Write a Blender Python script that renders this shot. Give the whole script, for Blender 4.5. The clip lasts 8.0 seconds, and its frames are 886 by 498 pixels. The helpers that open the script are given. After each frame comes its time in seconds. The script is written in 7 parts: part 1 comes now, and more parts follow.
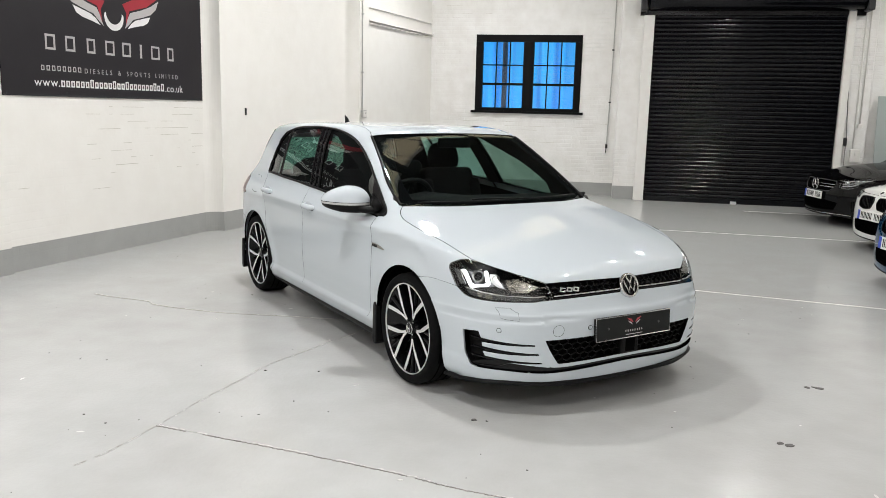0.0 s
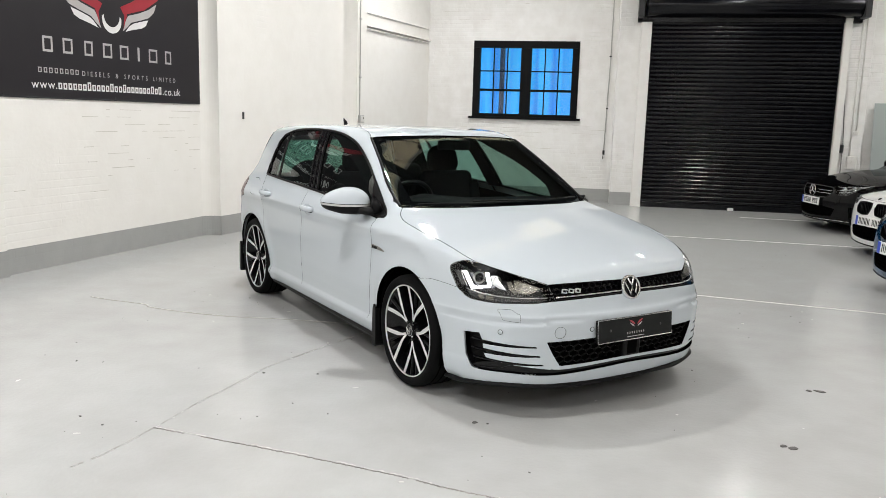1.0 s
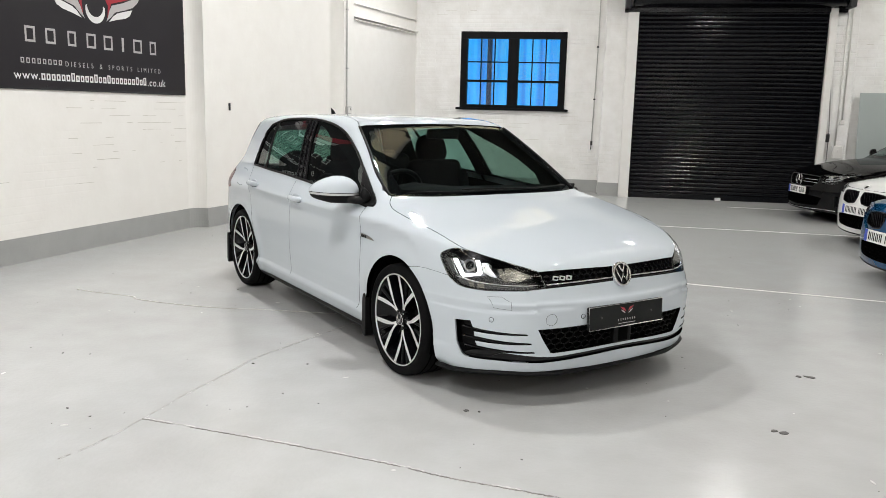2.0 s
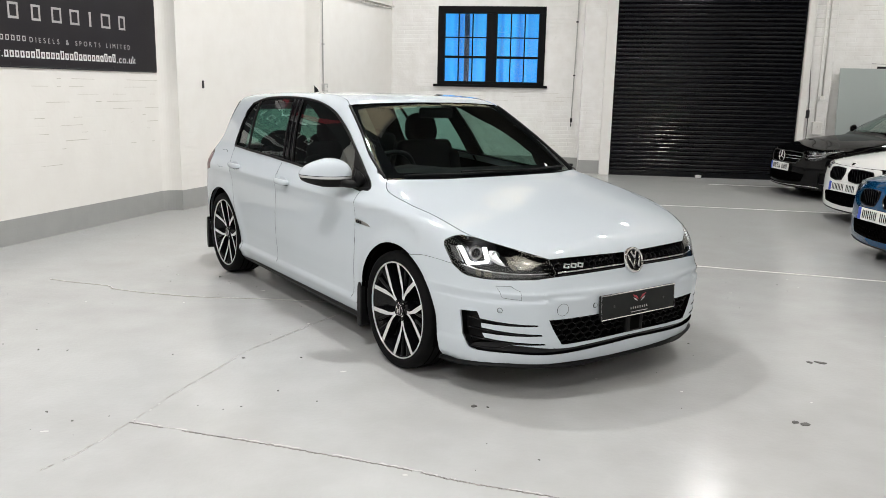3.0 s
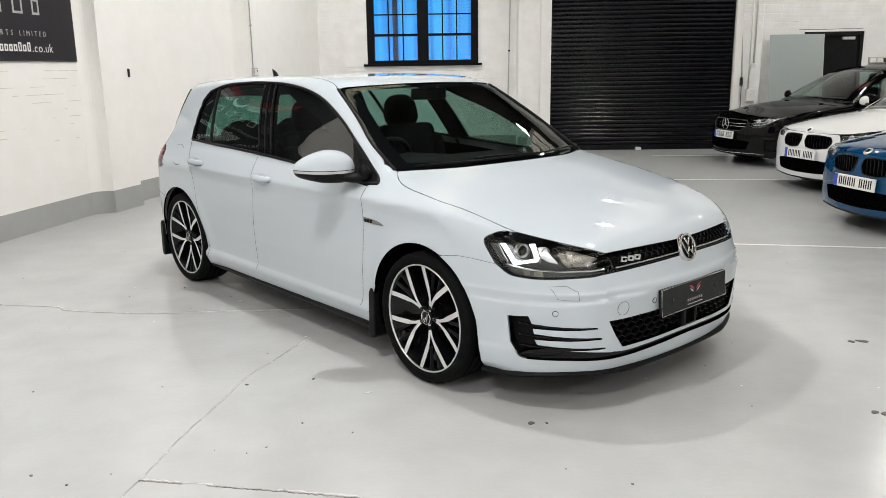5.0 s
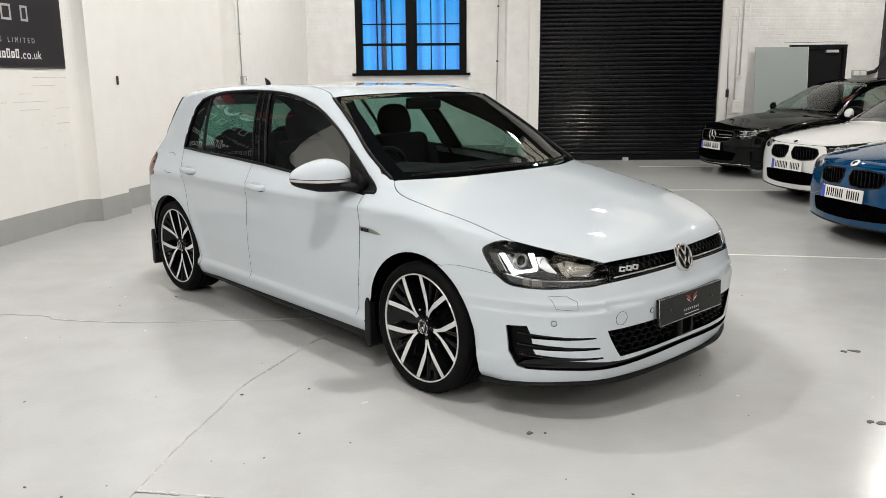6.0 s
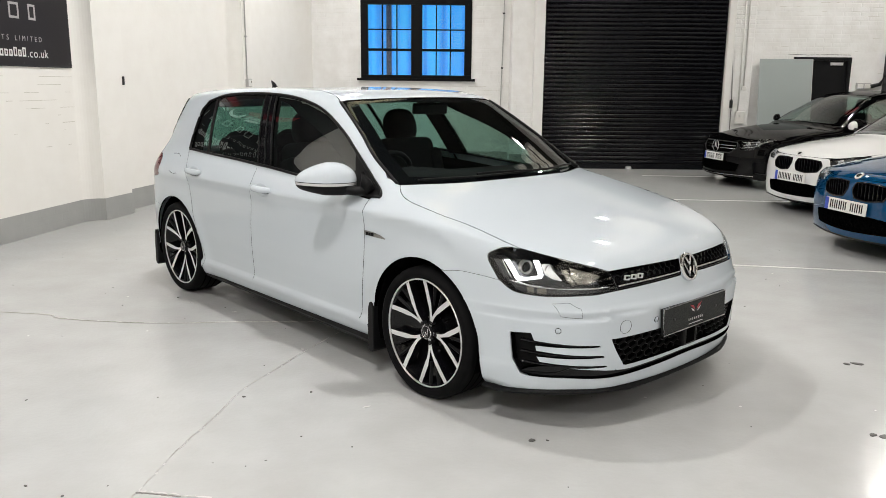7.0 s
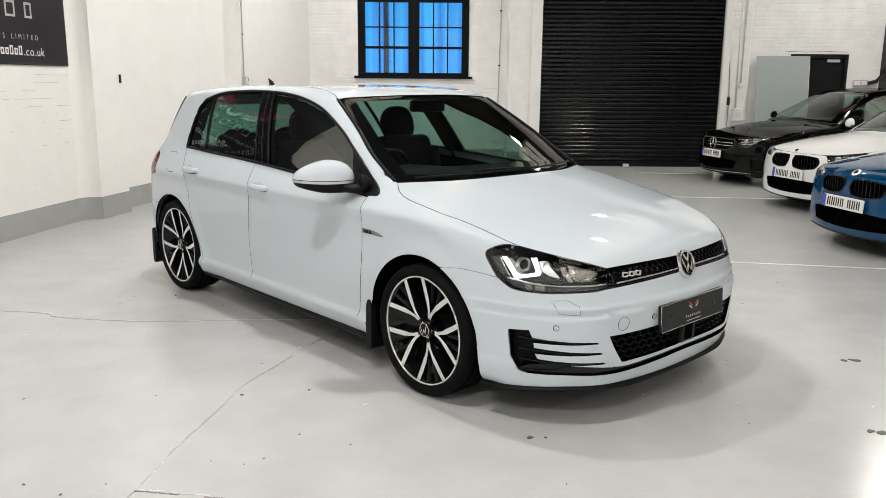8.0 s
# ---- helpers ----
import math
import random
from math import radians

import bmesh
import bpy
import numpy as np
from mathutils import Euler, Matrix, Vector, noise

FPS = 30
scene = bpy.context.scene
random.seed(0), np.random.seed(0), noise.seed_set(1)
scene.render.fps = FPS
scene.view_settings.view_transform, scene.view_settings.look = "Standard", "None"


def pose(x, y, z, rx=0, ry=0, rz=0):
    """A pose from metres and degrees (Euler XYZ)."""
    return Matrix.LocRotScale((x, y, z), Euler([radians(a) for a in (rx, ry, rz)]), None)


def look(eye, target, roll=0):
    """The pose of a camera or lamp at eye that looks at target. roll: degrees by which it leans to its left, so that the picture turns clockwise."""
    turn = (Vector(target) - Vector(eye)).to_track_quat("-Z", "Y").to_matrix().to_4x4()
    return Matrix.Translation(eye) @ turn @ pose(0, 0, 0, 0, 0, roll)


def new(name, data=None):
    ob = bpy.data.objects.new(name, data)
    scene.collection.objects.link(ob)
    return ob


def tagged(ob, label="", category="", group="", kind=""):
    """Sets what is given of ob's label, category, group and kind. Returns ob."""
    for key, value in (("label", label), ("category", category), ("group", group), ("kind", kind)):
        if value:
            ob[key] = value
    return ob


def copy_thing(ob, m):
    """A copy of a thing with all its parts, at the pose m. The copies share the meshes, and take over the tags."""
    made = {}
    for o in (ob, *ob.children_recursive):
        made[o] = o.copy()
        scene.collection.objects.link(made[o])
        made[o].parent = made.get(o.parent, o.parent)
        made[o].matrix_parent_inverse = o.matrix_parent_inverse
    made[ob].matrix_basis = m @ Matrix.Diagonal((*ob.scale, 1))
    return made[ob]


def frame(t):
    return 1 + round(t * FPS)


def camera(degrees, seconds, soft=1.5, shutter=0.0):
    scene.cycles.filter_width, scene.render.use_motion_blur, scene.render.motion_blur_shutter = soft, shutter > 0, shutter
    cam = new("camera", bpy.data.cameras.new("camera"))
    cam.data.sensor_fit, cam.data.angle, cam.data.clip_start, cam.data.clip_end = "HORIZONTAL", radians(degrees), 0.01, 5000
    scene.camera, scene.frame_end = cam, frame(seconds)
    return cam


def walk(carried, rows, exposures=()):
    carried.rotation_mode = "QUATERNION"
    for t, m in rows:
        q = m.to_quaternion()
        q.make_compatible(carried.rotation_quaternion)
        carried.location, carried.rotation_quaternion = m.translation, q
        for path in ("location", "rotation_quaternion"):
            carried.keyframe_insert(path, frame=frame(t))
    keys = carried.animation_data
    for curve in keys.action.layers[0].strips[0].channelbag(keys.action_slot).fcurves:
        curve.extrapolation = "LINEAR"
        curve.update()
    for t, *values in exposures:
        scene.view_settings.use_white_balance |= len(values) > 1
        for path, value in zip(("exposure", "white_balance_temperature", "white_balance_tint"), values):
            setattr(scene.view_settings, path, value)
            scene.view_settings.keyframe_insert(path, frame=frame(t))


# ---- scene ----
cam = camera(58.4, 8.0, soft=0.8)
PATH = [
    (0, (-0.127, -0.038, 1.558), (-0.512, 1.894, 1.211), 1.4),
    (0.5, (-0.146, -0.023, 1.55), (-0.528, 1.912, 1.222), 1.6),
    (1, (-0.158, -0.021, 1.519), (-0.533, 1.916, 1.191), 1.6),
    (1.5, (-0.155, 0.001, 1.495), (-0.513, 1.942, 1.17), 1.5),
    (1.7, (-0.162, -0.007, 1.488), (-0.514, 1.934, 1.162), 1.4),
    (2.8, (-0.300, 0.122, 1.488), (-0.596, 2.058, 1.081), 1.5),
    (3, (-0.377, 0.199, 1.492), (-0.644, 2.14, 1.093), 1.2),
    (3.5, (-0.525, 0.315, 1.508), (-0.727, 2.266, 1.119), 0.7),
    (4, (-0.68, 0.506, 1.475), (-0.833, 2.457, 1.06), 1.1),
    (4.5, (-0.854, 0.61, 1.47), (-0.948, 2.558, 1.028), 0.1),
    (4.7, (-0.923, 0.626, 1.474), (-0.994, 2.574, 1.026), -0.5),
    (5.8, (-1.047, 0.634, 1.481), (-1.054, 2.587, 1.053), -0.4),
    (6, (-1.053, 0.635, 1.478), (-1.059, 2.589, 1.055), -0.4),
    (6.5, (-1.062, 0.631, 1.476), (-1.072, 2.588, 1.062), -0.0),
    (7, (-1.074, 0.635, 1.476), (-1.081, 2.593, 1.067), 0.6),
    (7.5, (-1.076, 0.635, 1.476), (-1.078, 2.593, 1.066), 0.6),
    (8, (-1.075, 0.636, 1.474), (-1.076, 2.592, 1.06), 0.5),
]
# the white balance drifts a little warmer on the way
walk(cam, [(t, look(eye, target, roll)) for t, eye, target, roll in PATH], ((0, 0.0, 6510, 10), (4.5, 0.0, 6490, 10.3), (6.0, 0.0, 6630, 10.3), (8.0, 0.0, 6650, 10.3)))

# dusk sky outside; the hall is lit by its high-bay lamps
world = bpy.data.worlds.new("dusk")
scene.world = world
world.use_nodes = True
sky = world.node_tree.nodes.new("ShaderNodeTexSky")
sky.sky_type, sky.sun_disc, sky.sun_elevation, sky.sun_rotation = "NISHITA", False, radians(4), radians(200)
world.node_tree.links.new(sky.outputs[0], world.node_tree.nodes["Background"].inputs[0])
world.node_tree.nodes["Background"].inputs[1].default_value = 0.05
scene.view_settings.exposure = 0.0
LAMP_WATTS = 60.0
LAMP_Z = 5.0
# place and relative strength of each lamp; x 6.2 and negative y are unseen fill
LAMP_ROWS = [(-2.35, -1.8, 3.1), (-2.35, 2.3, 2.0), (-2.35, 5.9, 1.8), (-2.35, 9.5, 1.5), (-2.35, 13.0, 1.42),
             (1.9, -3.6, 1.3), (1.9, 0.5, 0.60), (1.9, 4.6, 0.50), (1.7, 8.6, 0.75), (2.2, 12.0, 0.75), (6.2, -1.5, 2.1), (6.2, 12.3, 2.0)]
LAMPS = [(x, y) for x, y, _ in LAMP_ROWS]
for x, y, power in LAMP_ROWS:
    lamp = bpy.data.lights.new("high_bay_light", "AREA")
    lamp.shape, lamp.size, lamp.energy, lamp.color = "DISK", 0.19, LAMP_WATTS * power, (1.0, 0.99, 0.977)
    ob = new("high_bay_light", lamp)
    ob.matrix_world = pose(x, y, LAMP_Z - 0.1)


# ---- materials ----
def material(name, color, rough=0.5, metal=0.0, second=None, scale=8.0, amount=0.5, bump=0.0, bump_scale=60.0, coat=0.0, rough_var=0.0, spec=0.5, coat_ior=1.5, emit=0.0):
    """A principled surface with two scales of mottling, fine relief and uneven gloss."""
    m = bpy.data.materials.new(name)
    m.use_nodes = True
    nt = m.node_tree
    b = nt.nodes["Principled BSDF"]
    b.inputs["Base Color"].default_value = (*color, 1)
    b.inputs["Roughness"].default_value = rough
    b.inputs["Metallic"].default_value = metal
    b.inputs["Coat Weight"].default_value = coat
    b.inputs["Coat Roughness"].default_value = 0.004
    b.inputs["Coat IOR"].default_value = coat_ior
    b.inputs["Specular IOR Level"].default_value = spec
    co = nt.nodes.new("ShaderNodeTexCoord")
    if second:
        big, fine = nt.nodes.new("ShaderNodeTexNoise"), nt.nodes.new("ShaderNodeTexNoise")
        big.inputs["Scale"].default_value, fine.inputs["Scale"].default_value = scale * 0.12, scale
        big.inputs["Detail"].default_value, fine.inputs["Detail"].default_value = 4, 6
        add = nt.nodes.new("ShaderNodeMath")
        add.operation = "MULTIPLY_ADD"
        add.inputs[1].default_value = 0.5
        half = nt.nodes.new("ShaderNodeMath")
        half.operation, half.inputs[1].default_value = "MULTIPLY", 0.5
        ramp = nt.nodes.new("ShaderNodeMapRange")
        ramp.inputs[1].default_value, ramp.inputs[2].default_value, ramp.inputs[4].default_value = 0.38, 0.66, amount
        mix = nt.nodes.new("ShaderNodeMix")
        mix.data_type = "RGBA"
        mix.inputs[6].default_value, mix.inputs[7].default_value = (*color, 1), (*second, 1)
        for n in (big, fine):
            nt.links.new(co.outputs["Object"], n.inputs["Vector"])
        nt.links.new(fine.outputs[0], half.inputs[0])
        nt.links.new(big.outputs[0], add.inputs[0])
        nt.links.new(half.outputs[0], add.inputs[2])
        nt.links.new(add.outputs[0], ramp.inputs[0])
        nt.links.new(ramp.outputs[0], mix.inputs[0])
        nt.links.new(mix.outputs[2], b.inputs["Base Color"])
        if rough_var:
            rr = nt.nodes.new("ShaderNodeMapRange")
            rr.inputs[1].default_value, rr.inputs[2].default_value = 0.35, 0.65
            rr.inputs[3].default_value, rr.inputs[4].default_value = max(rough - rough_var, 0.02), rough + rough_var
            nt.links.new(add.outputs[0], rr.inputs[0])
            nt.links.new(rr.outputs[0], b.inputs["Roughness"])
    if bump:
        bn, bm_ = nt.nodes.new("ShaderNodeTexNoise"), nt.nodes.new("ShaderNodeBump")
        bn.inputs["Scale"].default_value, bn.inputs["Detail"].default_value = bump_scale, 4
        bm_.inputs["Strength"].default_value, bm_.inputs["Distance"].default_value = bump, 0.01
        nt.links.new(co.outputs["Object"], bn.inputs["Vector"])
        nt.links.new(bn.outputs[0], bm_.inputs["Height"])
        nt.links.new(bm_.outputs[0], b.inputs["Normal"])
    if emit:
        b.inputs["Emission Color"].default_value = (*color, 1)
        b.inputs["Emission Strength"].default_value = emit
    return m


def glass(name, tint, base=0.04, rough=0.0):
    """A thin pane: what lies behind shows through its tint, and it mirrors more at grazing angles."""
    m = bpy.data.materials.new(name)
    m.use_nodes = True
    nt = m.node_tree
    nt.nodes.clear()
    out, mix, face = nt.nodes.new("ShaderNodeOutputMaterial"), nt.nodes.new("ShaderNodeMixShader"), nt.nodes.new("ShaderNodeLayerWeight")
    clear, gloss = nt.nodes.new("ShaderNodeBsdfTransparent"), nt.nodes.new("ShaderNodeBsdfGlossy")
    power, scale = nt.nodes.new("ShaderNodeMath"), nt.nodes.new("ShaderNodeMath")
    power.operation, power.inputs[1].default_value = "POWER", 5.0
    scale.operation, scale.inputs[1].default_value, scale.inputs[2].default_value = "MULTIPLY_ADD", 1.0 - base, base
    clear.inputs[0].default_value = (*tint, 1)
    gloss.inputs["Roughness"].default_value = rough
    face.inputs["Blend"].default_value = 0.5
    nt.links.new(face.outputs["Facing"], power.inputs[0])
    nt.links.new(power.outputs[0], scale.inputs[0])
    nt.links.new(scale.outputs[0], mix.inputs[0])
    nt.links.new(clear.outputs[0], mix.inputs[1])
    nt.links.new(gloss.outputs[0], mix.inputs[2])
    nt.links.new(mix.outputs[0], out.inputs[0])
    return m


def brick_paint(name, color, second, relief=0.6, gloss=0.55, length=0.225, worn=(0.4, 0.68, 0.12)):
    """Thick old paint over brickwork: courses show as faint relief, broken up where the paint has filled the joints."""
    m = material(name, color, gloss, second=second, scale=5.0, amount=0.7, rough_var=0.12, spec=0.3)
    nt = m.node_tree
    b = nt.nodes["Principled BSDF"]
    co, mp = nt.nodes.new("ShaderNodeTexCoord"), nt.nodes.new("ShaderNodeMapping")
    br = nt.nodes.new("ShaderNodeTexBrick")
    br.inputs["Scale"].default_value, br.inputs["Mortar Size"].default_value, br.inputs["Mortar Smooth"].default_value = 1.0, 0.009, 0.6
    br.inputs["Brick Width"].default_value, br.inputs["Row Height"].default_value = length, 0.075
    br.inputs["Color1"].default_value, br.inputs["Color2"].default_value, br.inputs["Mortar"].default_value = (1, 1, 1, 1), (0.75, 0.75, 0.75, 1), (0, 0, 0, 1)
    wear, lump, bump = nt.nodes.new("ShaderNodeTexNoise"), nt.nodes.new("ShaderNodeTexNoise"), nt.nodes.new("ShaderNodeBump")
    wear.inputs["Scale"].default_value, lump.inputs["Scale"].default_value = 1.1, 22.0
    wear.inputs["Detail"].default_value, lump.inputs["Detail"].default_value = 5, 5
    rng = nt.nodes.new("ShaderNodeMapRange")
    rng.inputs[1].default_value, rng.inputs[2].default_value, rng.inputs[3].default_value, rng.inputs[4].default_value = *worn, 1.0
    mul, add = nt.nodes.new("ShaderNodeMath"), nt.nodes.new("ShaderNodeMath")
    mul.operation, add.operation = "MULTIPLY", "MULTIPLY_ADD"
    add.inputs[1].default_value = 0.8
    bump.inputs["Strength"].default_value, bump.inputs["Distance"].default_value = relief, 0.006
    nt.links.new(co.outputs["UV"], br.inputs["Vector"])
    for n in (wear, lump):
        nt.links.new(co.outputs["Object"], n.inputs["Vector"])
    nt.links.new(wear.outputs[0], rng.inputs[0])
    nt.links.new(br.outputs["Color"], mul.inputs[0])
    nt.links.new(rng.outputs[0], mul.inputs[1])
    nt.links.new(lump.outputs[0], add.inputs[0])
    nt.links.new(mul.outputs[0], add.inputs[2])
    nt.links.new(add.outputs[0], bump.inputs["Height"])
    nt.links.new(bump.outputs[0], b.inputs["Normal"])
    return m


M = dict(
    wall=brick_paint("white_wall_paint", (0.86, 0.845, 0.81), (0.81, 0.79, 0.75), relief=0.28, length=1.35, worn=(0.56, 0.74, 0.0)),
    wall_back=brick_paint("white_brick_paint", (0.84, 0.835, 0.82), (0.69, 0.672, 0.64), relief=0.85, length=0.30, worn=(0.42, 0.74, 0.05)),
    slit=material("cracked_paint_joint", (0.56, 0.53, 0.48), 0.8, second=(0.70, 0.68, 0.63), scale=14),
    drain=material("brown_pipe_paint", (0.16, 0.13, 0.15), 0.6, second=(0.11, 0.09, 0.10), scale=20),
    band=brick_paint("grey_band_paint", (0.375, 0.38, 0.37), (0.32, 0.325, 0.315), relief=0.16, gloss=0.4),
    floor=material("grey_epoxy_floor", (0.497, 0.506, 0.505), 0.17, second=(0.415, 0.414, 0.407), scale=3.2, amount=0.9, bump=0.11, bump_scale=40.0, rough_var=0.07, spec=0.28),
    hairline=material("floor_hairline", (0.40, 0.385, 0.36), 0.6, second=(0.49, 0.48, 0.46), scale=60),
    crack=material("floor_crack", (0.15, 0.147, 0.14), 0.8, second=(0.44, 0.415, 0.40), scale=160, amount=1.0),
    chip=material("floor_chip", (0.085, 0.082, 0.078), 0.8, second=(0.16, 0.155, 0.15), scale=90),
    scuff=material("floor_scuff", (0.555, 0.555, 0.545), 0.3, second=(0.5, 0.5, 0.48), scale=30),
    line=material("bay_line_paint", (0.68, 0.68, 0.66), 0.3, second=(0.52, 0.52, 0.50), scale=40),
    roof_dark=material("dark_roof_lining", (0.06, 0.057, 0.052), 0.8, second=(0.09, 0.085, 0.075), scale=4.0, spec=0.2),
    office=material("glowing_roof_sheet", (1.0, 0.95, 0.85), 0.4, emit=0.85),
    # glow yellowed to give the windscreen reflection of one strip its tint
    yellow_sheet=material("yellow_roof_sheet", (1.0, 0.89, 0.64), 0.4, second=(0.9, 0.72, 0.4), scale=5.0, emit=0.85),
    ceiling=material("cream_ceiling_boards", (0.66, 0.61, 0.48), 0.6, second=(0.55, 0.48, 0.34), scale=6.0, bump=0.2),
    steel=material("dark_steel", (0.025, 0.025, 0.027), 0.45, second=(0.045, 0.045, 0.045), scale=20, spec=0.3),
    shutter=material("black_shutter_steel", (0.0032, 0.0036, 0.005), 0.20, second=(0.005, 0.0056, 0.0075), scale=14, rough_var=0.05, spec=0.27),
    trim_white=material("white_gloss_paint", (0.78, 0.77, 0.74), 0.35, second=(0.7, 0.68, 0.64), scale=10, bump=0.05),
    pipe=material("grey_conduit", (0.50, 0.495, 0.475), 0.4, second=(0.38, 0.375, 0.36), scale=20),
    window_frame=material("black_window_paint", (0.0035, 0.0035, 0.004), 0.45, second=(0.006, 0.006, 0.006), scale=25, bump=0.05, spec=0.1),
    banner=material("black_banner_vinyl", (0.018, 0.016, 0.019), 0.42, second=(0.024, 0.022, 0.025), scale=3, bump=0.02, bump_scale=4, spec=0.3),
    ink_grey=material("silver_print", (0.48, 0.46, 0.46), 0.4, second=(0.42, 0.41, 0.41), scale=20),
    ink_white=material("white_print", (0.78, 0.77, 0.77), 0.4, second=(0.7, 0.7, 0.7), scale=20),
    ink_red=material("red_print", (0.36, 0.02, 0.035), 0.4, second=(0.26, 0.015, 0.025), scale=10),
    sticker=material("red_sticker_print", (0.16, 0.008, 0.014), 0.5, second=(0.12, 0.006, 0.010), scale=20),
    door_black=material("black_door_paint", (0.008, 0.008, 0.009), 0.45, second=(0.014, 0.014, 0.014), scale=8, spec=0.2),
    frosted=material("frosted_panel", (0.37, 0.41, 0.40), 0.30, second=(0.33, 0.37, 0.36), scale=2.0, spec=0.8),
    lamp=material("lamp_diffuser", (1.0, 0.97, 0.92), 0.5, emit=9.0),
    white=material("white_car_paint", (0.532, 0.580, 0.624), 0.6, coat=1.0, second=(0.524, 0.572, 0.616), scale=900, amount=1.0, spec=0.0),
    black_gloss=material("gloss_black_plastic", (0.004, 0.004, 0.005), 0.07, spec=0.3),
    black=material("black_plastic", (0.0045, 0.0045, 0.005), 0.45, second=(0.007, 0.007, 0.0075), scale=60, bump=0.03, bump_scale=300, spec=0.14),
    gap=material("shadow_gap_rubber", (0.003, 0.003, 0.003), 0.9, spec=0.0),
    rubber=material("tyre_rubber", (0.005, 0.005, 0.0055), 0.65, second=(0.009, 0.009, 0.009), scale=30, bump=0.05, bump_scale=120, spec=0.05),
    chrome=material("chrome", (0.75, 0.75, 0.76), 0.08, metal=1.0),
    alloy=material("machined_alloy", (0.80, 0.80, 0.80), 0.32, metal=0.75, second=(0.74, 0.74, 0.74), scale=200),
    disc=material("brake_disc_steel", (0.3, 0.29, 0.28), 0.35, metal=1.0, second=(0.22, 0.21, 0.2), scale=60),
    # brake steel with the shade behind the spokes put into its colour
    rotor=material("shaded_brake_rotor", (0.10, 0.095, 0.09), 0.45, metal=0.9, second=(0.05, 0.048, 0.045), scale=50),
    seat=material("black_seat_cloth", (0.007, 0.007, 0.0075), 0.85, second=(0.012, 0.012, 0.0125), scale=90, bump=0.2, bump_scale=400, spec=0.2),
    dash=material("soft_dash_plastic", (0.005, 0.0052, 0.0055), 0.75, second=(0.008, 0.008, 0.0085), scale=60, bump=0.1, bump_scale=500, spec=0.08),
    screen=glass("windscreen_glass", (0.64, 0.78, 0.74), 0.075),
    side_glass=glass("side_glass", (0.32, 0.47, 0.41), 0.135),
    privacy=glass("privacy_glass", (0.27, 0.46, 0.41), 0.10),
    lens=glass("lamp_lens", (0.93, 0.95, 0.96)),
    red_lens=material("red_lamp_lens", (0.13, 0.004, 0.005), 0.15, coat=0.4),
    lamp_grey=material("grey_lamp_reflector", (0.07, 0.072, 0.075), 0.22, second=(0.10, 0.10, 0.105), scale=120, metal=0.4),
    lamp_bowl=material("dark_chrome_reflector", (0.07, 0.07, 0.073), 0.15, metal=0.9, second=(0.035, 0.035, 0.037), scale=40),
    lamp_tan=material("satin_lamp_bowl", (0.30, 0.285, 0.25), 0.25, metal=0.8, second=(0.20, 0.19, 0.17), scale=40),
    lens_grey=material("clear_indicator_lens", (0.62, 0.62, 0.62), 0.2, metal=0.3),
    led=material("lit_lamp", (1.0, 1.0, 1.0), 0.4, emit=4.0),
    plate_black=material("black_show_plate", (0.011, 0.012, 0.012), 0.25, second=(0.015, 0.016, 0.016), scale=20, spec=0.22),
    plate_white=material("white_plate", (0.75, 0.75, 0.73), 0.3, second=(0.68, 0.68, 0.66), scale=30),
    plate_blue=material("plate_band_blue", (0.02, 0.06, 0.42), 0.3),
    blue_paint=material("blue_metallic_paint", (0.0006, 0.042, 0.115), 0.38, coat=1.0, second=(0.001, 0.052, 0.15), scale=900, spec=0.0, coat_ior=1.5),
    black_paint=material("black_car_paint", (0.0012, 0.0012, 0.0015), 0.3, coat=0.5, spec=0.0, coat_ior=1.45),
    pearl=material("white_saloon_paint", (0.72, 0.72, 0.71), 0.55, coat=1.0, spec=0.15),
)


# ---- mesh helpers ----
def part(name, bm, mat, parent=None, label="", smooth=False, m=None):
    """One bmesh as one mesh object, under a thing where one is given."""
    me = bpy.data.meshes.new(name)
    bmesh.ops.recalc_face_normals(bm, faces=bm.faces)
    bm.to_mesh(me)
    bm.free()
    me.materials.append(mat)
    if smooth:
        me.polygons.foreach_set("use_smooth", [True] * len(me.polygons))
    ob = new(name, me)
    if parent:
        ob.parent = parent
    if m is not None:
        ob.matrix_local = m
    return tagged(ob, label)


def thing(name, label, category, m=None, group="", kind=""):
    ob = new(name)
    ob.empty_display_size = 0.2
    if m is not None:
        ob.matrix_world = m
    return tagged(ob, label, category, group, kind)


def box(a, b, bevel=0.0, bm=None, m=None, seg=2):
    """A box from corner a to corner b, edges rounded."""
    own = bmesh.new()
    r = bmesh.ops.create_cube(own, size=1.0)
    c, d = (Vector(a) + Vector(b)) / 2, Vector(b) - Vector(a)
    bmesh.ops.transform(own, matrix=Matrix.Translation(c) @ Matrix.Diagonal((*[abs(v) for v in d], 1)), verts=own.verts)
    if bevel:
        bmesh.ops.bevel(own, geom=own.edges[:], offset=bevel, segments=seg, affect="EDGES", profile=0.5)
    if m is not None:
        bmesh.ops.transform(own, matrix=m, verts=own.verts)
    return join(bm, own)


def join(bm, own):
    if bm is None:
        return own
    me = bpy.data.meshes.new("join")
    own.to_mesh(me)
    own.free()
    bm.from_mesh(me)
    bpy.data.meshes.remove(me)
    return bm


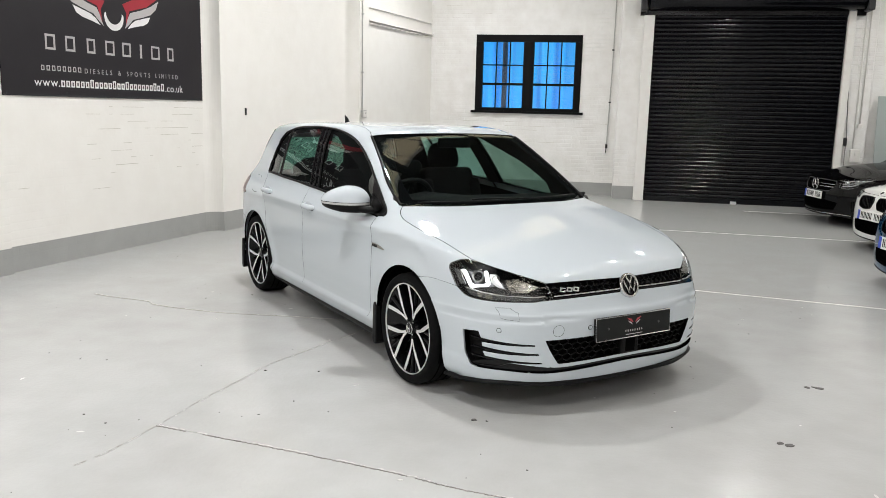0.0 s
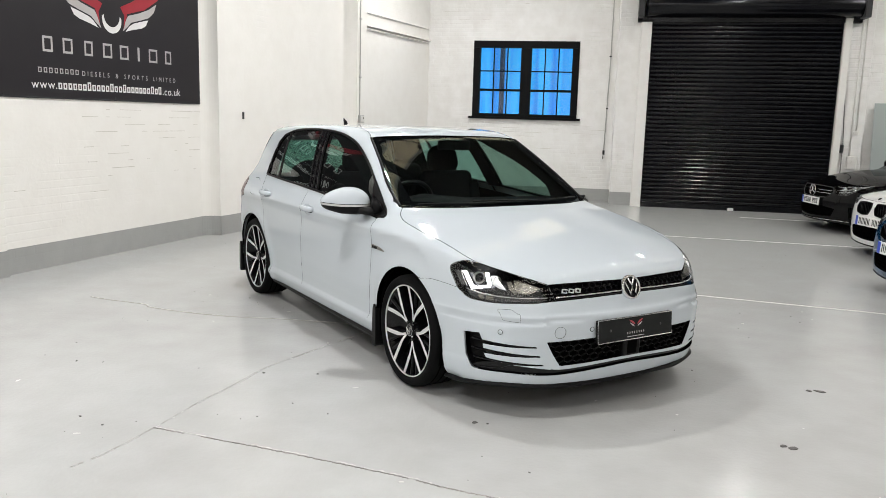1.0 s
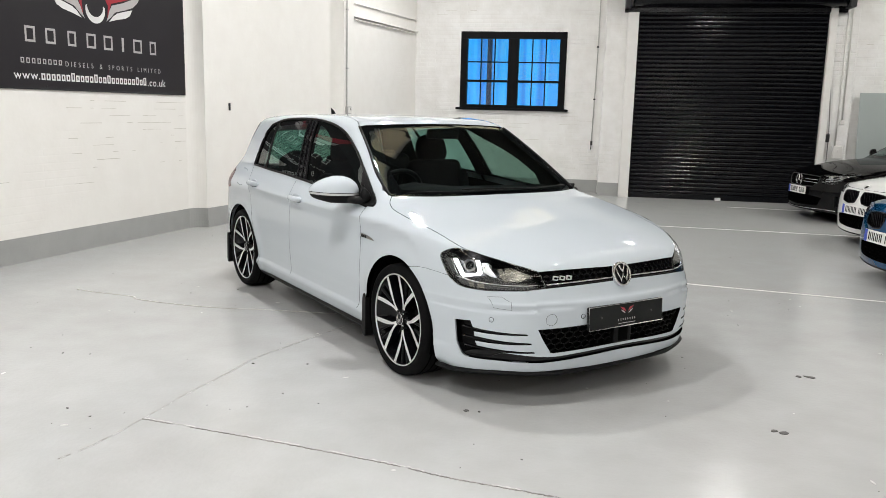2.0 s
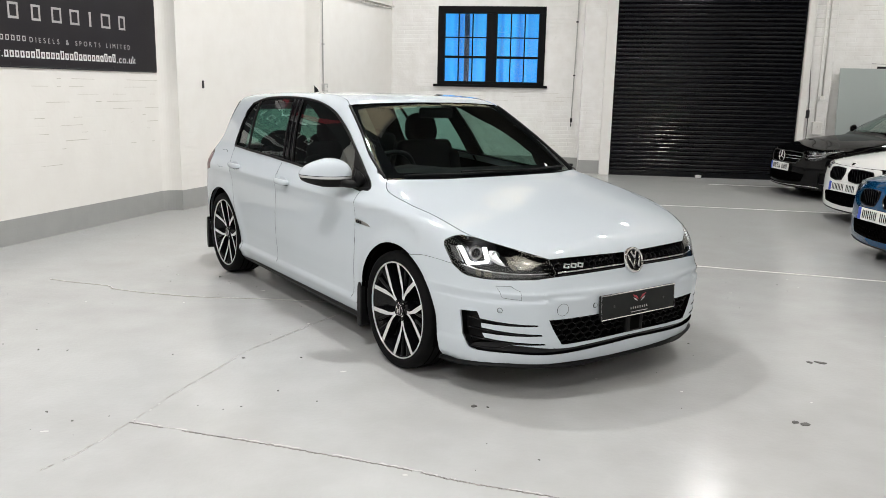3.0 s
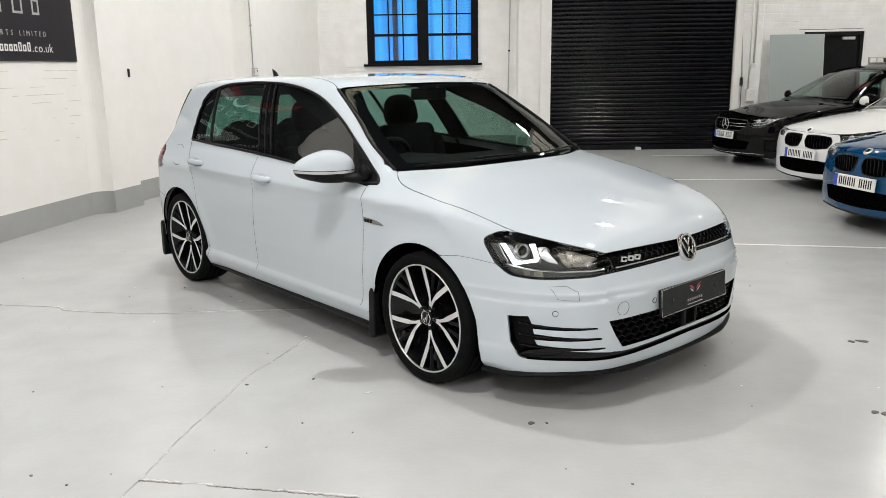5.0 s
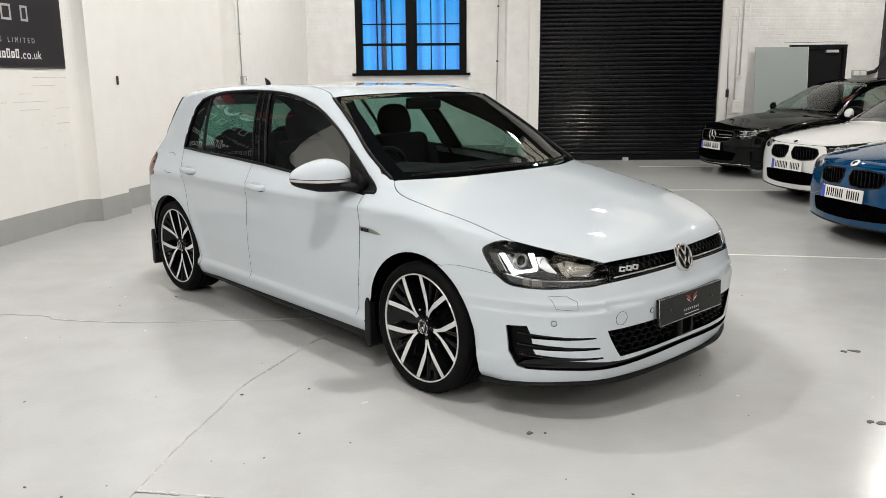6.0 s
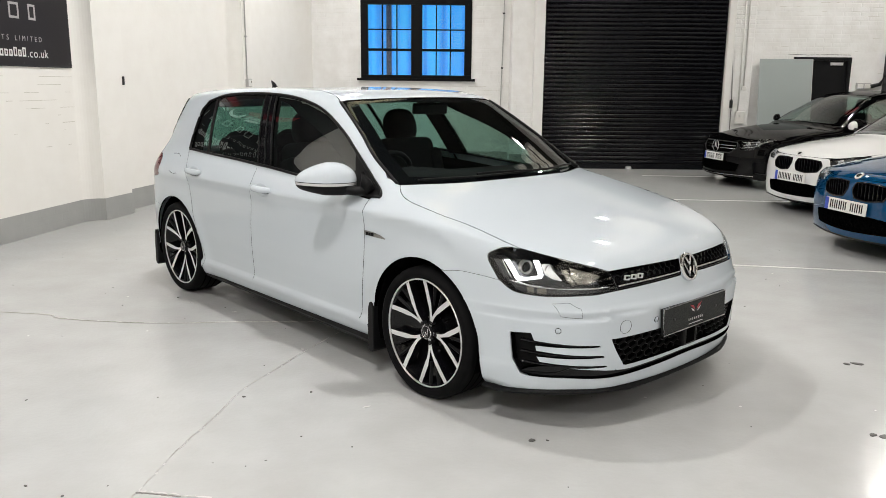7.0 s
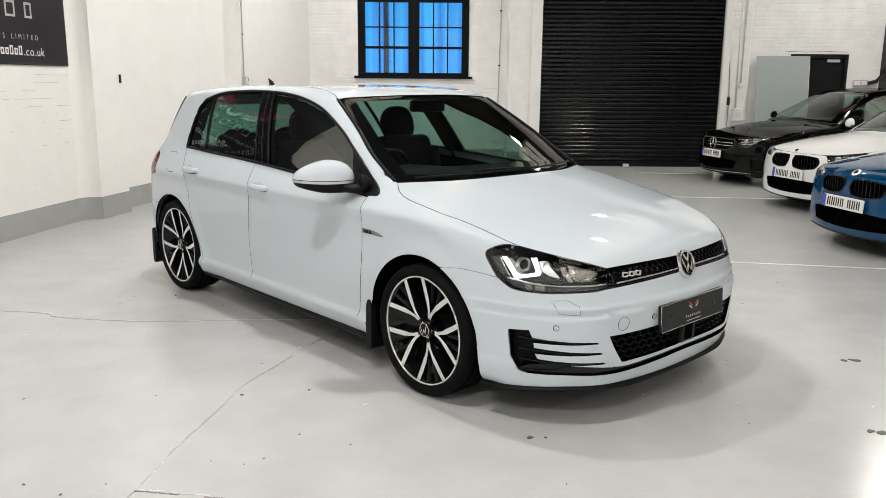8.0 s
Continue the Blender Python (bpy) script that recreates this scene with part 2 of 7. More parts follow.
def lathe(profile, n=48, bm=None, m=None, closed=False):
    """Turns (radius, height) pairs round the local x axis."""
    own = bmesh.new()
    rings = []
    for r, h in profile:
        rings.append([own.verts.new((h, r * math.cos(2 * math.pi * i / n), r * math.sin(2 * math.pi * i / n))) for i in range(n)])
    for a, b in zip(rings, rings[1:] + ([rings[0]] if closed else [])):
        if a is b:
            continue
        for i in range(n):
            own.faces.new((a[i], a[(i + 1) % n], b[(i + 1) % n], b[i]))
    if m is not None:
        bmesh.ops.transform(own, matrix=m, verts=own.verts)
    return join(bm, own)


def tube(points, radius, n=10, bm=None, closed=False, flat=1.0):
    """A round bar along a line of points."""
    own = bmesh.new()
    pts = [Vector(p) for p in points]
    rings = []
    for i, p in enumerate(pts):
        a = pts[i - 1] if i or closed else p
        b = pts[(i + 1) % len(pts)] if i < len(pts) - 1 or closed else p
        d = (b - a).normalized()
        u = d.cross(Vector((0, 0, 1)) if abs(d.z) < 0.9 else Vector((1, 0, 0))).normalized()
        v = d.cross(u)
        rr = radius[i] if isinstance(radius, (list, tuple)) else radius
        rings.append([own.verts.new(p + rr * (math.cos(k * 2 * math.pi / n) * u + flat * math.sin(k * 2 * math.pi / n) * v)) for k in range(n)])
    for a, b in zip(rings, rings[1:] + ([rings[0]] if closed else [])):
        for k in range(n):
            own.faces.new((a[k], a[(k + 1) % n], b[(k + 1) % n], b[k]))
    if not closed:
        own.faces.new(rings[0][::-1])
        own.faces.new(rings[-1])
    return join(bm, own)


def prism(outline, depth, bm=None, m=None, bevel=0.0):
    """A flat outline (x, z) pushed along y by depth."""
    own = bmesh.new()
    f = own.faces.new([own.verts.new((x, 0, z)) for x, z in outline])
    r = bmesh.ops.extrude_face_region(own, geom=[f])
    bmesh.ops.translate(own, vec=(0, depth, 0), verts=[v for v in r["geom"] if isinstance(v, bmesh.types.BMVert)])
    if bevel:
        bmesh.ops.bevel(own, geom=own.edges[:], offset=bevel, segments=2, affect="EDGES", profile=0.5)
    if m is not None:
        bmesh.ops.transform(own, matrix=m, verts=own.verts)
    return join(bm, own)


# ---- the hall ----
WALL_TOP = 6.6
ROOF_Z = 5.6
BACK_Y, SHUTTER_Y = 15.5, 14.93


def wall_uv(ob):
    """Metres along the wall and up it, for the brick courses."""
    me = ob.data
    uv = me.uv_layers.new(name="UVMap")
    for p in me.polygons:
        n = p.normal
        for li in p.loop_indices:
            v = me.vertices[me.loops[li].vertex_index].co
            if abs(n.z) > 0.7:
                uv.data[li].uv = (v.x, v.y)
            elif abs(n.x) > abs(n.y):
                uv.data[li].uv = (v.y, v.z)
            else:
                uv.data[li].uv = (v.x, v.z)


def wall(name, bm, mat, label, parent=None, category="wall"):
    ob = part(name, bm, mat, parent)
    wall_uv(ob)
    if parent is None:
        tagged(ob, label, category, kind="structure")
    return ob


floor_bm = bmesh.new()
box((-9, -9, -0.25), (13, 18, 0), bm=floor_bm)
tagged(part("floor", floor_bm, M["floor"]), "glossy pale grey epoxy-painted concrete floor with scuffs", "floor", kind="structure")


def wall_line(p, q, s, out=0.0):
    """A point s metres along the line p to q and out metres into the room from it."""
    d = (Vector(q) - Vector(p)).normalized()
    return Vector(p) + d * s + Vector((d.y, -d.x)) * out


def slab(p, q, s0, s1, o0, o1, z0, z1, bm=None, bevel=0.0):
    """A block on the wall line p to q, from s0 to s1 along it, o0 to o1 out of it and z0 to z1 up."""
    own = box((s0, -o1, z0), (s1, -o0, z1), bevel)
    d = (Vector(q) - Vector(p)).normalized()
    m = Matrix.Translation((p[0], p[1], 0)) @ Matrix.Rotation(math.atan2(d.y, d.x), 4, "Z")
    bmesh.ops.transform(own, matrix=m, verts=own.verts)
    return join(bm, own)


L0, L1, L2 = (-5.295, 6.387), (-4.905, 8.96), (-3.55, 15.5)
LB = tuple(wall_line(L0, L1, -15.0))
near_len = (Vector(L1) - Vector(LB)).length
far_len = (Vector(L2) - Vector(L1)).length + 0.3
bm = slab(LB, L1, 0, near_len, -0.35, 0, 0, WALL_TOP)
west = wall("wall_west", bm, M["wall"], "long white-painted brick wall, faint courses under thick paint")
bm = slab(L1, L2, 0, far_len, -0.35, 0, 0, WALL_TOP)
west_far = wall("wall_west_far", bm, M["wall"], "white-painted brick wall beyond the pilaster")

# shallow pilasters with a splayed near edge
def plan_prism(p, q, pts, z0, z1):
    """A plan outline of (along, out) pairs on the wall line p to q, raised from z0 to z1."""
    bm = bmesh.new()
    low = [bm.verts.new((*wall_line(p, q, s, o), z0)) for s, o in pts]
    top = [bm.verts.new((*wall_line(p, q, s, o), z1)) for s, o in pts]
    for i in range(len(pts)):
        j = (i + 1) % len(pts)
        bm.faces.new((low[i], low[j], top[j], top[i]))
    bm.faces.new(low[::-1])
    bm.faces.new(top)
    return bm


def cove(s0, s1, o, n=9):
    """A hollow quarter curve from the wall face out to a pilaster's arris."""
    return [(s0 + (s1 - s0) * math.sin(k * math.pi / 2 / n), o * (1 - math.cos(k * math.pi / 2 / n))) for k in range(n + 1)]


PIERS = [(LB, L1, 14.72 - 1.16, 14.72 - 1.10, 14.72 - 0.035, 0.05), (L1, L2, -0.10, 0.09, 0.59, 0.17), (L1, L2, 3.32, 3.48, 3.79, 0.19)]
for p, q, s0, s1, s2, o in PIERS:
    near = cove(s0, s1, o)
    wall("wall_pilaster", plan_prism(p, q, [(s0, -0.03)] + near + [(s2, o), (s2, -0.03)], 0, WALL_TOP), M["wall"], "shallow white-painted brick pilaster with a coved edge", category="pilaster")
    low = [(a, b + 0.007) for a, b in near]
    wall("baseboard", plan_prism(p, q, [(s0 - 0.01, -0.02), (s0 - 0.01, 0.007)] + low + [(s2 + 0.007, o + 0.007), (s2 + 0.007, -0.02)], 0, 0.236), M["band"], "grey painted band along the foot of the pilaster", category="skirting")


def band(name, p, q, s0, s1, o):
    wall(name, slab(p, q, s0, s1, o - 0.03, o + 0.006, 0, 0.235), M["band"], "grey painted band along the foot of the wall", category="skirting")


band("baseboard", LB, L1, 0, near_len, 0)
band("baseboard", L1, L2, 0, far_len - 0.3, 0)

# ---- back wall: window wall, shutter bay, door bay ----
WX0, WX1, WZ0, WZ1 = -2.66, -0.645, 1.57, 2.99
bm = bmesh.new()
box((-4.2, BACK_Y, 0), (WX0, BACK_Y + 0.4, WALL_TOP), bm=bm)
box((WX1, BACK_Y, 0), (0.05, BACK_Y + 0.4, WALL_TOP), bm=bm)
box((WX0, BACK_Y, 0), (WX1, BACK_Y + 0.4, WZ0), bm=bm)
box((WX0, BACK_Y, WZ1), (WX1, BACK_Y + 0.4, WALL_TOP), bm=bm)
wall("wall_north", bm, M["wall_back"], "white-painted brick end wall with a window opening")
bm = bmesh.new()
box((0.05, 15.02, 0), (0.62, BACK_Y + 0.4, WALL_TOP), 0.015, bm=bm)
wall("wall_pilaster", bm, M["wall_back"], "white-painted brick pier beside the roller shutter", category="pilaster")
bm = bmesh.new()
box((3.78, 15.02, 0), (4.3, BACK_Y + 0.4, WALL_TOP), 0.015, bm=bm)
wall("wall_pilaster", bm, M["wall_back"], "white-painted brick pier with conduits beside the shutter", category="pilaster")
bm = bmesh.new()
box((0.62, 15.10, 3.3), (3.78, BACK_Y + 0.4, WALL_TOP), bm=bm)
wall("wall_north_head", bm, M["wall_back"], "white wall above the roller shutter")
DX0, DX1, DZ1 = 5.05, 6.08, 2.0
EAST_Y = 15.1
bm = bmesh.new()
box((4.3, EAST_Y, 0), (DX0, EAST_Y + 0.4, WALL_TOP), bm=bm)
box((DX1, EAST_Y, 0), (13, EAST_Y + 0.4, WALL_TOP), bm=bm)
box((DX0, EAST_Y, DZ1), (DX1, EAST_Y + 0.4, WALL_TOP), bm=bm)
wall("wall_north_east", bm, M["wall_back"], "rough white-painted brick wall with a doorway")
for x0, x1, y in ((-3.5, 0.05, BACK_Y), (0.05, 0.44, 15.02), (3.95, 4.3, 15.02), (4.3, DX0, EAST_Y), (DX1, 12.6, EAST_Y)):
    bm = box((x0, y - 0.006, 0), (x1, y + 0.02, 0.24))
    wall("baseboard", bm, M["band"], "grey painted band along the foot of the wall", category="skirting")

# closing walls and ceiling
bm = box((12.6, -9, 0), (13, 16, WALL_TOP))
wall("wall_east", bm, M["wall"], "plain white-painted side wall")
# unseen end wall, set close in to bounce light onto the car's flank
bm = box((-9, -5.6, 0), (13, -5.2, WALL_TOP))
wall("wall_south", bm, M["wall"], "plain white-painted end wall, unseen, set near to bounce light")
SKEW = 0.22
STRIPS = ((-3.62, -3.07), (-0.02, 1.54), (3.1, 4.7), (6.8, 8.4))


def roof_block(u0, u1, y0, y1, z0, z1, bm):
    """A block under the roof, its sides along the skewed axis of the hall."""
    ring = [(u0 + SKEW * y0, y0), (u1 + SKEW * y0, y0), (u1 + SKEW * y1, y1), (u0 + SKEW * y1, y1)]
    low = [bm.verts.new((x, y, z0)) for x, y in ring]
    top = [bm.verts.new((x, y, z1)) for x, y in ring]
    for i in range(4):
        j = (i + 1) % 4
        bm.faces.new((low[i], low[j], top[j], top[i]))
    bm.faces.new(low[::-1])
    bm.faces.new(top)
    return bm


edges = [-9.0] + [v for st in STRIPS for v in st] + [15.5]
bm = bmesh.new()
for x0, x1 in zip(edges[::2], edges[1::2]):
    n = int((x1 - x0) / 0.3)
    for i in range(n):
        a, b = x0 + (x1 - x0) * i / n, x0 + (x1 - x0) * (i + 1) / n
        roof_block(a, b - 0.008, -9, 16, ROOF_Z, ROOF_Z + 0.12, bm)
tagged(part("ceiling", bm, M["roof_dark"]), "dark boarded roof lining between the roof lights", "ceiling", kind="structure")
tagged(part("ceiling", box((-9, -9, ROOF_Z + 0.3), (13, 16, ROOF_Z + 0.42)), M["roof_dark"]), "dark outer roof deck", "ceiling", kind="structure")
for x0, x1 in STRIPS:
    rl = thing("roof_light", "long translucent cream roof light with cross bars", "roof light", group="roof lights", kind="structure")
    for side in (x0, x1):
        part("roof_light_frame", roof_block(side - 0.03, side + 0.03, -9, 16, ROOF_Z - 0.06, ROOF_Z + 0.14, bmesh.new()), M["trim_white"], rl)
    y, laps = -9.0, bmesh.new()
    while y < 15.0:
        part("roof_light_pane", roof_block(x0 + 0.03, x1 - 0.03, y + 0.03, y + 1.4, ROOF_Z + 0.05, ROOF_Z + 0.06, bmesh.new()), M["yellow_sheet" if x0 < -3 else "office"], rl)
        part("roof_light_bar", roof_block(x0 + 0.03, x1 - 0.03, y - 0.035, y + 0.035, ROOF_Z - 0.05, ROOF_Z + 0.08, bmesh.new()), M["steel"], rl)
        for k in range(1, 6):
            roof_block(x0 + 0.03, x1 - 0.03, y + k * 0.238 - 0.008, y + k * 0.238 + 0.008, ROOF_Z + 0.03, ROOF_Z + 0.046, laps)
        y += 1.43
    part("sheet_laps", laps, M["ceiling"], rl)
for y in (-4.8, -0.6, 2.6, 6.7, 10.8):
    bm = bmesh.new()
    z = ROOF_Z - 0.46
    box((-8, y - 0.08, z), (13, y + 0.08, z + 0.02), bm=bm)
    box((-8, y - 0.08, z + 0.35), (13, y + 0.08, z + 0.37), bm=bm)
    box((-8, y - 0.006, z + 0.02), (13, y + 0.006, z + 0.35), bm=bm)
    tagged(part("ceiling_beam", bm, M["steel"]), "dark steel joist across the ceiling", "beam", kind="structure")

# unseen dark boarding over the end wall, added to dim what the bonnet mirrors
tagged(part("wall_gable_unseen", box((-4.4, 14.98, 5.0), (12.9, 15.0, ROOF_Z), 0.004), M["roof_dark"]), "unseen dark board above the end wall, added to dim the bonnet reflection", "wall", kind="structure")

# high-bay lamps
def high_bay():
    lamp_thing = thing("ceiling_lamp", "round dark high-bay lamp with a bright white face", "lamp", group="lamps under the ceiling")
    part("housing", lathe([(0.02, 0.32), (0.06, 0.30), (0.09, 0.14), (0.20, 0.05), (0.21, 0.0), (0.19, 0.0), (0.185, 0.02)], 24, m=pose(0, 0, 0, 0, -90, 0)), M["steel"], lamp_thing, smooth=True)
    part("diffuser", lathe([(0.001, 0.025), (0.185, 0.025), (0.185, 0.03), (0.001, 0.03)], 24, m=pose(0, 0, 0, 0, -90, 0)), M["lamp"], lamp_thing)
    part("chain", tube([(0, 0, 0.3), (0, 0, ROOF_Z - LAMP_Z + 0.115)], 0.008, 6), M["steel"], lamp_thing)
    return lamp_thing


first = high_bay()
first.matrix_world = pose(*LAMPS[0], LAMP_Z - 0.06)
for x, y in LAMPS[1:]:
    copy_thing(first, pose(x, y, LAMP_Z - 0.06))

# ---- roller shutter ----
shutter = thing("roller_shutter", "closed black steel roller shutter with ribbed slats", "roller shutter")
SX0, SX1, SH = 0.60, 3.79, 3.3
PITCH = 0.075
prof = [(0.0, 0.0), (0.008, 0.005), (0.014, 0.012), (0.0185, 0.021), (0.021, 0.031), (0.0215, 0.040), (0.0195, 0.050), (0.015, 0.058), (0.009, 0.065), (0.001, 0.0705)]
# unseen backing, added to block the glowing backdrop behind the slats
tagged(part("wall_shutter_backing", box((0.56, 15.25, 0), (3.84, 15.6, 3.4)), M["roof_dark"]), "unseen dark backing added behind the roller shutter", "wall", kind="structure")
slat = bmesh.new()
left = [slat.verts.new((SX0 + 0.01, SHUTTER_Y + 0.03 - d, h)) for d, h in prof]
right = [slat.verts.new((SX1 - 0.01, SHUTTER_Y + 0.03 - d, h)) for d, h in prof]
for i in range(len(prof) - 1):
    slat.faces.new((left[i], right[i], right[i + 1], left[i + 1]))
back = [slat.verts.new((x, SHUTTER_Y + 0.034, h)) for x, h in ((SX0 + 0.01, 0.078), (SX1 - 0.01, 0.078), (SX1 - 0.01, -0.001), (SX0 + 0.01, -0.001))]
slat.faces.new((left[-1], right[-1], back[1], back[0]))
slat.faces.new((back[0], back[1], back[2], back[3]))
slat.faces.new((right[0], left[0], back[3], back[2]))
first_slat = part("slat", slat, M["shutter"], shutter)
k = 0
while 0.09 + k * PITCH < SH:
    ob = first_slat if k == 0 else new("slat", first_slat.data)
    ob.parent = shutter
    ob.location = (0, 0.0008 * math.sin(k * 2.4), 0.09 + k * PITCH)
    k += 1
part("bottom_rail", box((SX0 + 0.01, SHUTTER_Y - 0.005, 0.0), (SX1 - 0.01, SHUTTER_Y + 0.045, 0.095), 0.006), M["shutter"], shutter)
bm = lathe([(0.001, 0.5), (0.19, 0.5), (0.20, 0.52), (0.20, 4.0), (0.19, 4.02), (0.001, 4.02)], 28)
bmesh.ops.translate(bm, vec=(0, SHUTTER_Y - 0.10, 3.56), verts=bm.verts)
part("drum", bm, M["shutter"], shutter, smooth=True)
part("drum_shelf", box((0.36, SHUTTER_Y - 0.05, 3.28), (4.05, SHUTTER_Y + 0.1, 3.38), 0.005), M["shutter"], shutter)
for x0, x1 in ((0.36, 0.46), (4.0, 4.1)):
    part("end_plate", box((x0, SHUTTER_Y - 0.32, 3.34), (x1, SHUTTER_Y + 0.1, 3.82), 0.01), M["steel"], shutter)
part("guide_rail", box((SX0 - 0.17, SHUTTER_Y - 0.06, 0.0), (SX0 + 0.01, SHUTTER_Y + 0.09, 3.28), 0.006), M["trim_white"], shutter, "white-painted guide post")
part("guide_rail", box((SX1 - 0.01, SHUTTER_Y - 0.06, 0.0), (SX1 + 0.11, SHUTTER_Y + 0.09, 3.36), 0.006), M["trim_white"], shutter, "white-painted guide post")
part("lock", box((2.14, SHUTTER_Y - 0.06, 0.0), (2.24, SHUTTER_Y - 0.006, 0.05), 0.008), M["alloy"], shutter, "small steel floor lock")

# ---- window with two six-over-three lights ----
window = thing("window_1", "black-framed multi-pane window onto blue cladding", "window", kind="structure")
FY = BACK_Y - 0.02


def bar(name, x0, x1, z0, z1, y0, y1, mat=None):
    return part(name, box((x0, y0, z0), (x1, y1, z1), 0.004), mat or M["window_frame"], window)


bar("window_frame", WX0, WX1, WZ1 - 0.13, WZ1, FY, FY + 0.12)
bar("window_frame", WX0, WX1, WZ0 - 0.01, WZ0 + 0.05, FY, FY + 0.12)
bar("window_frame", WX0, WX0 + 0.13, WZ0 + 0.05, WZ1 - 0.13, FY, FY + 0.12)
bar("window_frame", WX1 - 0.13, WX1, WZ0 + 0.05, WZ1 - 0.13, FY, FY + 0.12)
MX0, MX1 = -1.745, -1.545
bar("mullion", MX0, MX1, WZ0 + 0.05, WZ1 - 0.13, FY + 0.002, FY + 0.118)
bar("window_sill", WX0 - 0.07, WX1 + 0.07, WZ0 - 0.055, WZ0 - 0.01, FY - 0.05, FY + 0.1)
bl_glass = glass("window_pane_glass", (0.92, 0.95, 0.97))
for a, b in ((WX0 + 0.13, MX0), (MX1, WX1 - 0.13)):
    zmid = WZ0 + 0.475
    bar("transom", a, b, zmid, zmid + 0.045, FY + 0.03, FY + 0.09)
    bar("glazing_bar", a, b, 2.415, 2.437, FY + 0.04, FY + 0.08)
    cols = [a + (b - a) * i / 3 for i in range(4)]
    for x in cols[1:3]:
        bar("glazing_bar", x - 0.011, x + 0.011, WZ0 + 0.05, WZ1 - 0.13, FY + 0.042, FY + 0.078)
    rows = (WZ0 + 0.05, zmid, 2.415, WZ1 - 0.13)
    for i in range(3):
        for j in range(3):
            p = bar("pane", cols[i] + 0.006, cols[i + 1] - 0.006, rows[j] + 0.002, rows[j + 1] - 0.002, FY + 0.058, FY + 0.062, bl_glass)

# blue corrugated cladding outside the window; streaked emission stands in for last daylight
outside = bpy.data.materials.new("blue_cladding_glow")
outside.use_nodes = True
nt = outside.node_tree
b = nt.nodes["Principled BSDF"]
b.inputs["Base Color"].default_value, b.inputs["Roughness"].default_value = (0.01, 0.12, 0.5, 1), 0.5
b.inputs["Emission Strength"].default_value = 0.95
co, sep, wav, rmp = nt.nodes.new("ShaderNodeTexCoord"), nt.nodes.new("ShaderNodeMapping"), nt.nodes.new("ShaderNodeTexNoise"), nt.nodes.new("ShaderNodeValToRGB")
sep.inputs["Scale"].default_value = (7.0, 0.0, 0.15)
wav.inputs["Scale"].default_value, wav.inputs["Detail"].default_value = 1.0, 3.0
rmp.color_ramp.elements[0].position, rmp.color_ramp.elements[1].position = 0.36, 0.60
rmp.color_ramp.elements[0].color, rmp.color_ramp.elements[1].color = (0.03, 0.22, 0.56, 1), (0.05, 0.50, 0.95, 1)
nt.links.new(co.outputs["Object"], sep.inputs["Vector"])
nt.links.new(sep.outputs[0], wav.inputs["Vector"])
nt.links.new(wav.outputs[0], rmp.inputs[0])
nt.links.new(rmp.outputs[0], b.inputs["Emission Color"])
bm = bmesh.new()
prev = None
for i in range(101):
    x = -4.6 + i * 0.06
    y = BACK_Y + 1.0 + (0.0 if i % 6 < 4 else 0.05)
    cur = [bm.verts.new((x, y, 0.2)), bm.verts.new((x, y, 4.4))]
    if prev:
        bm.faces.new((prev[0], cur[0], cur[1], prev[1]))
    prev = cur
tagged(part("backdrop", bm, outside), "blue corrugated cladding outside the window, glowing in place of daylight", "backdrop", kind="structure")

post = thing("drain_pipe", "dull brown pipe on the cladding outside the window", "pipe", pose(-2.215, BACK_Y + 0.93, 0))
part("pipe_run", lathe([(0.05, 0.2), (0.05, 4.4)], 20, m=pose(0, 0, 0, 0, -90, 0)), M["drain"], post, smooth=True)


# ---- car body as a smooth implicit form ----
def smooth_curve(pts):
    """A monotone cubic through (a, b) pairs, held level beyond its ends."""
    xs, ys = np.array([p[0] for p in pts], float), np.array([p[1] for p in pts], float)
    h, d = np.diff(xs), np.diff(ys) / np.diff(xs)
    m = np.zeros(len(xs))
    for i in range(1, len(xs) - 1):
        if d[i - 1] * d[i] > 0:
            w1, w2 = 2 * h[i] + h[i - 1], h[i] + 2 * h[i - 1]
            m[i] = (w1 + w2) / (w1 / d[i - 1] + w2 / d[i])
    m[0], m[-1] = d[0], d[-1]

    def at(v):
        v = np.asarray(v, float)
        i = np.clip(np.searchsorted(xs, v) - 1, 0, len(xs) - 2)
        t = (np.clip(v, xs[0], xs[-1]) - xs[i]) / h[i]
        out = ((1 + 2 * t) * (1 - t) ** 2 * ys[i] + t * (1 - t) ** 2 * h[i] * m[i]
               + t * t * (3 - 2 * t) * ys[i + 1] + t * t * (t - 1) * h[i] * m[i + 1])
        return out + np.where(v < xs[0], (v - xs[0]) * m[0], 0) + np.where(v > xs[-1], (v - xs[-1]) * m[-1], 0)
    return at


def smax(a, b, k):
    h = np.maximum(k - np.abs(a - b), 0) / k
    return np.maximum(a, b) + h * h * k * 0.25


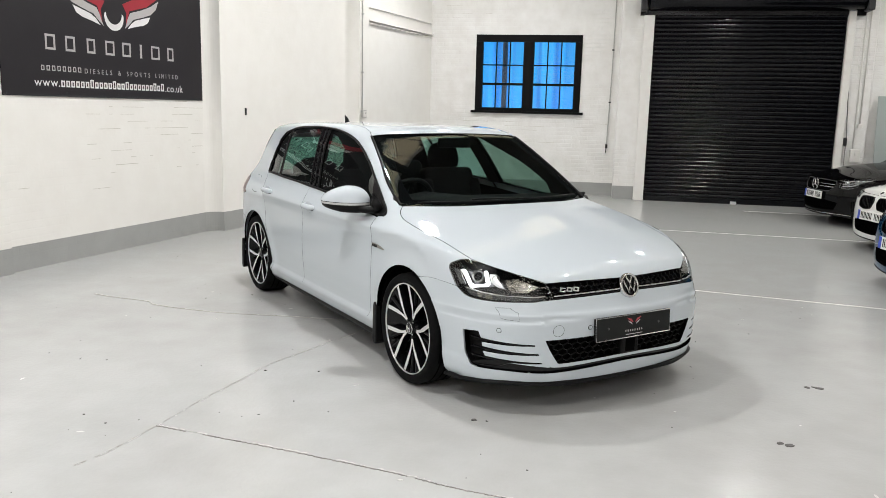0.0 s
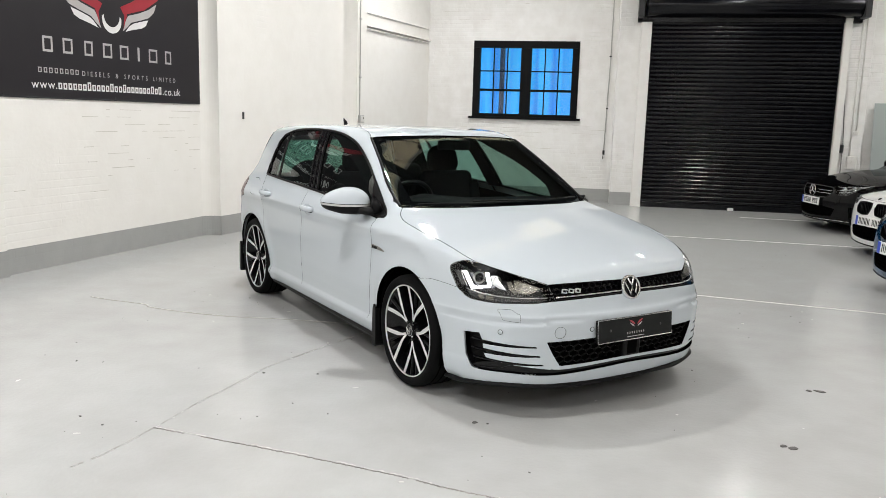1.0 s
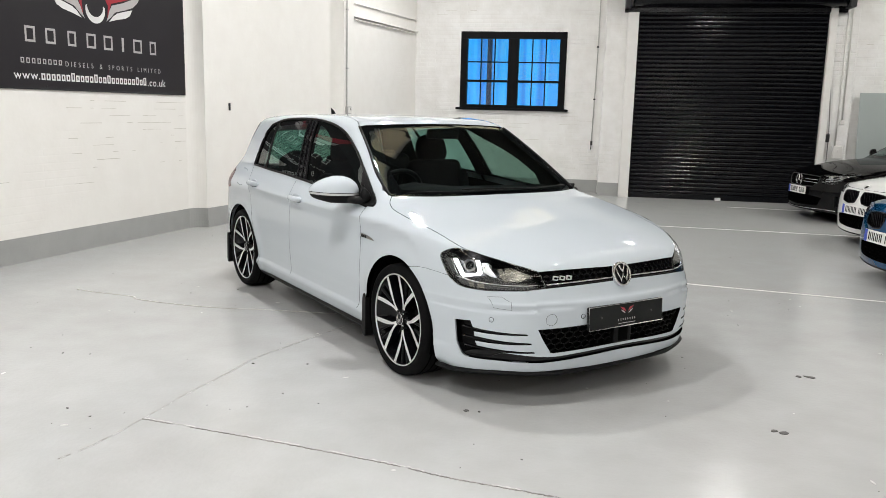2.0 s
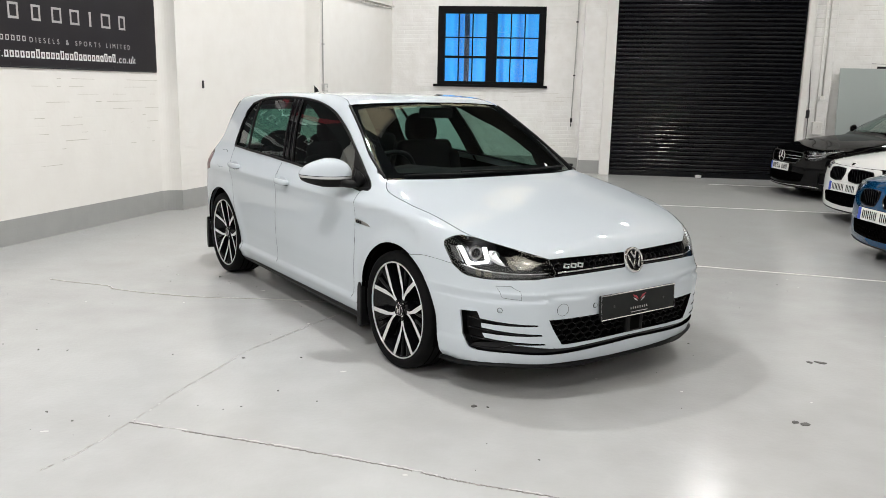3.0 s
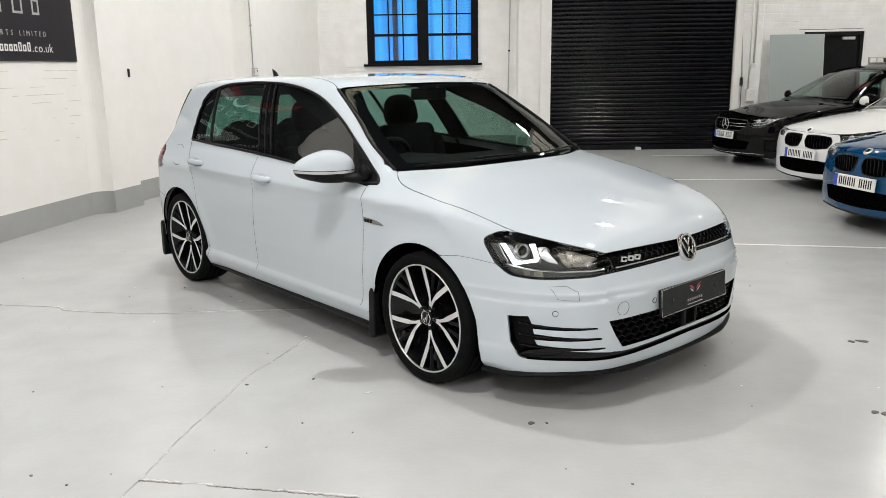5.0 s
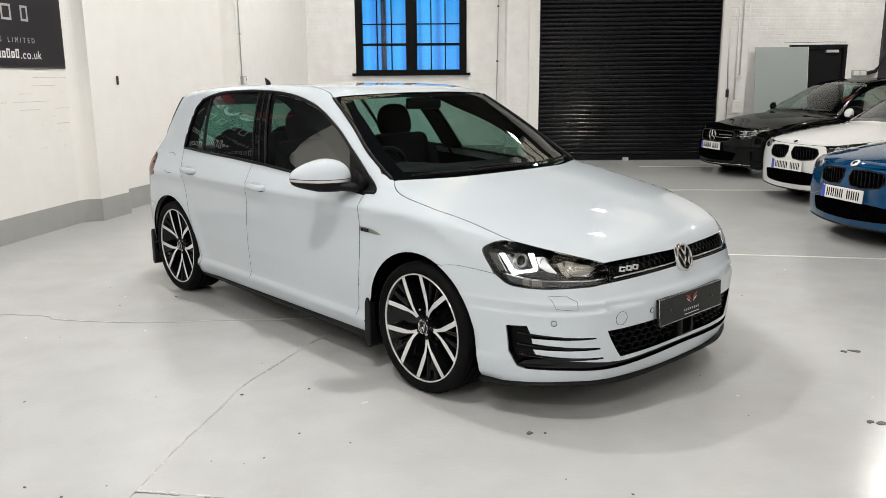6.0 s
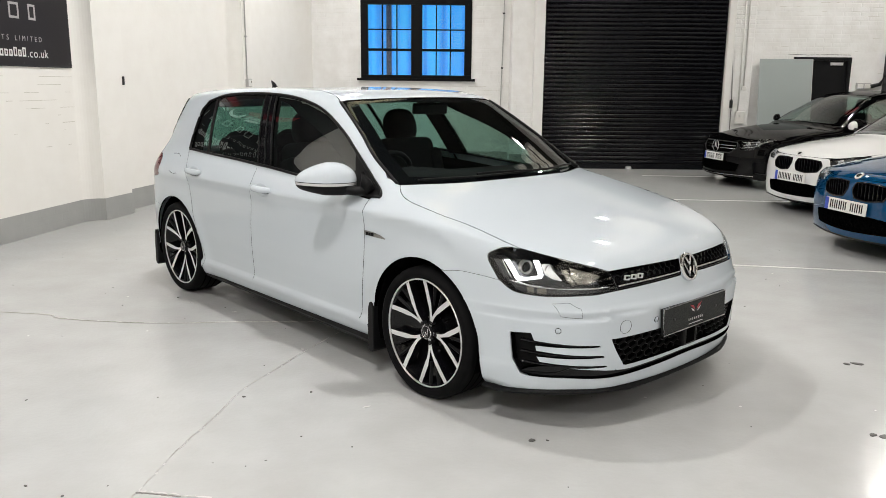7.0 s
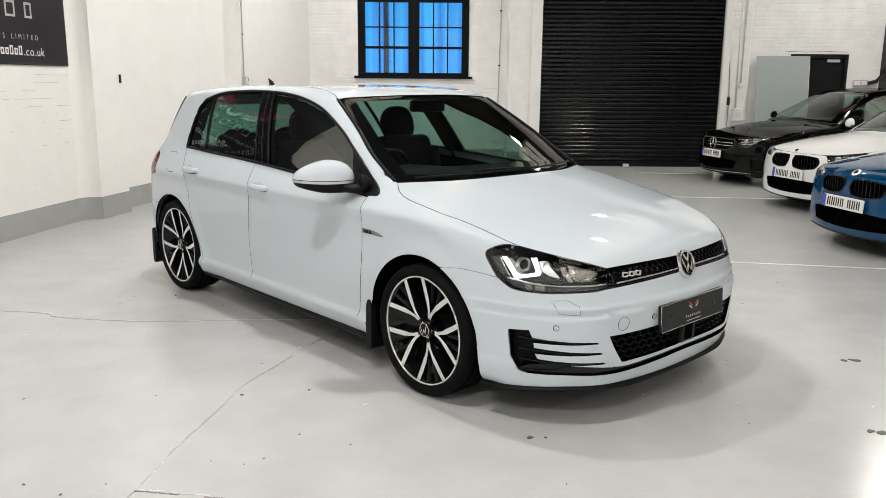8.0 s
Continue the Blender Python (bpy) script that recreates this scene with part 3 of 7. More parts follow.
class CarForm:
    """Side, top, front and rear curves, blended. Local axes: x across, y to the rear, z up; the front axle stands at the origin."""

    def __init__(self, side, top, front, rear, wheelbase, shift=0.31, nose=(0.205, 0.10, 1.15), crown=0.07, plan=0.032, house=0.03, mid=1.5, arch=0.365, flare=0.012, blend=0.05, scoop=0.0, rise=0.0):
        self.side, self.top, self.front, self.rear = (smooth_curve(c) for c in (side, top, front, rear))
        self.wheelbase, self.shift, self.nose, self.crown, self.plan, self.house, self.mid = wheelbase, shift, nose, crown, plan, house, mid
        self.arch, self.flare, self.blend, self.scoop, self.rise = arch, flare, blend, scoop, rise

    def f(self, p):
        x, y, z = np.abs(p[:, 0]), p[:, 1], p[:, 2]
        far = np.abs(y - self.mid)
        up = np.clip((z - 0.84) / 0.26, 0, 1)
        narrow = self.plan * np.maximum(far - 1.0, 0) ** 2 + self.house * far ** 2 * up * up * (3 - 2 * up)
        # the waist climbs towards the rear
        lift = self.rise * np.clip((1.9 - y) / 0.9, 0, 1.7) * np.clip((z - 0.86) / 0.08, 0, 1)
        w = self.side(z + lift) - narrow
        for c in (0.0, self.wheelbase):
            r = np.hypot(y - c, z - 0.32)
            w = w + self.flare * np.exp(-((r - self.arch) / 0.055) ** 2)
        t = self.top(y - self.shift * x * x) - self.crown * x * x
        n2, n4, n8 = self.nose
        fr = self.front(z) + n2 * x ** 2 + n4 * x ** 4 + n8 * x ** 8
        re = self.rear(z) - 0.16 * x ** 2 - 0.35 * x ** 6
        a = smax(x - w, (z - t) * 0.88, self.blend)
        a = smax(a, fr - y, self.blend * 0.9)
        a = smax(a, y - re, self.blend)
        if self.scoop:
            # the bumper's shoulder: a hollow that ends below in a sharp edge
            up = z - (0.53 - 0.1 * x * x + 0.07 * x ** 4) - 0.008
            dent = np.exp(-(up / np.where(up > 0, 0.038, 0.006)) ** 2)
            a = a + self.scoop * dent * np.clip((-0.30 - y) / 0.12, 0, 1) * np.clip((x - 0.30) / 0.2, 0, 1)
        return a

    def slope(self, p):
        e, g = 0.004, np.zeros_like(p)
        for i in range(3):
            d = np.zeros(3)
            d[i] = e
            g[:, i] = (self.f(p + d) - self.f(p - d)) / (2 * e)
        return g

    def normal(self, p):
        g = self.slope(p)
        return g / np.maximum(np.linalg.norm(g, axis=1, keepdims=True), 1e-9)

    def snap(self, p):
        p = np.array(p, float).reshape(-1, 3)
        for _ in range(10):
            g = self.slope(p)
            p = p - (np.clip(self.f(p), -0.1, 0.1) / np.maximum((g * g).sum(1), 0.2))[:, None] * g
        return p

    def meet(self, p, way, reach=1.2):
        """Where lines through p, looked at from outside along -way, first meet the body."""
        way = np.array(way, float)
        s = np.linspace(reach, -reach, 81)
        best, found = np.full(len(p), -reach), np.zeros(len(p), bool)
        for v in s:
            inside = (self.f(p + v * way) <= 0) & ~found
            best[inside], found = v, found | inside
        lo, hi = best.copy(), best + (s[0] - s[1])
        for _ in range(16):
            m = (lo + hi) / 2
            inside = self.f(p + m[:, None] * way) <= 0
            lo, hi = np.where(inside, m, lo), np.where(inside, hi, m)
        return p + lo[:, None] * way


HATCH = CarForm(
    side=[(0.14, 0.80), (0.20, 0.850), (0.232, 0.864), (0.258, 0.873), (0.272, 0.872), (0.300, 0.857), (0.38, 0.864), (0.48, 0.876), (0.62, 0.882), (0.77, 0.879), (0.822, 0.885), (0.845, 0.889), (0.868, 0.881), (0.94, 0.845), (0.98, 0.820), (1.02, 0.802), (1.1, 0.7735), (1.2, 0.733), (1.3, 0.684), (1.38, 0.638), (1.5, 0.56)],
    top=[(-1.0, 0.60), (-0.86, 0.70), (-0.80, 0.742), (-0.70, 0.785), (-0.5, 0.845), (-0.2, 0.91), (0.05, 0.962), (0.165, 0.983), (0.195, 0.990), (0.215, 0.998), (0.30, 1.0465), (0.55, 1.19), (0.80, 1.325), (0.92, 1.385), (1.0, 1.412), (1.2, 1.438), (1.55, 1.448), (2.0, 1.445), (2.6, 1.42), (3.0, 1.385), (3.15, 1.36), (3.4, 1.30)],
    front=[(0.10, -0.80), (0.20, -0.855), (0.28, -0.876), (0.40, -0.882), (0.47, -0.887), (0.525, -0.890), (0.538, -0.889), (0.548, -0.877), (0.556, -0.870), (0.60, -0.853), (0.635, -0.844), (0.66, -0.836), (0.74, -0.80), (0.85, -0.70)],
    rear=[(0.15, 3.24), (0.30, 3.31), (0.55, 3.34), (0.75, 3.325), (0.92, 3.28), (1.1, 3.20), (1.3, 3.10), (1.42, 3.04)],
    wheelbase=2.63, crown=0.034, scoop=0.016, rise=0.036)


# ---- panels laid on a car form ----
from mathutils.geometry import delaunay_2d_cdt


def spline(points, n=8):
    """A smooth line through points."""
    p = [np.array(q, float) for q in points]
    if len(p) == 2:
        return [p[0] + (p[1] - p[0]) * i / n for i in range(n + 1)]
    out = []
    for i in range(len(p) - 1):
        a, b, c, d = p[max(i - 1, 0)], p[i], p[i + 1], p[min(i + 2, len(p) - 1)]
        for k in range(n):
            t = k / n
            out.append(0.5 * (2 * b + (c - a) * t + (2 * a - 5 * b + 4 * c - d) * t * t + (3 * b - a - 3 * c + d) * t ** 3))
    return out + [p[-1]]


def outline(curves, sx=1, n=6):
    """Curves end to end as one closed line; sx = -1 mirrors it. A curve may be smooth (list) or cornered (tuple)."""
    pts = []
    for c in curves:
        line = spline(c, n) if isinstance(c, list) else [np.array(q, float) for a, b in zip(c, c[1:]) for q in np.linspace(a, b, 5)[:-1]] + [np.array(c[-1], float)]
        for q in line:
            if not pts or np.linalg.norm(q - pts[-1]) > 0.004:
                pts.append(q)
    if np.linalg.norm(pts[0] - pts[-1]) < 0.004:
        pts.pop()
    return np.array(pts) * (sx, 1, 1)


def inside(poly, q):
    x, y = q[:, 0], q[:, 1]
    r = np.zeros(len(q), bool)
    for (ax, ay), (bx, by) in zip(poly, np.roll(poly, -1, 0)):
        r ^= ((ay > y) != (by > y)) & (x < (bx - ax) * (y - ay) / (by - ay + 1e-12) + ax)
    return r


def patch(form, outer, way, holes=(), step=0.035, gap=0.0, sink=0.0, rim=0.012):
    """A panel of the form inside an outline, seen along -way. Returns vertices, normals, faces."""
    way = np.array(way, float) / np.linalg.norm(way)
    e1 = np.cross(way, (0, 0, 1) if abs(way[2]) < 0.9 else (0, 1, 0))
    e1 /= np.linalg.norm(e1)
    e2 = np.cross(way, e1)
    loops, along = [], []
    for k, lp in enumerate((outer, *holes)):
        p3 = form.snap(lp)
        p = np.stack([p3 @ e1, p3 @ e2], 1)
        area = np.sum(p[:, 0] * np.roll(p[:, 1], -1) - np.roll(p[:, 0], -1) * p[:, 1])
        if (area > 0) == (k > 0):
            p, p3 = p[::-1], p3[::-1]
        d = np.roll(p, -1, 0) - np.roll(p, 1, 0)
        nrm = np.stack([-d[:, 1], d[:, 0]], 1) / np.maximum(np.linalg.norm(d, axis=1, keepdims=True), 1e-9)
        loops.append((p + nrm * gap, nrm))
        along.append(p3 @ way)
    s0, s1 = min(a.min() for a in along) - 0.2, max(a.max() for a in along) + 0.3
    edge = np.concatenate([lp[0] for lp in loops])
    lo, hi = edge.min(0), edge.max(0)
    gx, gy = np.meshgrid(np.arange(lo[0], hi[0], step), np.arange(lo[1], hi[1], step))
    grid = np.stack([gx.ravel(), gy.ravel()], 1)
    grid[:, 0] += (np.arange(len(gx)) % 2)[:, None].repeat(gx.shape[1], 1).ravel() * step * 0.5
    ok = inside(loops[0][0], grid)
    for lp, _ in loops[1:]:
        ok &= ~inside(lp, grid)
    grid = grid[ok]
    if len(grid):
        near = np.full(len(grid), 9.0)
        for q in edge:
            near = np.minimum(near, np.hypot(grid[:, 0] - q[0], grid[:, 1] - q[1]))
        grid = grid[near > step * 0.45]
    pts = np.concatenate([edge, grid]) if len(grid) else edge
    edges, k = [], 0
    for lp, _ in loops:
        edges += [(k + i, k + (i + 1) % len(lp)) for i in range(len(lp))]
        k += len(lp)
    res = delaunay_2d_cdt([Vector(q) for q in pts], edges, [], 0, 1e-6)
    p2 = np.array([tuple(v) for v in res[0]])
    tri = np.array([f for f in res[2] if len(f) == 3])
    mid = p2[tri].mean(1)
    keep = inside(loops[0][0], mid)
    for lp, _ in loops[1:]:
        keep &= ~inside(lp, mid)
    tri = tri[keep]
    back = [res[3][i][0] if len(res[3][i]) else -1 for i in range(len(p2))]

    def lift(q):
        p = q[:, :1] * e1 + q[:, 1:] * e2 + way * (s0 + s1) / 2
        return form.meet(p, way, (s1 - s0) / 2)
    v = lift(p2)
    nv = form.normal(v)
    v = v - nv * sink
    verts, norms, faces = [v], [nv], []
    for t in tri:
        a, b, c = v[t[0]], v[t[1]], v[t[2]]
        t = [int(i) for i in t]
        faces.append(t if np.dot(np.cross(b - a, c - a), nv[t[0]]) > 0 else t[::-1])
    if rim:
        base, k = len(v), 0
        place = {b: i for i, b in enumerate(back) if b >= 0}
        for lp, nrm in loops:
            n = len(lp)
            top = np.array([v[place[k + i]] if k + i in place else lift(lp[i:i + 1])[0] for i in range(n)])
            tn = form.normal(top)
            out = -(nrm[:, :1] * e1 + nrm[:, 1:] * e2)
            verts += [top, top - tn * rim]
            norms += [out, out]
            for i in range(n):
                j = (i + 1) % n
                faces.append([base + i, base + j, base + n + j, base + n + i])
            base += 2 * n
            k += n
    return np.concatenate(verts), np.concatenate(norms), faces


def shell(name, patches, mat, parent, label=""):
    """Patches joined into one part, shaded by the form's own normals."""
    vs, ns, fs, k = [], [], [], 0
    for v, n, f in patches:
        vs.append(v)
        ns.append(n)
        fs += [[i + k for i in face] for face in f]
        k += len(v)
    me = bpy.data.meshes.new(name)
    me.from_pydata(np.concatenate(vs).tolist(), [], fs)
    me.polygons.foreach_set("use_smooth", [True] * len(fs))
    me.normals_split_custom_set_from_vertices(np.concatenate(ns).tolist())
    me.materials.append(mat)
    ob = new(name, me)
    ob.parent = parent
    return tagged(ob, label)


def on_form(form, points, lift=0.0, sx=1, n=6):
    """A smooth line laid on the form and lifted off it."""
    p = form.snap(np.array(spline(points, n)) * (sx, 1, 1))
    return p + form.normal(p) * lift


def ring_points(y, z, r, a0, a1, n, x=0.88):
    """Points on a circle in the side view, angles in degrees from the rear, anticlockwise seen from the car's left."""
    return [(x, y + r * math.cos(radians(a0 + (a1 - a0) * i / n)), z + r * math.sin(radians(a0 + (a1 - a0) * i / n))) for i in range(n + 1)]


# ---- wheels ----
def wheel(parent, m, radius, rim_r, width, arms, face_mat, dark_mat, cap_mat, twin=True):
    """A wheel whose outer face looks along its local +x; arms are machined spokes on a dark rim."""
    w = width
    rim = part("wheel", lathe([(rim_r * 0.30, -0.075), (rim_r * 0.9, -0.085), (rim_r * 0.93, -0.02), (rim_r * 0.975, -0.004), (rim_r, 0.0), (rim_r * 1.01, -0.012), (rim_r * 0.95, -0.03), (rim_r * 0.93, -w * 0.9), (rim_r * 0.99, -w), (rim_r * 0.90, -w), (rim_r * 0.88, -0.12), (rim_r * 0.30, -0.13)], 64), dark_mat, parent, smooth=True, m=m)
    rim["label"] = "black alloy wheel with machined silver spokes"
    t = radius - rim_r
    part("tyre", lathe([(rim_r * 0.985, -0.006), (rim_r + t * 0.12, 0.006), (rim_r + t * 0.55, 0.014), (rim_r + t * 0.82, 0.006), (rim_r + t * 0.95, -0.012), (radius - 0.001, -0.034), (radius, -w * 0.5), (radius - 0.001, -w + 0.034), (rim_r + t * 0.8, -w + 0.004), (rim_r + t * 0.3, -w), (rim_r * 0.985, -w + 0.01)], 72), M["rubber"], rim, smooth=True)
    bm = bmesh.new()
    for k in range(4):
        h = -w * 0.2 - k * w * 0.2
        lathe([(radius + 0.0008, h), (radius + 0.0008, h - 0.009)], 72, bm=bm)
    part("tread_groove", bm, M["gap"], rim)
    part("rim_lip", lathe([(rim_r * 0.975, 0.0), (rim_r * 0.98, 0.004), (rim_r * 1.0, 0.003), (rim_r * 1.003, -0.004), (rim_r * 0.975, -0.004)], 72, closed=True), face_mat, rim, smooth=True)
    if twin:
        ARM = ((0.13, 0.628, 0.060), (0.24, 0.585, 0.056), (0.36, 0.53, 0.056), (0.47, 0.462, 0.064), (0.545, 0.413, 0.084), (0.60, 0.388, 0.094), (0.80, 0.305, 0.092), (0.985, 0.252, 0.090))
    else:
        ARM = ((0.15, 0.55, 0.044), (0.26, 0.40, 0.046), (0.40, 0.275, 0.056), (0.53, 0.222, 0.074), (0.60, 0.225, 0.090), (0.80, 0.285, 0.096), (0.98, 0.330, 0.102))
    for k in range(arms):
        a = 2 * math.pi * k / arms
        for s in (-1, 1):
            # a slim arm that leaves the hub beside its neighbour, broadens at a knee and runs to the rim
            face, side = bmesh.new(), bmesh.new()
            rows_f, rows_b = [], []
            for r, off, wd in ARM:
                ang = a + s * off
                c, sn = math.cos(ang), math.sin(ang)
                h = -0.004 - (1 - r) * 0.030
                rr = rim_r * r
                half = wd * rim_r * 0.5
                pts = [(h, rr * c - e * half * sn, rr * sn + e * half * c) for e in (-1, 1)]
                rows_f.append(pts)
                rows_b.append([(h - 0.045, y, z) for h, y, z in pts])
            vv = [[face.verts.new(p) for p in row] for row in rows_f]
            for p, q in zip(vv, vv[1:]):
                face.faces.new((p[0], p[1], q[1], q[0]))
            vf = [[side.verts.new((p[0] - 0.0015, p[1], p[2])) for p in row] for row in rows_f]
            vb = [[side.verts.new(p) for p in row] for row in rows_b]
            for i in range(len(vf) - 1):
                side.faces.new((vf[i][0], vf[i + 1][0], vb[i + 1][0], vb[i][0]))
                side.faces.new((vf[i][1], vb[i][1], vb[i + 1][1], vf[i + 1][1]))
                side.faces.new((vb[i][0], vb[i + 1][0], vb[i + 1][1], vb[i][1]))
                side.faces.new((vf[i][0], vf[i][1], vf[i + 1][1], vf[i + 1][0]))
            part("spoke_core", side, dark_mat, rim)
            part("spoke", face, face_mat, rim)
        if twin:
            # black ribs low in the gap between two pairs
            for off in (-0.12, 0.12):
                ang = a + math.pi / arms + off
                c, sn = math.cos(ang), math.sin(ang)
                lo, hi = rim_r * 0.55, rim_r * 0.97
                part("rib", tube([(-0.032, lo * c, lo * sn), (-0.018, hi * c, hi * sn)], [0.006, 0.011], 6), M["black"], rim)
    part("hub", lathe([(0.001, -0.03), (rim_r * 0.155, -0.03), (rim_r * 0.18, -0.045), (rim_r * 0.24, -0.09), (0.001, -0.09)], 40), dark_mat, rim, smooth=False)
    part("centre_cap", lathe([(0.001, -0.014), (rim_r * 0.10, -0.015), (rim_r * 0.125, -0.02), (rim_r * 0.13, -0.034), (0.001, -0.034)], 32), cap_mat, rim, smooth=True)
    part("cap_ring", lathe([(rim_r * 0.112, -0.0145), (rim_r * 0.122, -0.0135), (rim_r * 0.13, -0.018), (rim_r * 0.112, -0.020)], 32, closed=True), M["chrome"], rim, smooth=True)
    cap = bmesh.new()
    for s in (-1, 1):
        tube([(-0.012, s * rim_r * 0.075, rim_r * 0.07), (-0.012, s * rim_r * 0.03, -rim_r * 0.075), (-0.012, 0.0, rim_r * 0.01)], 0.0026, 6, bm=cap)
    part("cap_mark", cap, M["chrome"], rim, m=Matrix.Rotation(radians(-20), 4, "X"))
    for k in range(5):
        a = 2 * math.pi * (k + 0.5) / 5
        part("wheel_bolt", lathe([(0.001, -0.024), (0.010, -0.024), (0.012, -0.03), (0.012, -0.05), (0.001, -0.05)], 10, m=pose(0, rim_r * 0.20 * math.cos(a), rim_r * 0.20 * math.sin(a))), M["black"], rim)
    part("brake_disc", lathe([(0.05, -0.115), (rim_r * 0.62, -0.115), (rim_r * 0.62, -0.14), (0.05, -0.14)], 48, closed=True), M["rotor"], rim)
    cal = bmesh.new()
    for i in range(9):
        a = radians(-30 + 60 * i / 8)
        box((-0.16, -0.02, -0.045), (-0.098, 0.02, 0.045), 0.008, bm=cal, m=Matrix.Rotation(a, 4, "X") @ pose(0, 0, rim_r * 0.62, 0, 0, 0))
    part("brake_caliper", cal, M["black"], rim)
    return rim


# ---- the white hatchback ----
def mx(points, s):
    return [(s * x, y, z) for x, y, z in points]


CAR = pose(-0.534, 4.811, 0, 0, 0, 42.77)
car = thing("hatchback_car", "glossy white five-door hatchback with black and silver wheels, lamps lit", "car", CAR)
H = HATCH
DLO_LOW = [(0.775, 2.594, 1.011), (0.80, 2.175, 1.001), (0.815, 1.615, 0.988), (0.826, 1.131, 0.965), (0.84, 0.451, 0.928)]
DLO_TIP = [(0.84, 0.451, 0.928), (0.832, 0.388, 0.93), (0.81, 0.43, 0.965), (0.79, 0.503, 1.001)]
DLO_TOP = [(0.79, 0.503, 1.001), (0.735, 0.714, 1.125), (0.695, 0.872, 1.215), (0.65, 1.108, 1.314), (0.625, 1.33, 1.365), (0.61, 1.547, 1.384), (0.605, 1.768, 1.389), (0.60, 2.059, 1.384), (0.60, 2.34, 1.369), (0.61, 2.552, 1.329)]
DLO_REAR = [(0.61, 2.552, 1.329), (0.64, 2.612, 1.27), (0.735, 2.621, 1.097), (0.775, 2.594, 1.011)]
WS_SIDE = [(0.722, 0.378, 0.975), (0.703, 0.584, 1.096), (0.655, 0.77, 1.212), (0.588, 1.04, 1.353)]
WS_TOP = [(0.588, 1.04, 1.353), (0.3, 0.965, 1.39), (0, 0.94, 1.395)]
WS_LOW = [(0, 0.185, 0.99), (0.4, 0.235, 0.983), (0.722, 0.378, 0.975)]
BON_REAR = [(0, 0.168, 0.985), (0.4, 0.218, 0.98), (0.716, 0.362, 0.968)]
BON_SIDE = [(0.716, 0.362, 0.968), (0.769, 0.283, 0.936), (0.797, 0.171, 0.909), (0.797, -0.019, 0.874), (0.773, -0.167, 0.849), (0.753, -0.379, 0.802), (0.735, -0.467, 0.780)]
LAMP_TOP = [(0.735, -0.467, 0.780), (0.670, -0.578, 0.755), (0.589, -0.672, 0.727), (0.484, -0.749, 0.693)]
LAMP_IN = ((0.484, -0.749, 0.693), (0.462, -0.794, 0.618))
LAMP_LOW = [(0.462, -0.794, 0.618), (0.578, -0.748, 0.607), (0.717, -0.625, 0.600), (0.780, -0.505, 0.606), (0.803, -0.45, 0.633)]
LAMP_LOW_IN = [(0.50, -0.785, 0.622), (0.578, -0.748, 0.614), (0.717, -0.625, 0.608), (0.775, -0.515, 0.612), (0.79, -0.485, 0.624)]
LAMP_OUT = [(0.803, -0.45, 0.633), (0.806, -0.424, 0.650), (0.812, -0.40, 0.685), (0.815, -0.362, 0.738), (0.80, -0.375, 0.764), (0.735, -0.467, 0.780)]
GRILLE_TOP = [(0.484, -0.749, 0.693), (0.265, -0.797, 0.702), (0, -0.825, 0.706)]
GRILLE_LOW = [(0.462, -0.794, 0.618), (0.265, -0.83, 0.626), (0, -0.852, 0.633)]
WING_SEAM = [(0.806, -0.424, 0.650), (0.837, -0.341, 0.660), (0.862, -0.236, 0.664), (0.878, -0.153, 0.652)]
ARCH_R = 0.362
FRONT_ARCH = ring_points(0.015, 0.32, ARCH_R, 12, 117, 12)
FRONT_ARCH_LOW = ring_points(0.015, 0.32, ARCH_R, 117, 203, 10)
REAR_ARCH = ring_points(2.65, 0.325, 0.355, 200, 50, 18)
DOOR_FRONT = [(0.86, 0.452, 0.926), (0.884, 0.448, 0.75), (0.884, 0.452, 0.60), (0.872, 0.49, 0.38), (0.86, 0.515, 0.262)]
DOOR_MID = [(0.83, 1.60, 0.985), (0.884, 1.581, 0.832), (0.884, 1.59, 0.623), (0.86, 1.615, 0.268)]
DOOR_REAR = [(0.785, 2.60, 1.008), (0.84, 2.52, 0.935), (0.878, 2.445, 0.84), (0.886, 2.415, 0.75), (0.886, 2.355, 0.58), (0.876, 2.275, 0.36), (0.868, 2.252, 0.27)]
BAND_TOP = [(0.786, -0.535, 0.262), (0.76, -0.575, 0.285), (0.70, -0.66, 0.298), (0.60, -0.755, 0.289), (0.50, -0.79, 0.277), (0.413, -0.835, 0.270), (0.3, -0.856, 0.276), (0.15, -0.87, 0.284), (0, -0.875, 0.287)]
BAND_LOW = [(0.786, -0.535, 0.257), (0.77, -0.572, 0.248), (0.69, -0.694, 0.250), (0.62, -0.75, 0.247), (0.477, -0.813, 0.239), (0.348, -0.842, 0.244), (0.2, -0.858, 0.254), (0, -0.87, 0.262)]
LIP_LOW = [(0.815, -0.356, 0.169), (0.80, -0.447, 0.172), (0.765, -0.558, 0.183), (0.652, -0.711, 0.196), (0.456, -0.801, 0.188), (0.3, -0.83, 0.187), (0, -0.845, 0.190)]
LIP_END = [(0.786, -0.535, 0.257), (0.812, -0.45, 0.245), (0.838, -0.356, 0.238)]
PAINT = M["white"]
GAP = 0.0017

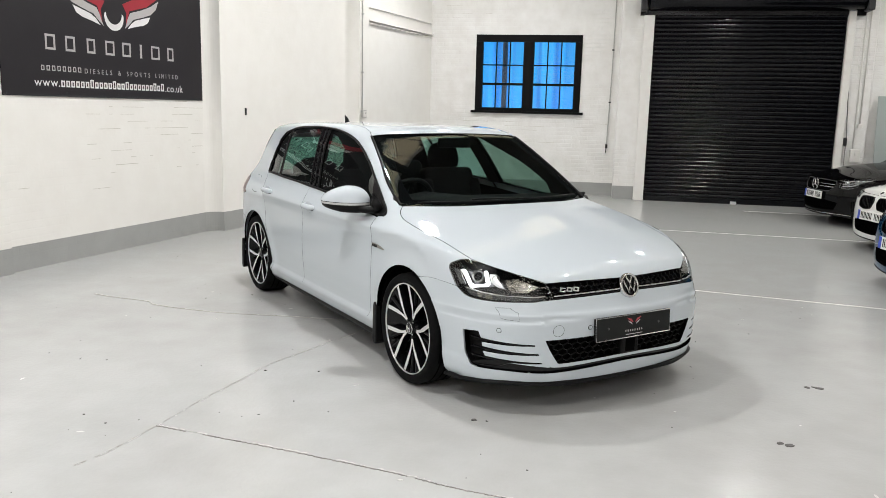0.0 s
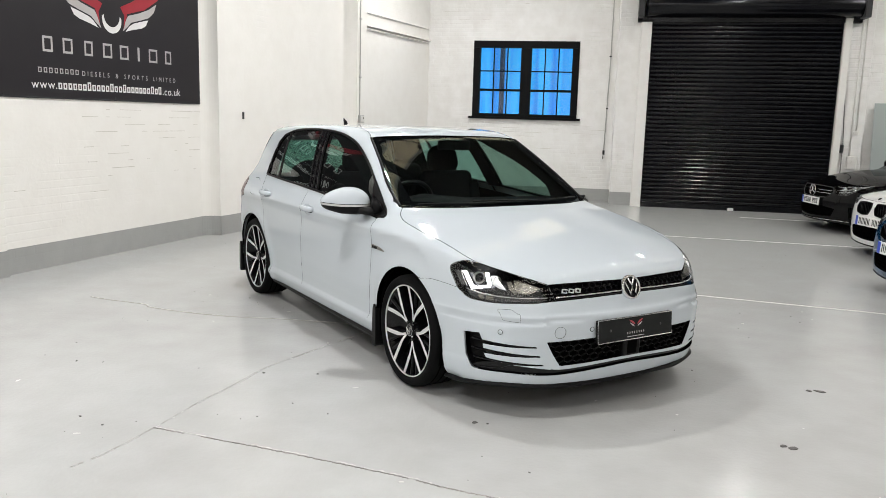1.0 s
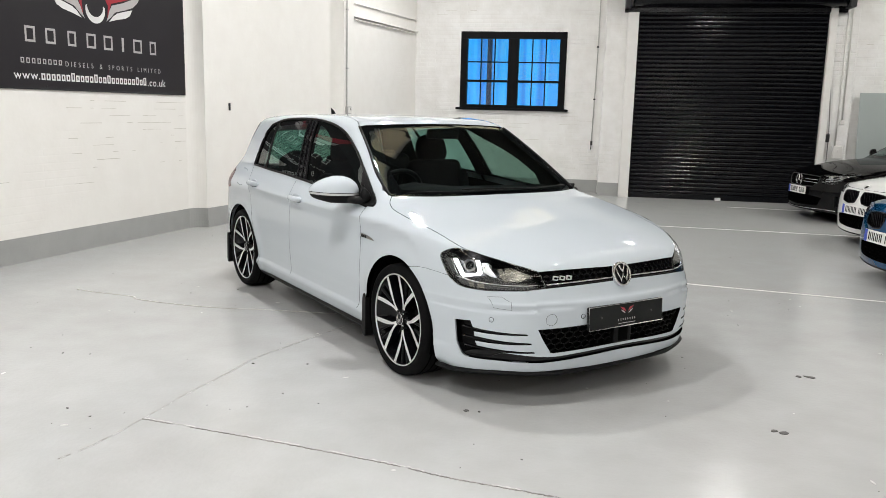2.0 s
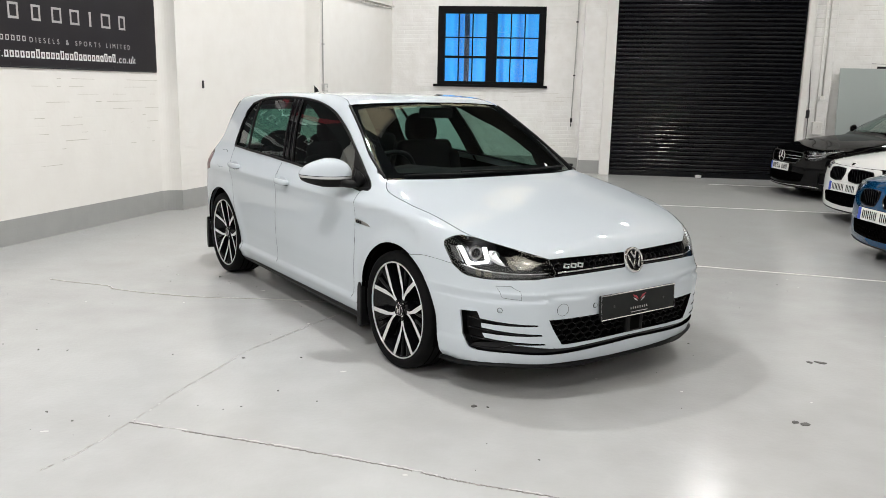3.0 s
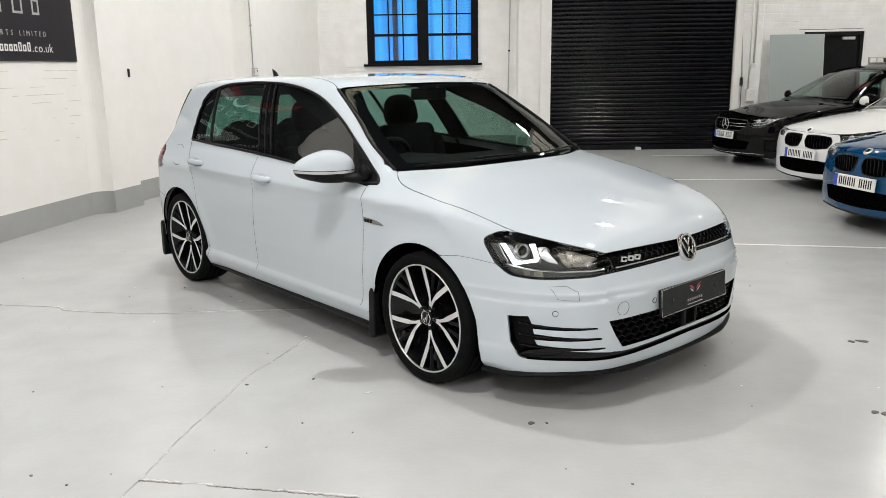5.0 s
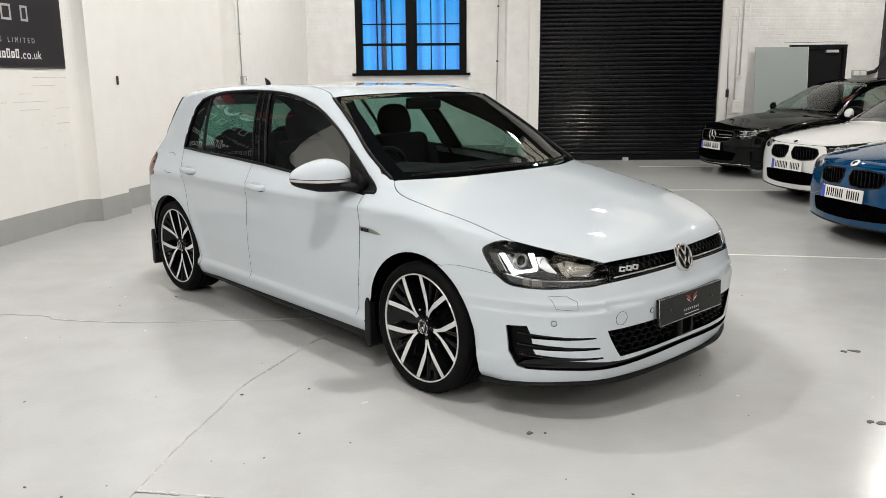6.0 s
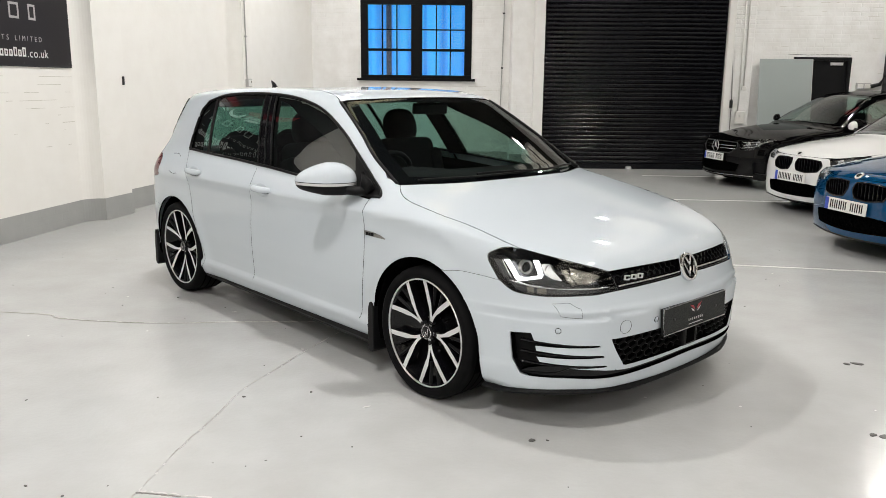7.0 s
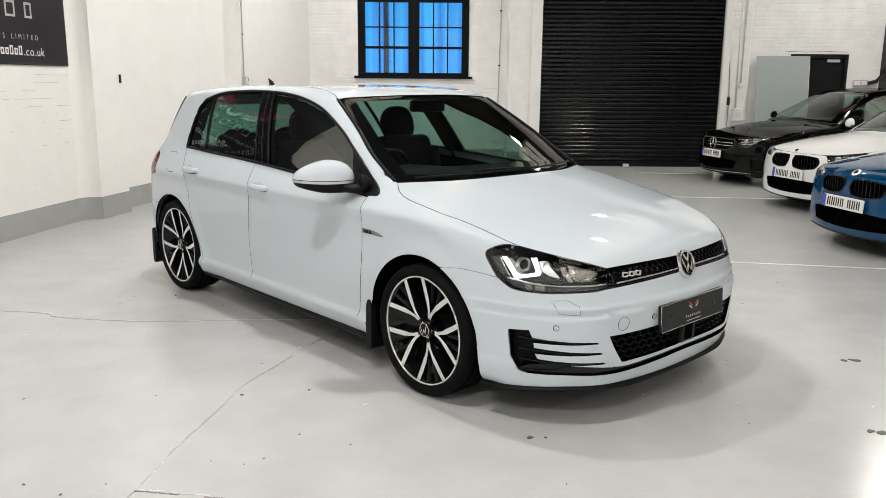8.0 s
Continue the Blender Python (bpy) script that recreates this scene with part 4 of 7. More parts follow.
# bonnet, windscreen, roof
full = lambda half: half + [(-x, y, z) for x, y, z in reversed(half)][1:]
rev = lambda c: list(reversed(c))
bonnet_loop = outline([rev(mx(BON_REAR, -1))[:-1] + BON_REAR, BON_SIDE, LAMP_TOP, GRILLE_TOP + rev(mx(GRILLE_TOP, -1))[1:], rev(mx(LAMP_TOP, -1)), rev(mx(BON_SIDE, -1))])
shell("bonnet", [patch(H, bonnet_loop, (0, -0.35, 1), gap=GAP, step=0.03, rim=0.02)], PAINT, car)
ws_loop = outline([rev(mx(WS_LOW, -1))[:-1] + WS_LOW, WS_SIDE, WS_TOP + rev(mx(WS_TOP, -1))[1:], rev(mx(WS_SIDE, -1))])
windscreen = shell("windscreen", [patch(H, ws_loop, (0, -0.6, 1), sink=0.004, rim=0.004, step=0.018)], M["screen"], car, "green-tinted laminated windscreen")
windscreen.visible_shadow = False
# dark printed border of the windscreen, just inside it
c_in = np.array([0, 0.6, 1.19])
inner_ws = ws_loop + (c_in - ws_loop) * np.array([0.13, 0.11, 0.11])
shell("windscreen_border", [patch(H, ws_loop, (0, -0.6, 1), holes=[inner_ws], sink=0.010, rim=0, step=0.02)], M["black_gloss"], windscreen)
shell("cowl", [patch(H, outline([rev(mx(WS_LOW, -1))[:-1] + WS_LOW, [(0.722, 0.378, 0.975), (0.716, 0.362, 0.968)], rev(BON_REAR)[:-1] + mx(BON_REAR, -1), [(-0.716, 0.362, 0.968), (-0.722, 0.378, 0.975)]]), (0, -0.4, 1), sink=0.012, rim=0.02)], M["black"], car)
for s in (-1, 1):
    part("windscreen_seal", tube([tuple(p) for p in on_form(H, WS_SIDE, 0.0, s, 10)], 0.009, 8), M["black"], windscreen, smooth=True)
DITCH = [(0.588, 1.04, 1.353), (0.56, 1.16, 1.39), (0.54, 1.5, 1.425), (0.535, 2.2, 1.42), (0.54, 2.78, 1.385), (0.55, 2.99, 1.345)]
ROOF_END = [(0.55, 2.99, 1.345), (0.3, 3.04, 1.365), (0, 3.06, 1.37)]
shell("roof", [patch(H, outline([mx(WS_TOP, -1) + rev(WS_TOP)[1:], DITCH, ROOF_END + rev(mx(ROOF_END, -1))[1:], rev(mx(DITCH, -1))]), (0, 0, 1), gap=0.0015, step=0.04)], PAINT, car)


def mirror_shape(k):
    """A door mirror housing: a dome above, squarer and flatter below."""
    bm = bmesh.new()
    bmesh.ops.create_uvsphere(bm, u_segments=48, v_segments=30, radius=1.0)
    for v in bm.verts:
        x, y, z = v.co
        full = max(1 - z * z, 1e-4) ** (-0.40 if z < 0 else -0.08)
        x, y = x * full, y * full
        taper = 1.0 - 0.28 * max(x, 0)
        v.co = (0.158 * x * k, 0.105 * k * (y if y < 0 else y * 0.45) * taper, (0.094 * z if z > 0 else 0.066 * z) * taper * (1 - 0.10 * x) * k)
    return bm


for s in (-1, 1):
    side = (s * 0.75, 0, 0.66)
    flat = (s, 0, 0.05)
    # A pillar, cant rail, C pillar and rear quarter in one pressing
    QUARTER_REAR = [(0.55, 2.99, 1.345), (0.62, 3.04, 1.22), (0.70, 3.12, 1.03), (0.73, 3.16, 0.95)]
    TAIL = [(0.73, 3.16, 0.95), (0.80, 3.00, 0.945), (0.84, 2.93, 0.90), (0.85, 2.92, 0.82), (0.83, 3.03, 0.80), (0.76, 3.19, 0.80)]
    LOWQ = [(0.76, 3.19, 0.80), (0.775, 3.17, 0.70), (0.83, 3.05, 0.62), (0.874, 2.92, 0.59)]
    arch_r = ring_points(2.65, 0.325, 0.355, 48, 196, 18)
    body_loop = outline([[(0.736, 0.44, 1.002), (0.722, 0.47, 1.03)], [(0.722, 0.47, 1.03), (0.703, 0.584, 1.096), (0.655, 0.77, 1.212), (0.588, 1.04, 1.353)], DITCH, QUARTER_REAR, TAIL, LOWQ, arch_r, [(0.868, 2.305, 0.228), (0.868, 2.252, 0.27)], rev(DOOR_REAR), DLO_REAR[::-1], rev(DLO_TOP), [(0.79, 0.503, 1.001), (0.792, 0.459, 0.987), (0.736, 0.44, 1.002)]], s)
    shell("body_side", [patch(H, body_loop, side, gap=0.0015)], PAINT, car)
    wing_loop = outline([BON_SIDE, rev(LAMP_OUT)[:-2][0:1] + rev(LAMP_OUT)[1:5], WING_SEAM, rev(ring_points(0.015, 0.32, ARCH_R, 12, 113, 14)), [(0.868, 0.375, 0.39), (0.862, 0.43, 0.262), (0.86, 0.515, 0.262)], rev(DOOR_FRONT), [(0.86, 0.452, 0.926), (0.83, 0.44, 0.945), (0.792, 0.459, 0.987), (0.736, 0.44, 1.002), (0.722, 0.378, 0.975), (0.716, 0.362, 0.968)]], s)
    shell("front_wing", [patch(H, wing_loop, (s * 0.8, -0.1, 0.6), gap=GAP, rim=0.02, step=0.02)], PAINT, car)
    door_f = outline([DOOR_FRONT, [(0.86, 0.515, 0.262), (0.86, 1.0, 0.262), (0.86, 1.615, 0.268)], rev(DOOR_MID), [(0.83, 1.60, 0.985), (0.826, 1.131, 0.963), (0.86, 0.452, 0.926)]], s)
    fd = shell("front_door", [patch(H, door_f, flat, gap=GAP, step=0.013)], PAINT, car)
    door_r = outline([DOOR_MID, [(0.86, 1.615, 0.268), (0.86, 1.9, 0.268), (0.868, 2.252, 0.27)], rev(DOOR_REAR), [(0.785, 2.60, 1.008), (0.80, 2.175, 0.999), (0.83, 1.60, 0.985)]], s)
    rd = shell("rear_door", [patch(H, door_r, flat, gap=GAP, step=0.013)], PAINT, car)
    sill = outline([((0.862, 0.44, 0.272), (0.86, 1.0, 0.276), (0.86, 1.615, 0.282), (0.868, 2.246, 0.284), (0.868, 2.30, 0.232)), ((0.868, 2.30, 0.232), (0.85, 2.3, 0.188), (0.85, 1.4, 0.184), (0.85, 0.44, 0.184), (0.862, 0.44, 0.272))], s)
    shell("sill_panel", [patch(H, sill, flat, sink=0.0022, step=0.02)], PAINT, car)
    skirt = bmesh.new()
    prof = [(0.74, 0.138), (0.80, 0.140), (0.840, 0.148), (0.848, 0.166), (0.842, 0.187), (0.74, 0.19)]
    a = [skirt.verts.new((s * x, 0.40, z)) for x, z in prof]
    b = [skirt.verts.new((s * (x - 0.012), 2.33, z + 0.012)) for x, z in prof]
    for i in range(len(prof)):
        j = (i + 1) % len(prof)
        skirt.faces.new((a[i], a[j], b[j], b[i]))
    skirt.faces.new(a)
    skirt.faces.new(b[::-1])
    part("side_skirt", skirt, M["black"], car, "black plastic side skirt")

    # side glass, B pillar, trim
    F_REAR = [(0.815, 1.455, 0.99), (0.60, 1.664, 1.372)]
    R_FRONT = [(0.815, 1.605, 0.992), (0.60, 1.80, 1.376)]
    top_f = [p for p in DLO_TOP if 0.70 < p[1] < 1.6]
    glass_f = outline([[(0.826, 0.615, 0.948), (0.735, 0.718, 1.12)], top_f, [(0.61, 1.60, 1.382), (0.60, 1.664, 1.38)], [(0.60, 1.664, 1.38), (0.815, 1.455, 0.985)], [(0.815, 1.455, 0.983), (0.826, 1.131, 0.965), (0.83, 0.615, 0.945)]], s)
    shell("front_window", [patch(H, glass_f, (s, 0, 0.5), sink=0.006, rim=0.004)], M["side_glass"], fd, "tinted front door glass").visible_shadow = False
    top_r = [p for p in DLO_TOP if 1.78 < p[1] < 2.42]
    glass_r = outline([[(0.815, 1.605, 0.988), (0.60, 1.805, 1.388)], [(0.60, 1.805, 1.388)] + [p for p in top_r if p[1] > 1.85] + [(0.605, 2.43, 1.355)], [(0.605, 2.43, 1.355), (0.80, 2.285, 1.004)], [(0.80, 2.285, 1.004), (0.80, 2.175, 1.001), (0.815, 1.605, 0.988)]], s)
    shell("rear_window", [patch(H, glass_r, (s, 0, 0.5), sink=0.006, rim=0.004)], M["privacy"], rd, "dark privacy glass").visible_shadow = False
    glass_q = outline([[(0.80, 2.312, 1.006), (0.61, 2.462, 1.35)], [(0.61, 2.462, 1.35), (0.61, 2.552, 1.329)], DLO_REAR, [(0.775, 2.594, 1.011), (0.80, 2.312, 1.006)]], s)
    shell("quarter_window", [patch(H, glass_q, (s, 0, 0.5), sink=0.006, rim=0.004)], M["privacy"], rd, "dark privacy glass").visible_shadow = False
    pillar = outline([F_REAR, [(0.60, 1.664, 1.38), (0.60, 1.80, 1.384)], rev(R_FRONT), [(0.815, 1.605, 0.986), (0.815, 1.455, 0.984)]], s)
    shell("door_pillar", [patch(H, pillar, (s, 0, 0.5), sink=0.003, rim=0.006)], M["black_gloss"], rd, "gloss black pillar trim")
    for line in (F_REAR, [(0.815, 1.53, 0.992), (0.60, 1.732, 1.376)], R_FRONT):
        part("pillar_seam", tube([tuple(p) for p in on_form(H, line, 0.0005, s, 10)], 0.0045 if line is not F_REAR else 0.007, 6), M["black"], rd, smooth=True)
    bar_q = outline([[(0.80, 2.283, 1.003), (0.605, 2.428, 1.356)], [(0.605, 2.428, 1.356), (0.61, 2.464, 1.35)], [(0.61, 2.464, 1.35), (0.80, 2.314, 1.005)], [(0.80, 2.314, 1.005), (0.80, 2.283, 1.003)]], s)
    shell("window_divider", [patch(H, bar_q, (s, 0, 0.5), sink=0.002, rim=0.008)], M["black"], rd)
    sail = outline([[(0.84, 0.451, 0.926), (0.832, 0.388, 0.93), (0.81, 0.43, 0.965), (0.79, 0.503, 1.001)], [(0.79, 0.503, 1.001), (0.735, 0.714, 1.125)], [(0.735, 0.714, 1.125), (0.828, 0.618, 0.946)], [(0.828, 0.618, 0.946), (0.838, 0.52, 0.932), (0.84, 0.451, 0.926)]], s)
    shell("sail_panel", [patch(H, sail, (s, 0, 0.5), sink=-0.004, rim=0.012)], M["black"], fd, "black mirror mounting triangle")
    frame_line = np.concatenate([on_form(H, DLO_LOW + [], 0.001, s), on_form(H, DLO_TIP[1:], 0.001, s), on_form(H, DLO_TOP, 0.001, s), on_form(H, DLO_REAR[1:-1], 0.001, s)])
    part("window_trim", tube([tuple(p) for p in frame_line], 0.0085, 8, closed=True), M["black"], car, "black rubber window surround", smooth=True)

    # door handles: a scooped cup and a bar across it; dark lines stand for shade
    for door, (y, z) in ((fd, (1.43, 0.856)), (rd, (2.335, 0.888))):
        c = H.snap([(s * 0.885, y, z)])[0]
        h = bmesh.new()
        bmesh.ops.create_uvsphere(h, u_segments=20, v_segments=12, radius=1.0)
        bmesh.ops.transform(h, matrix=Matrix.Translation(c + np.array([s * 0.001, 0, -0.004])) @ Matrix.Diagonal((0.005, 0.075, 0.040, 1)), verts=h.verts)
        part("handle_cup", h, M["white"], door, smooth=True)
        ringp = H.snap([(s * 0.885, y + 0.005 + 0.072 * math.cos(a * math.pi / 16), z - 0.005 + 0.029 * math.sin(a * math.pi / 16)) for a in range(32)])
        part("handle_shade_ring", tube([tuple(p) for p in ringp], 0.0013, 5, closed=True), M["gap"], door)
        line = [tuple(c + np.array([s * o, dy, dz])) for o, dy, dz in ((0.000, -0.085, 0.002), (0.020, -0.072, 0.002), (0.031, -0.03, 0.003), (0.032, 0.03, 0.004), (0.024, 0.066, 0.005), (0.000, 0.080, 0.005))]
        part("door_handle", tube([tuple(p) for p in spline(line, 5)], [0.012 + 0.009 * math.sin(math.pi * min(1, max(0, i / 25))) ** 0.6 for i in range(26)], 14, flat=1.0), M["white"], door, smooth=True)
        shade_line = [tuple(c + np.array([s * o, dy, dz])) for o, dy, dz in ((0.004, -0.074, -0.016), (0.013, -0.05, -0.018), (0.015, 0.0, -0.017), (0.013, 0.045, -0.015), (0.004, 0.078, -0.008))]
        part("handle_shade", tube([tuple(p) for p in spline(shade_line, 5)], 0.0042, 8), M["gap"], door, "dark line under the handle in place of its shadow", smooth=True)
        part("handle_shade_end", tube([tuple(c + np.array([s * 0.004, 0.079, -0.010])), tuple(c + np.array([s * 0.006, 0.083, 0.016]))], 0.0035, 8), M["gap"], door, smooth=True)

    # door mirror: cap over a dark lower shell, an indicator strip, a stalk and the glass behind
    bm = mirror_shape(1.0)
    place = Matrix.Translation((s * 0.952, 0.672 if s < 0 else 0.92, 0.985 if s < 0 else 0.95)) @ (Matrix.Rotation(radians(40), 4, "Z") if s > 0 else Matrix.Rotation(radians(140), 4, "Z") @ Matrix.Diagonal((1, -1, 1, 1)))
    low = bm.copy()
    bmesh.ops.bisect_plane(bm, geom=bm.verts[:] + bm.edges[:] + bm.faces[:], plane_co=(0, 0, -0.002), plane_no=(0.0, 0, -1), clear_outer=True)
    bmesh.ops.bisect_plane(low, geom=low.verts[:] + low.edges[:] + low.faces[:], plane_co=(0, 0, -0.023), plane_no=(0.0, 0, 1), clear_outer=True)
    strip = mirror_shape(0.997)
    bmesh.ops.bisect_plane(strip, geom=strip.verts[:] + strip.edges[:] + strip.faces[:], plane_co=(0, 0, -0.0055), plane_no=(0.0, 0, 1), clear_outer=True)
    bmesh.ops.bisect_plane(strip, geom=strip.verts[:] + strip.edges[:] + strip.faces[:], plane_co=(0, 0, -0.0185), plane_no=(0.0, 0, -1), clear_outer=True)
    inner = mirror_shape(0.985)
    for b in (bm, low, strip, inner):
        bmesh.ops.transform(b, matrix=place, verts=b.verts)
    mirror = part("door_mirror", bm, PAINT, car, "white mirror cap over a black lower shell", smooth=True)
    part("lower_shell", low, M["black"], mirror, smooth=True)
    part("inner_shell", inner, M["black"], mirror, smooth=True)
    part("indicator_strip", strip, M["lens_grey"], mirror, "clear indicator strip", smooth=True)
    part("mirror_stalk", tube([tuple(p) for p in spline([(s * 0.80, 0.50, 0.945), (s * 0.86, 0.52, 0.940), (s * 0.90, 0.57, 0.945), (s * 0.93, 0.62 if s < 0 else 0.72, 0.95)], 4)], 0.030, 14, flat=0.8), M["black"], mirror, smooth=True)
    part("mirror_joint", tube([(s * 0.815, 0.49, 0.94), (s * 0.83, 0.50, 0.985), (s * 0.825, 0.53, 1.03 if s < 0 else 0.985)], [0.034, 0.03 if s < 0 else 0.02, 0.012], 14), M["black"], mirror, smooth=True)

    # headlamp
    lamp_loop = outline([LAMP_TOP, LAMP_IN, LAMP_LOW, LAMP_OUT], s)
    way = (s * 0.55, -0.8, 0.25)
    head = shell("headlamp", [patch(H, lamp_loop, way, sink=0.055, rim=-0.05, step=0.03)], M["lamp_bowl"], car, "dark xenon headlamp with a lit white U-shaped running light")
    shell("lens", [patch(H, lamp_loop, way, gap=0.001, sink=0.001, rim=0.004, step=0.03)], M["lens"], head).visible_shadow = False
    edge_in = lamp_loop + (lamp_loop.mean(0) - lamp_loop) * np.array([0.05, 0.05, 0.10])
    shell("lamp_seal", [patch(H, lamp_loop, way, holes=[edge_in], sink=0.004, rim=0, step=0.03)], M["black_gloss"], head)
    U_SHAPE = ((0.802, -0.428, 0.743), (0.789, -0.454, 0.747), (0.783, -0.504, 0.680), (0.771, -0.529, 0.676), (0.742, -0.577, 0.689), (0.734, -0.542, 0.753), (0.714, -0.561, 0.756), (0.727, -0.598, 0.691), (0.735, -0.592, 0.674), (0.785, -0.507, 0.653), (0.791, -0.493, 0.660), (0.802, -0.428, 0.743))
    shell("running_light", [patch(H, outline([U_SHAPE], s), way, gap=0.0025, sink=0.014, rim=0.012, step=0.02)], M["led"], head, "lit white U-shaped light guide")
    wedge = outline([((0.819, -0.382, 0.742), (0.804, -0.419, 0.742), (0.797, -0.470, 0.672), (0.810, -0.442, 0.664), (0.819, -0.382, 0.742))], s)
    shell("side_light", [patch(H, wedge, way, gap=0.002, sink=0.012, rim=0.02, step=0.02)], M["lamp_grey"], head, "grey side reflector")
    part("wedge_edge", tube([tuple(q) for q in on_form(H, [(0.800, -0.422, 0.742), (0.797, -0.446, 0.705), (0.793, -0.474, 0.666)], -0.011, s, 4)], 0.0022, 6), M["chrome"], head, smooth=True)
    strip_low = outline([[(0.797, -0.470, 0.645), (0.784, -0.512, 0.644), (0.715, -0.630, 0.640), (0.599, -0.736, 0.635), (0.50, -0.785, 0.628)], LAMP_LOW_IN, [(0.79, -0.485, 0.624), (0.797, -0.470, 0.645)]], s)
    shell("lower_strip", [patch(H, strip_low, way, gap=0.002, sink=0.02, rim=0.02, step=0.02)], M["lamp_grey"], head)
    for loop, mt in ((((0.718, -0.576, 0.740), (0.690, -0.600, 0.744), (0.697, -0.620, 0.718), (0.681, -0.663, 0.671), (0.707, -0.630, 0.677), (0.725, -0.600, 0.695)), "alloy"),
                     (((0.668, -0.648, 0.717), (0.645, -0.662, 0.720), (0.648, -0.683, 0.689), (0.638, -0.706, 0.657), (0.652, -0.697, 0.650), (0.668, -0.672, 0.678)), "lamp_tan"),
                     (((0.630, -0.662, 0.729), (0.521, -0.750, 0.688), (0.584, -0.740, 0.657), (0.631, -0.711, 0.657), (0.647, -0.684, 0.689)), "lamp_tan"),
                     (((0.773, -0.539, 0.636), (0.758, -0.567, 0.637), (0.760, -0.571, 0.612), (0.773, -0.547, 0.612)), "lamp_tan"),
                     (((0.751, -0.581, 0.633), (0.729, -0.616, 0.633), (0.729, -0.620, 0.610), (0.754, -0.583, 0.610)), "lamp_tan")):
        shell("reflector_facet", [patch(H, outline([loop + loop[:1]], s), way, sink=0.019, rim=0.012, step=0.012)], M[mt], head)
    for p, r, nm in (((0.765, -0.522, 0.720), 0.026, "projector"), ((0.705, -0.606, 0.725), 0.018, "main_beam"), ((0.607, -0.705, 0.698), 0.016, "indicator_bowl")):
        q = H.snap([(s * p[0], p[1], p[2])])
        n = H.normal(q)[0]
        c = Vector(q[0] - n * 0.036)
        rot = (Vector((s * 0.25, -1, 0.0)).normalized()).to_track_quat("X", "Z").to_matrix().to_4x4()
        part(nm, lathe([(r * 1.12, 0.012), (r * 1.18, 0.008), (r * 1.1, 0.0), (r * 0.95, 0.006), (r * 0.9, -0.01), (r * 1.1, -0.02)], 28, m=Matrix.Translation(c) @ rot), M["disc"], head, "metal-ringed lamp unit", smooth=True)
        part("lamp_glass", lathe([(0.001, 0.016), (r * 0.45, 0.013), (r * 0.75, 0.006), (r * 0.92, -0.004), (0.001, -0.006)], 24, m=Matrix.Translation(c) @ rot), M["black_gloss"] if nm == "projector" else M["chrome"], head, smooth=True)
    shelf = on_form(H, [(0.798, -0.46, 0.655), (0.76, -0.565, 0.640), (0.68, -0.67, 0.636), (0.575, -0.755, 0.636), (0.50, -0.78, 0.638)], -0.016, s, 5)
    part("chrome_shelf", tube([tuple(p) for p in shelf], 0.0045, 8), M["chrome"], head, smooth=True)

    # bumper corner openings: dark intake with three slim slots reaching inward
    COMB = ((0.786, -0.535, 0.257), (0.80, -0.50, 0.32), (0.803, -0.488, 0.436), (0.757, -0.57, 0.444), (0.752, -0.585, 0.410), (0.560, -0.772, 0.396), (0.558, -0.772, 0.388), (0.748, -0.588, 0.388), (0.745, -0.592, 0.366), (0.540, -0.779, 0.348), (0.538, -0.779, 0.339), (0.742, -0.592, 0.340), (0.735, -0.604, 0.318), (0.522, -0.784, 0.302), (0.520, -0.784, 0.294), (0.66, -0.71, 0.2965))
    VENT_LOW = ((0.66, -0.71, 0.2965), (0.70, -0.66, 0.27), (0.75, -0.59, 0.262), (0.786, -0.535, 0.257))
    comb_loop = outline([COMB, VENT_LOW], s)
    cw = (s * 0.7, -0.72, 0)
    vent = shell("bumper_vent", [patch(H, comb_loop, cw, sink=0.05, rim=-0.045, step=0.03)], M["black"], car, "black side intake with three slim slots")
    for a, b in (((0.780, -0.535, 0.410), (0.560, -0.772, 0.391)), ((0.778, -0.535, 0.360), (0.540, -0.779, 0.343)), ((0.776, -0.54, 0.313), (0.524, -0.784, 0.297))):
        ln = on_form(H, [a, tuple((np.array(a) + np.array(b)) / 2), b], -0.006, s, 6)
        part("vent_blade", tube([tuple(p) for p in ln], [0.013 - 0.008 * i / (len(ln) - 1) for i in range(len(ln))], 8, flat=0.45), M["black_gloss"], vent, smooth=True)

    # washer cover, parking sensors, tow cover: fine outlined covers in the bumper
    wc = outline([((0.711, -0.638, 0.572), (0.662, -0.693, 0.576), (0.630, -0.724, 0.545), (0.626, -0.728, 0.520), (0.690, -0.667, 0.528), (0.711, -0.638, 0.572))], s)
    wl = H.snap(wc)
    wl = wl + H.normal(wl) * 0.0008
    part("washer_cover_seam", tube([tuple(p) for p in wl], 0.0008, 5, closed=True), M["gap"], car)
    for x, y, z in ((0.696, -0.662, 0.463), (0.275, -0.852, 0.473)):
        q = H.snap([(s * x, y, z)])
        rot = Vector(H.normal(q)[0]).to_track_quat("X", "Z").to_matrix().to_4x4()
        sen = part("parking_sensor", lathe([(0.001, 0.002), (0.0105, 0.002), (0.0115, 0.0), (0.0115, -0.004)], 20, m=Matrix.Translation(q[0]) @ rot), PAINT, car, smooth=True)
        part("sensor_ring", lathe([(0.0112, 0.0022), (0.0132, 0.0015), (0.0132, -0.003), (0.0112, -0.003)], 20, m=Matrix.Translation(q[0]) @ rot, closed=True), M["gap"], sen)

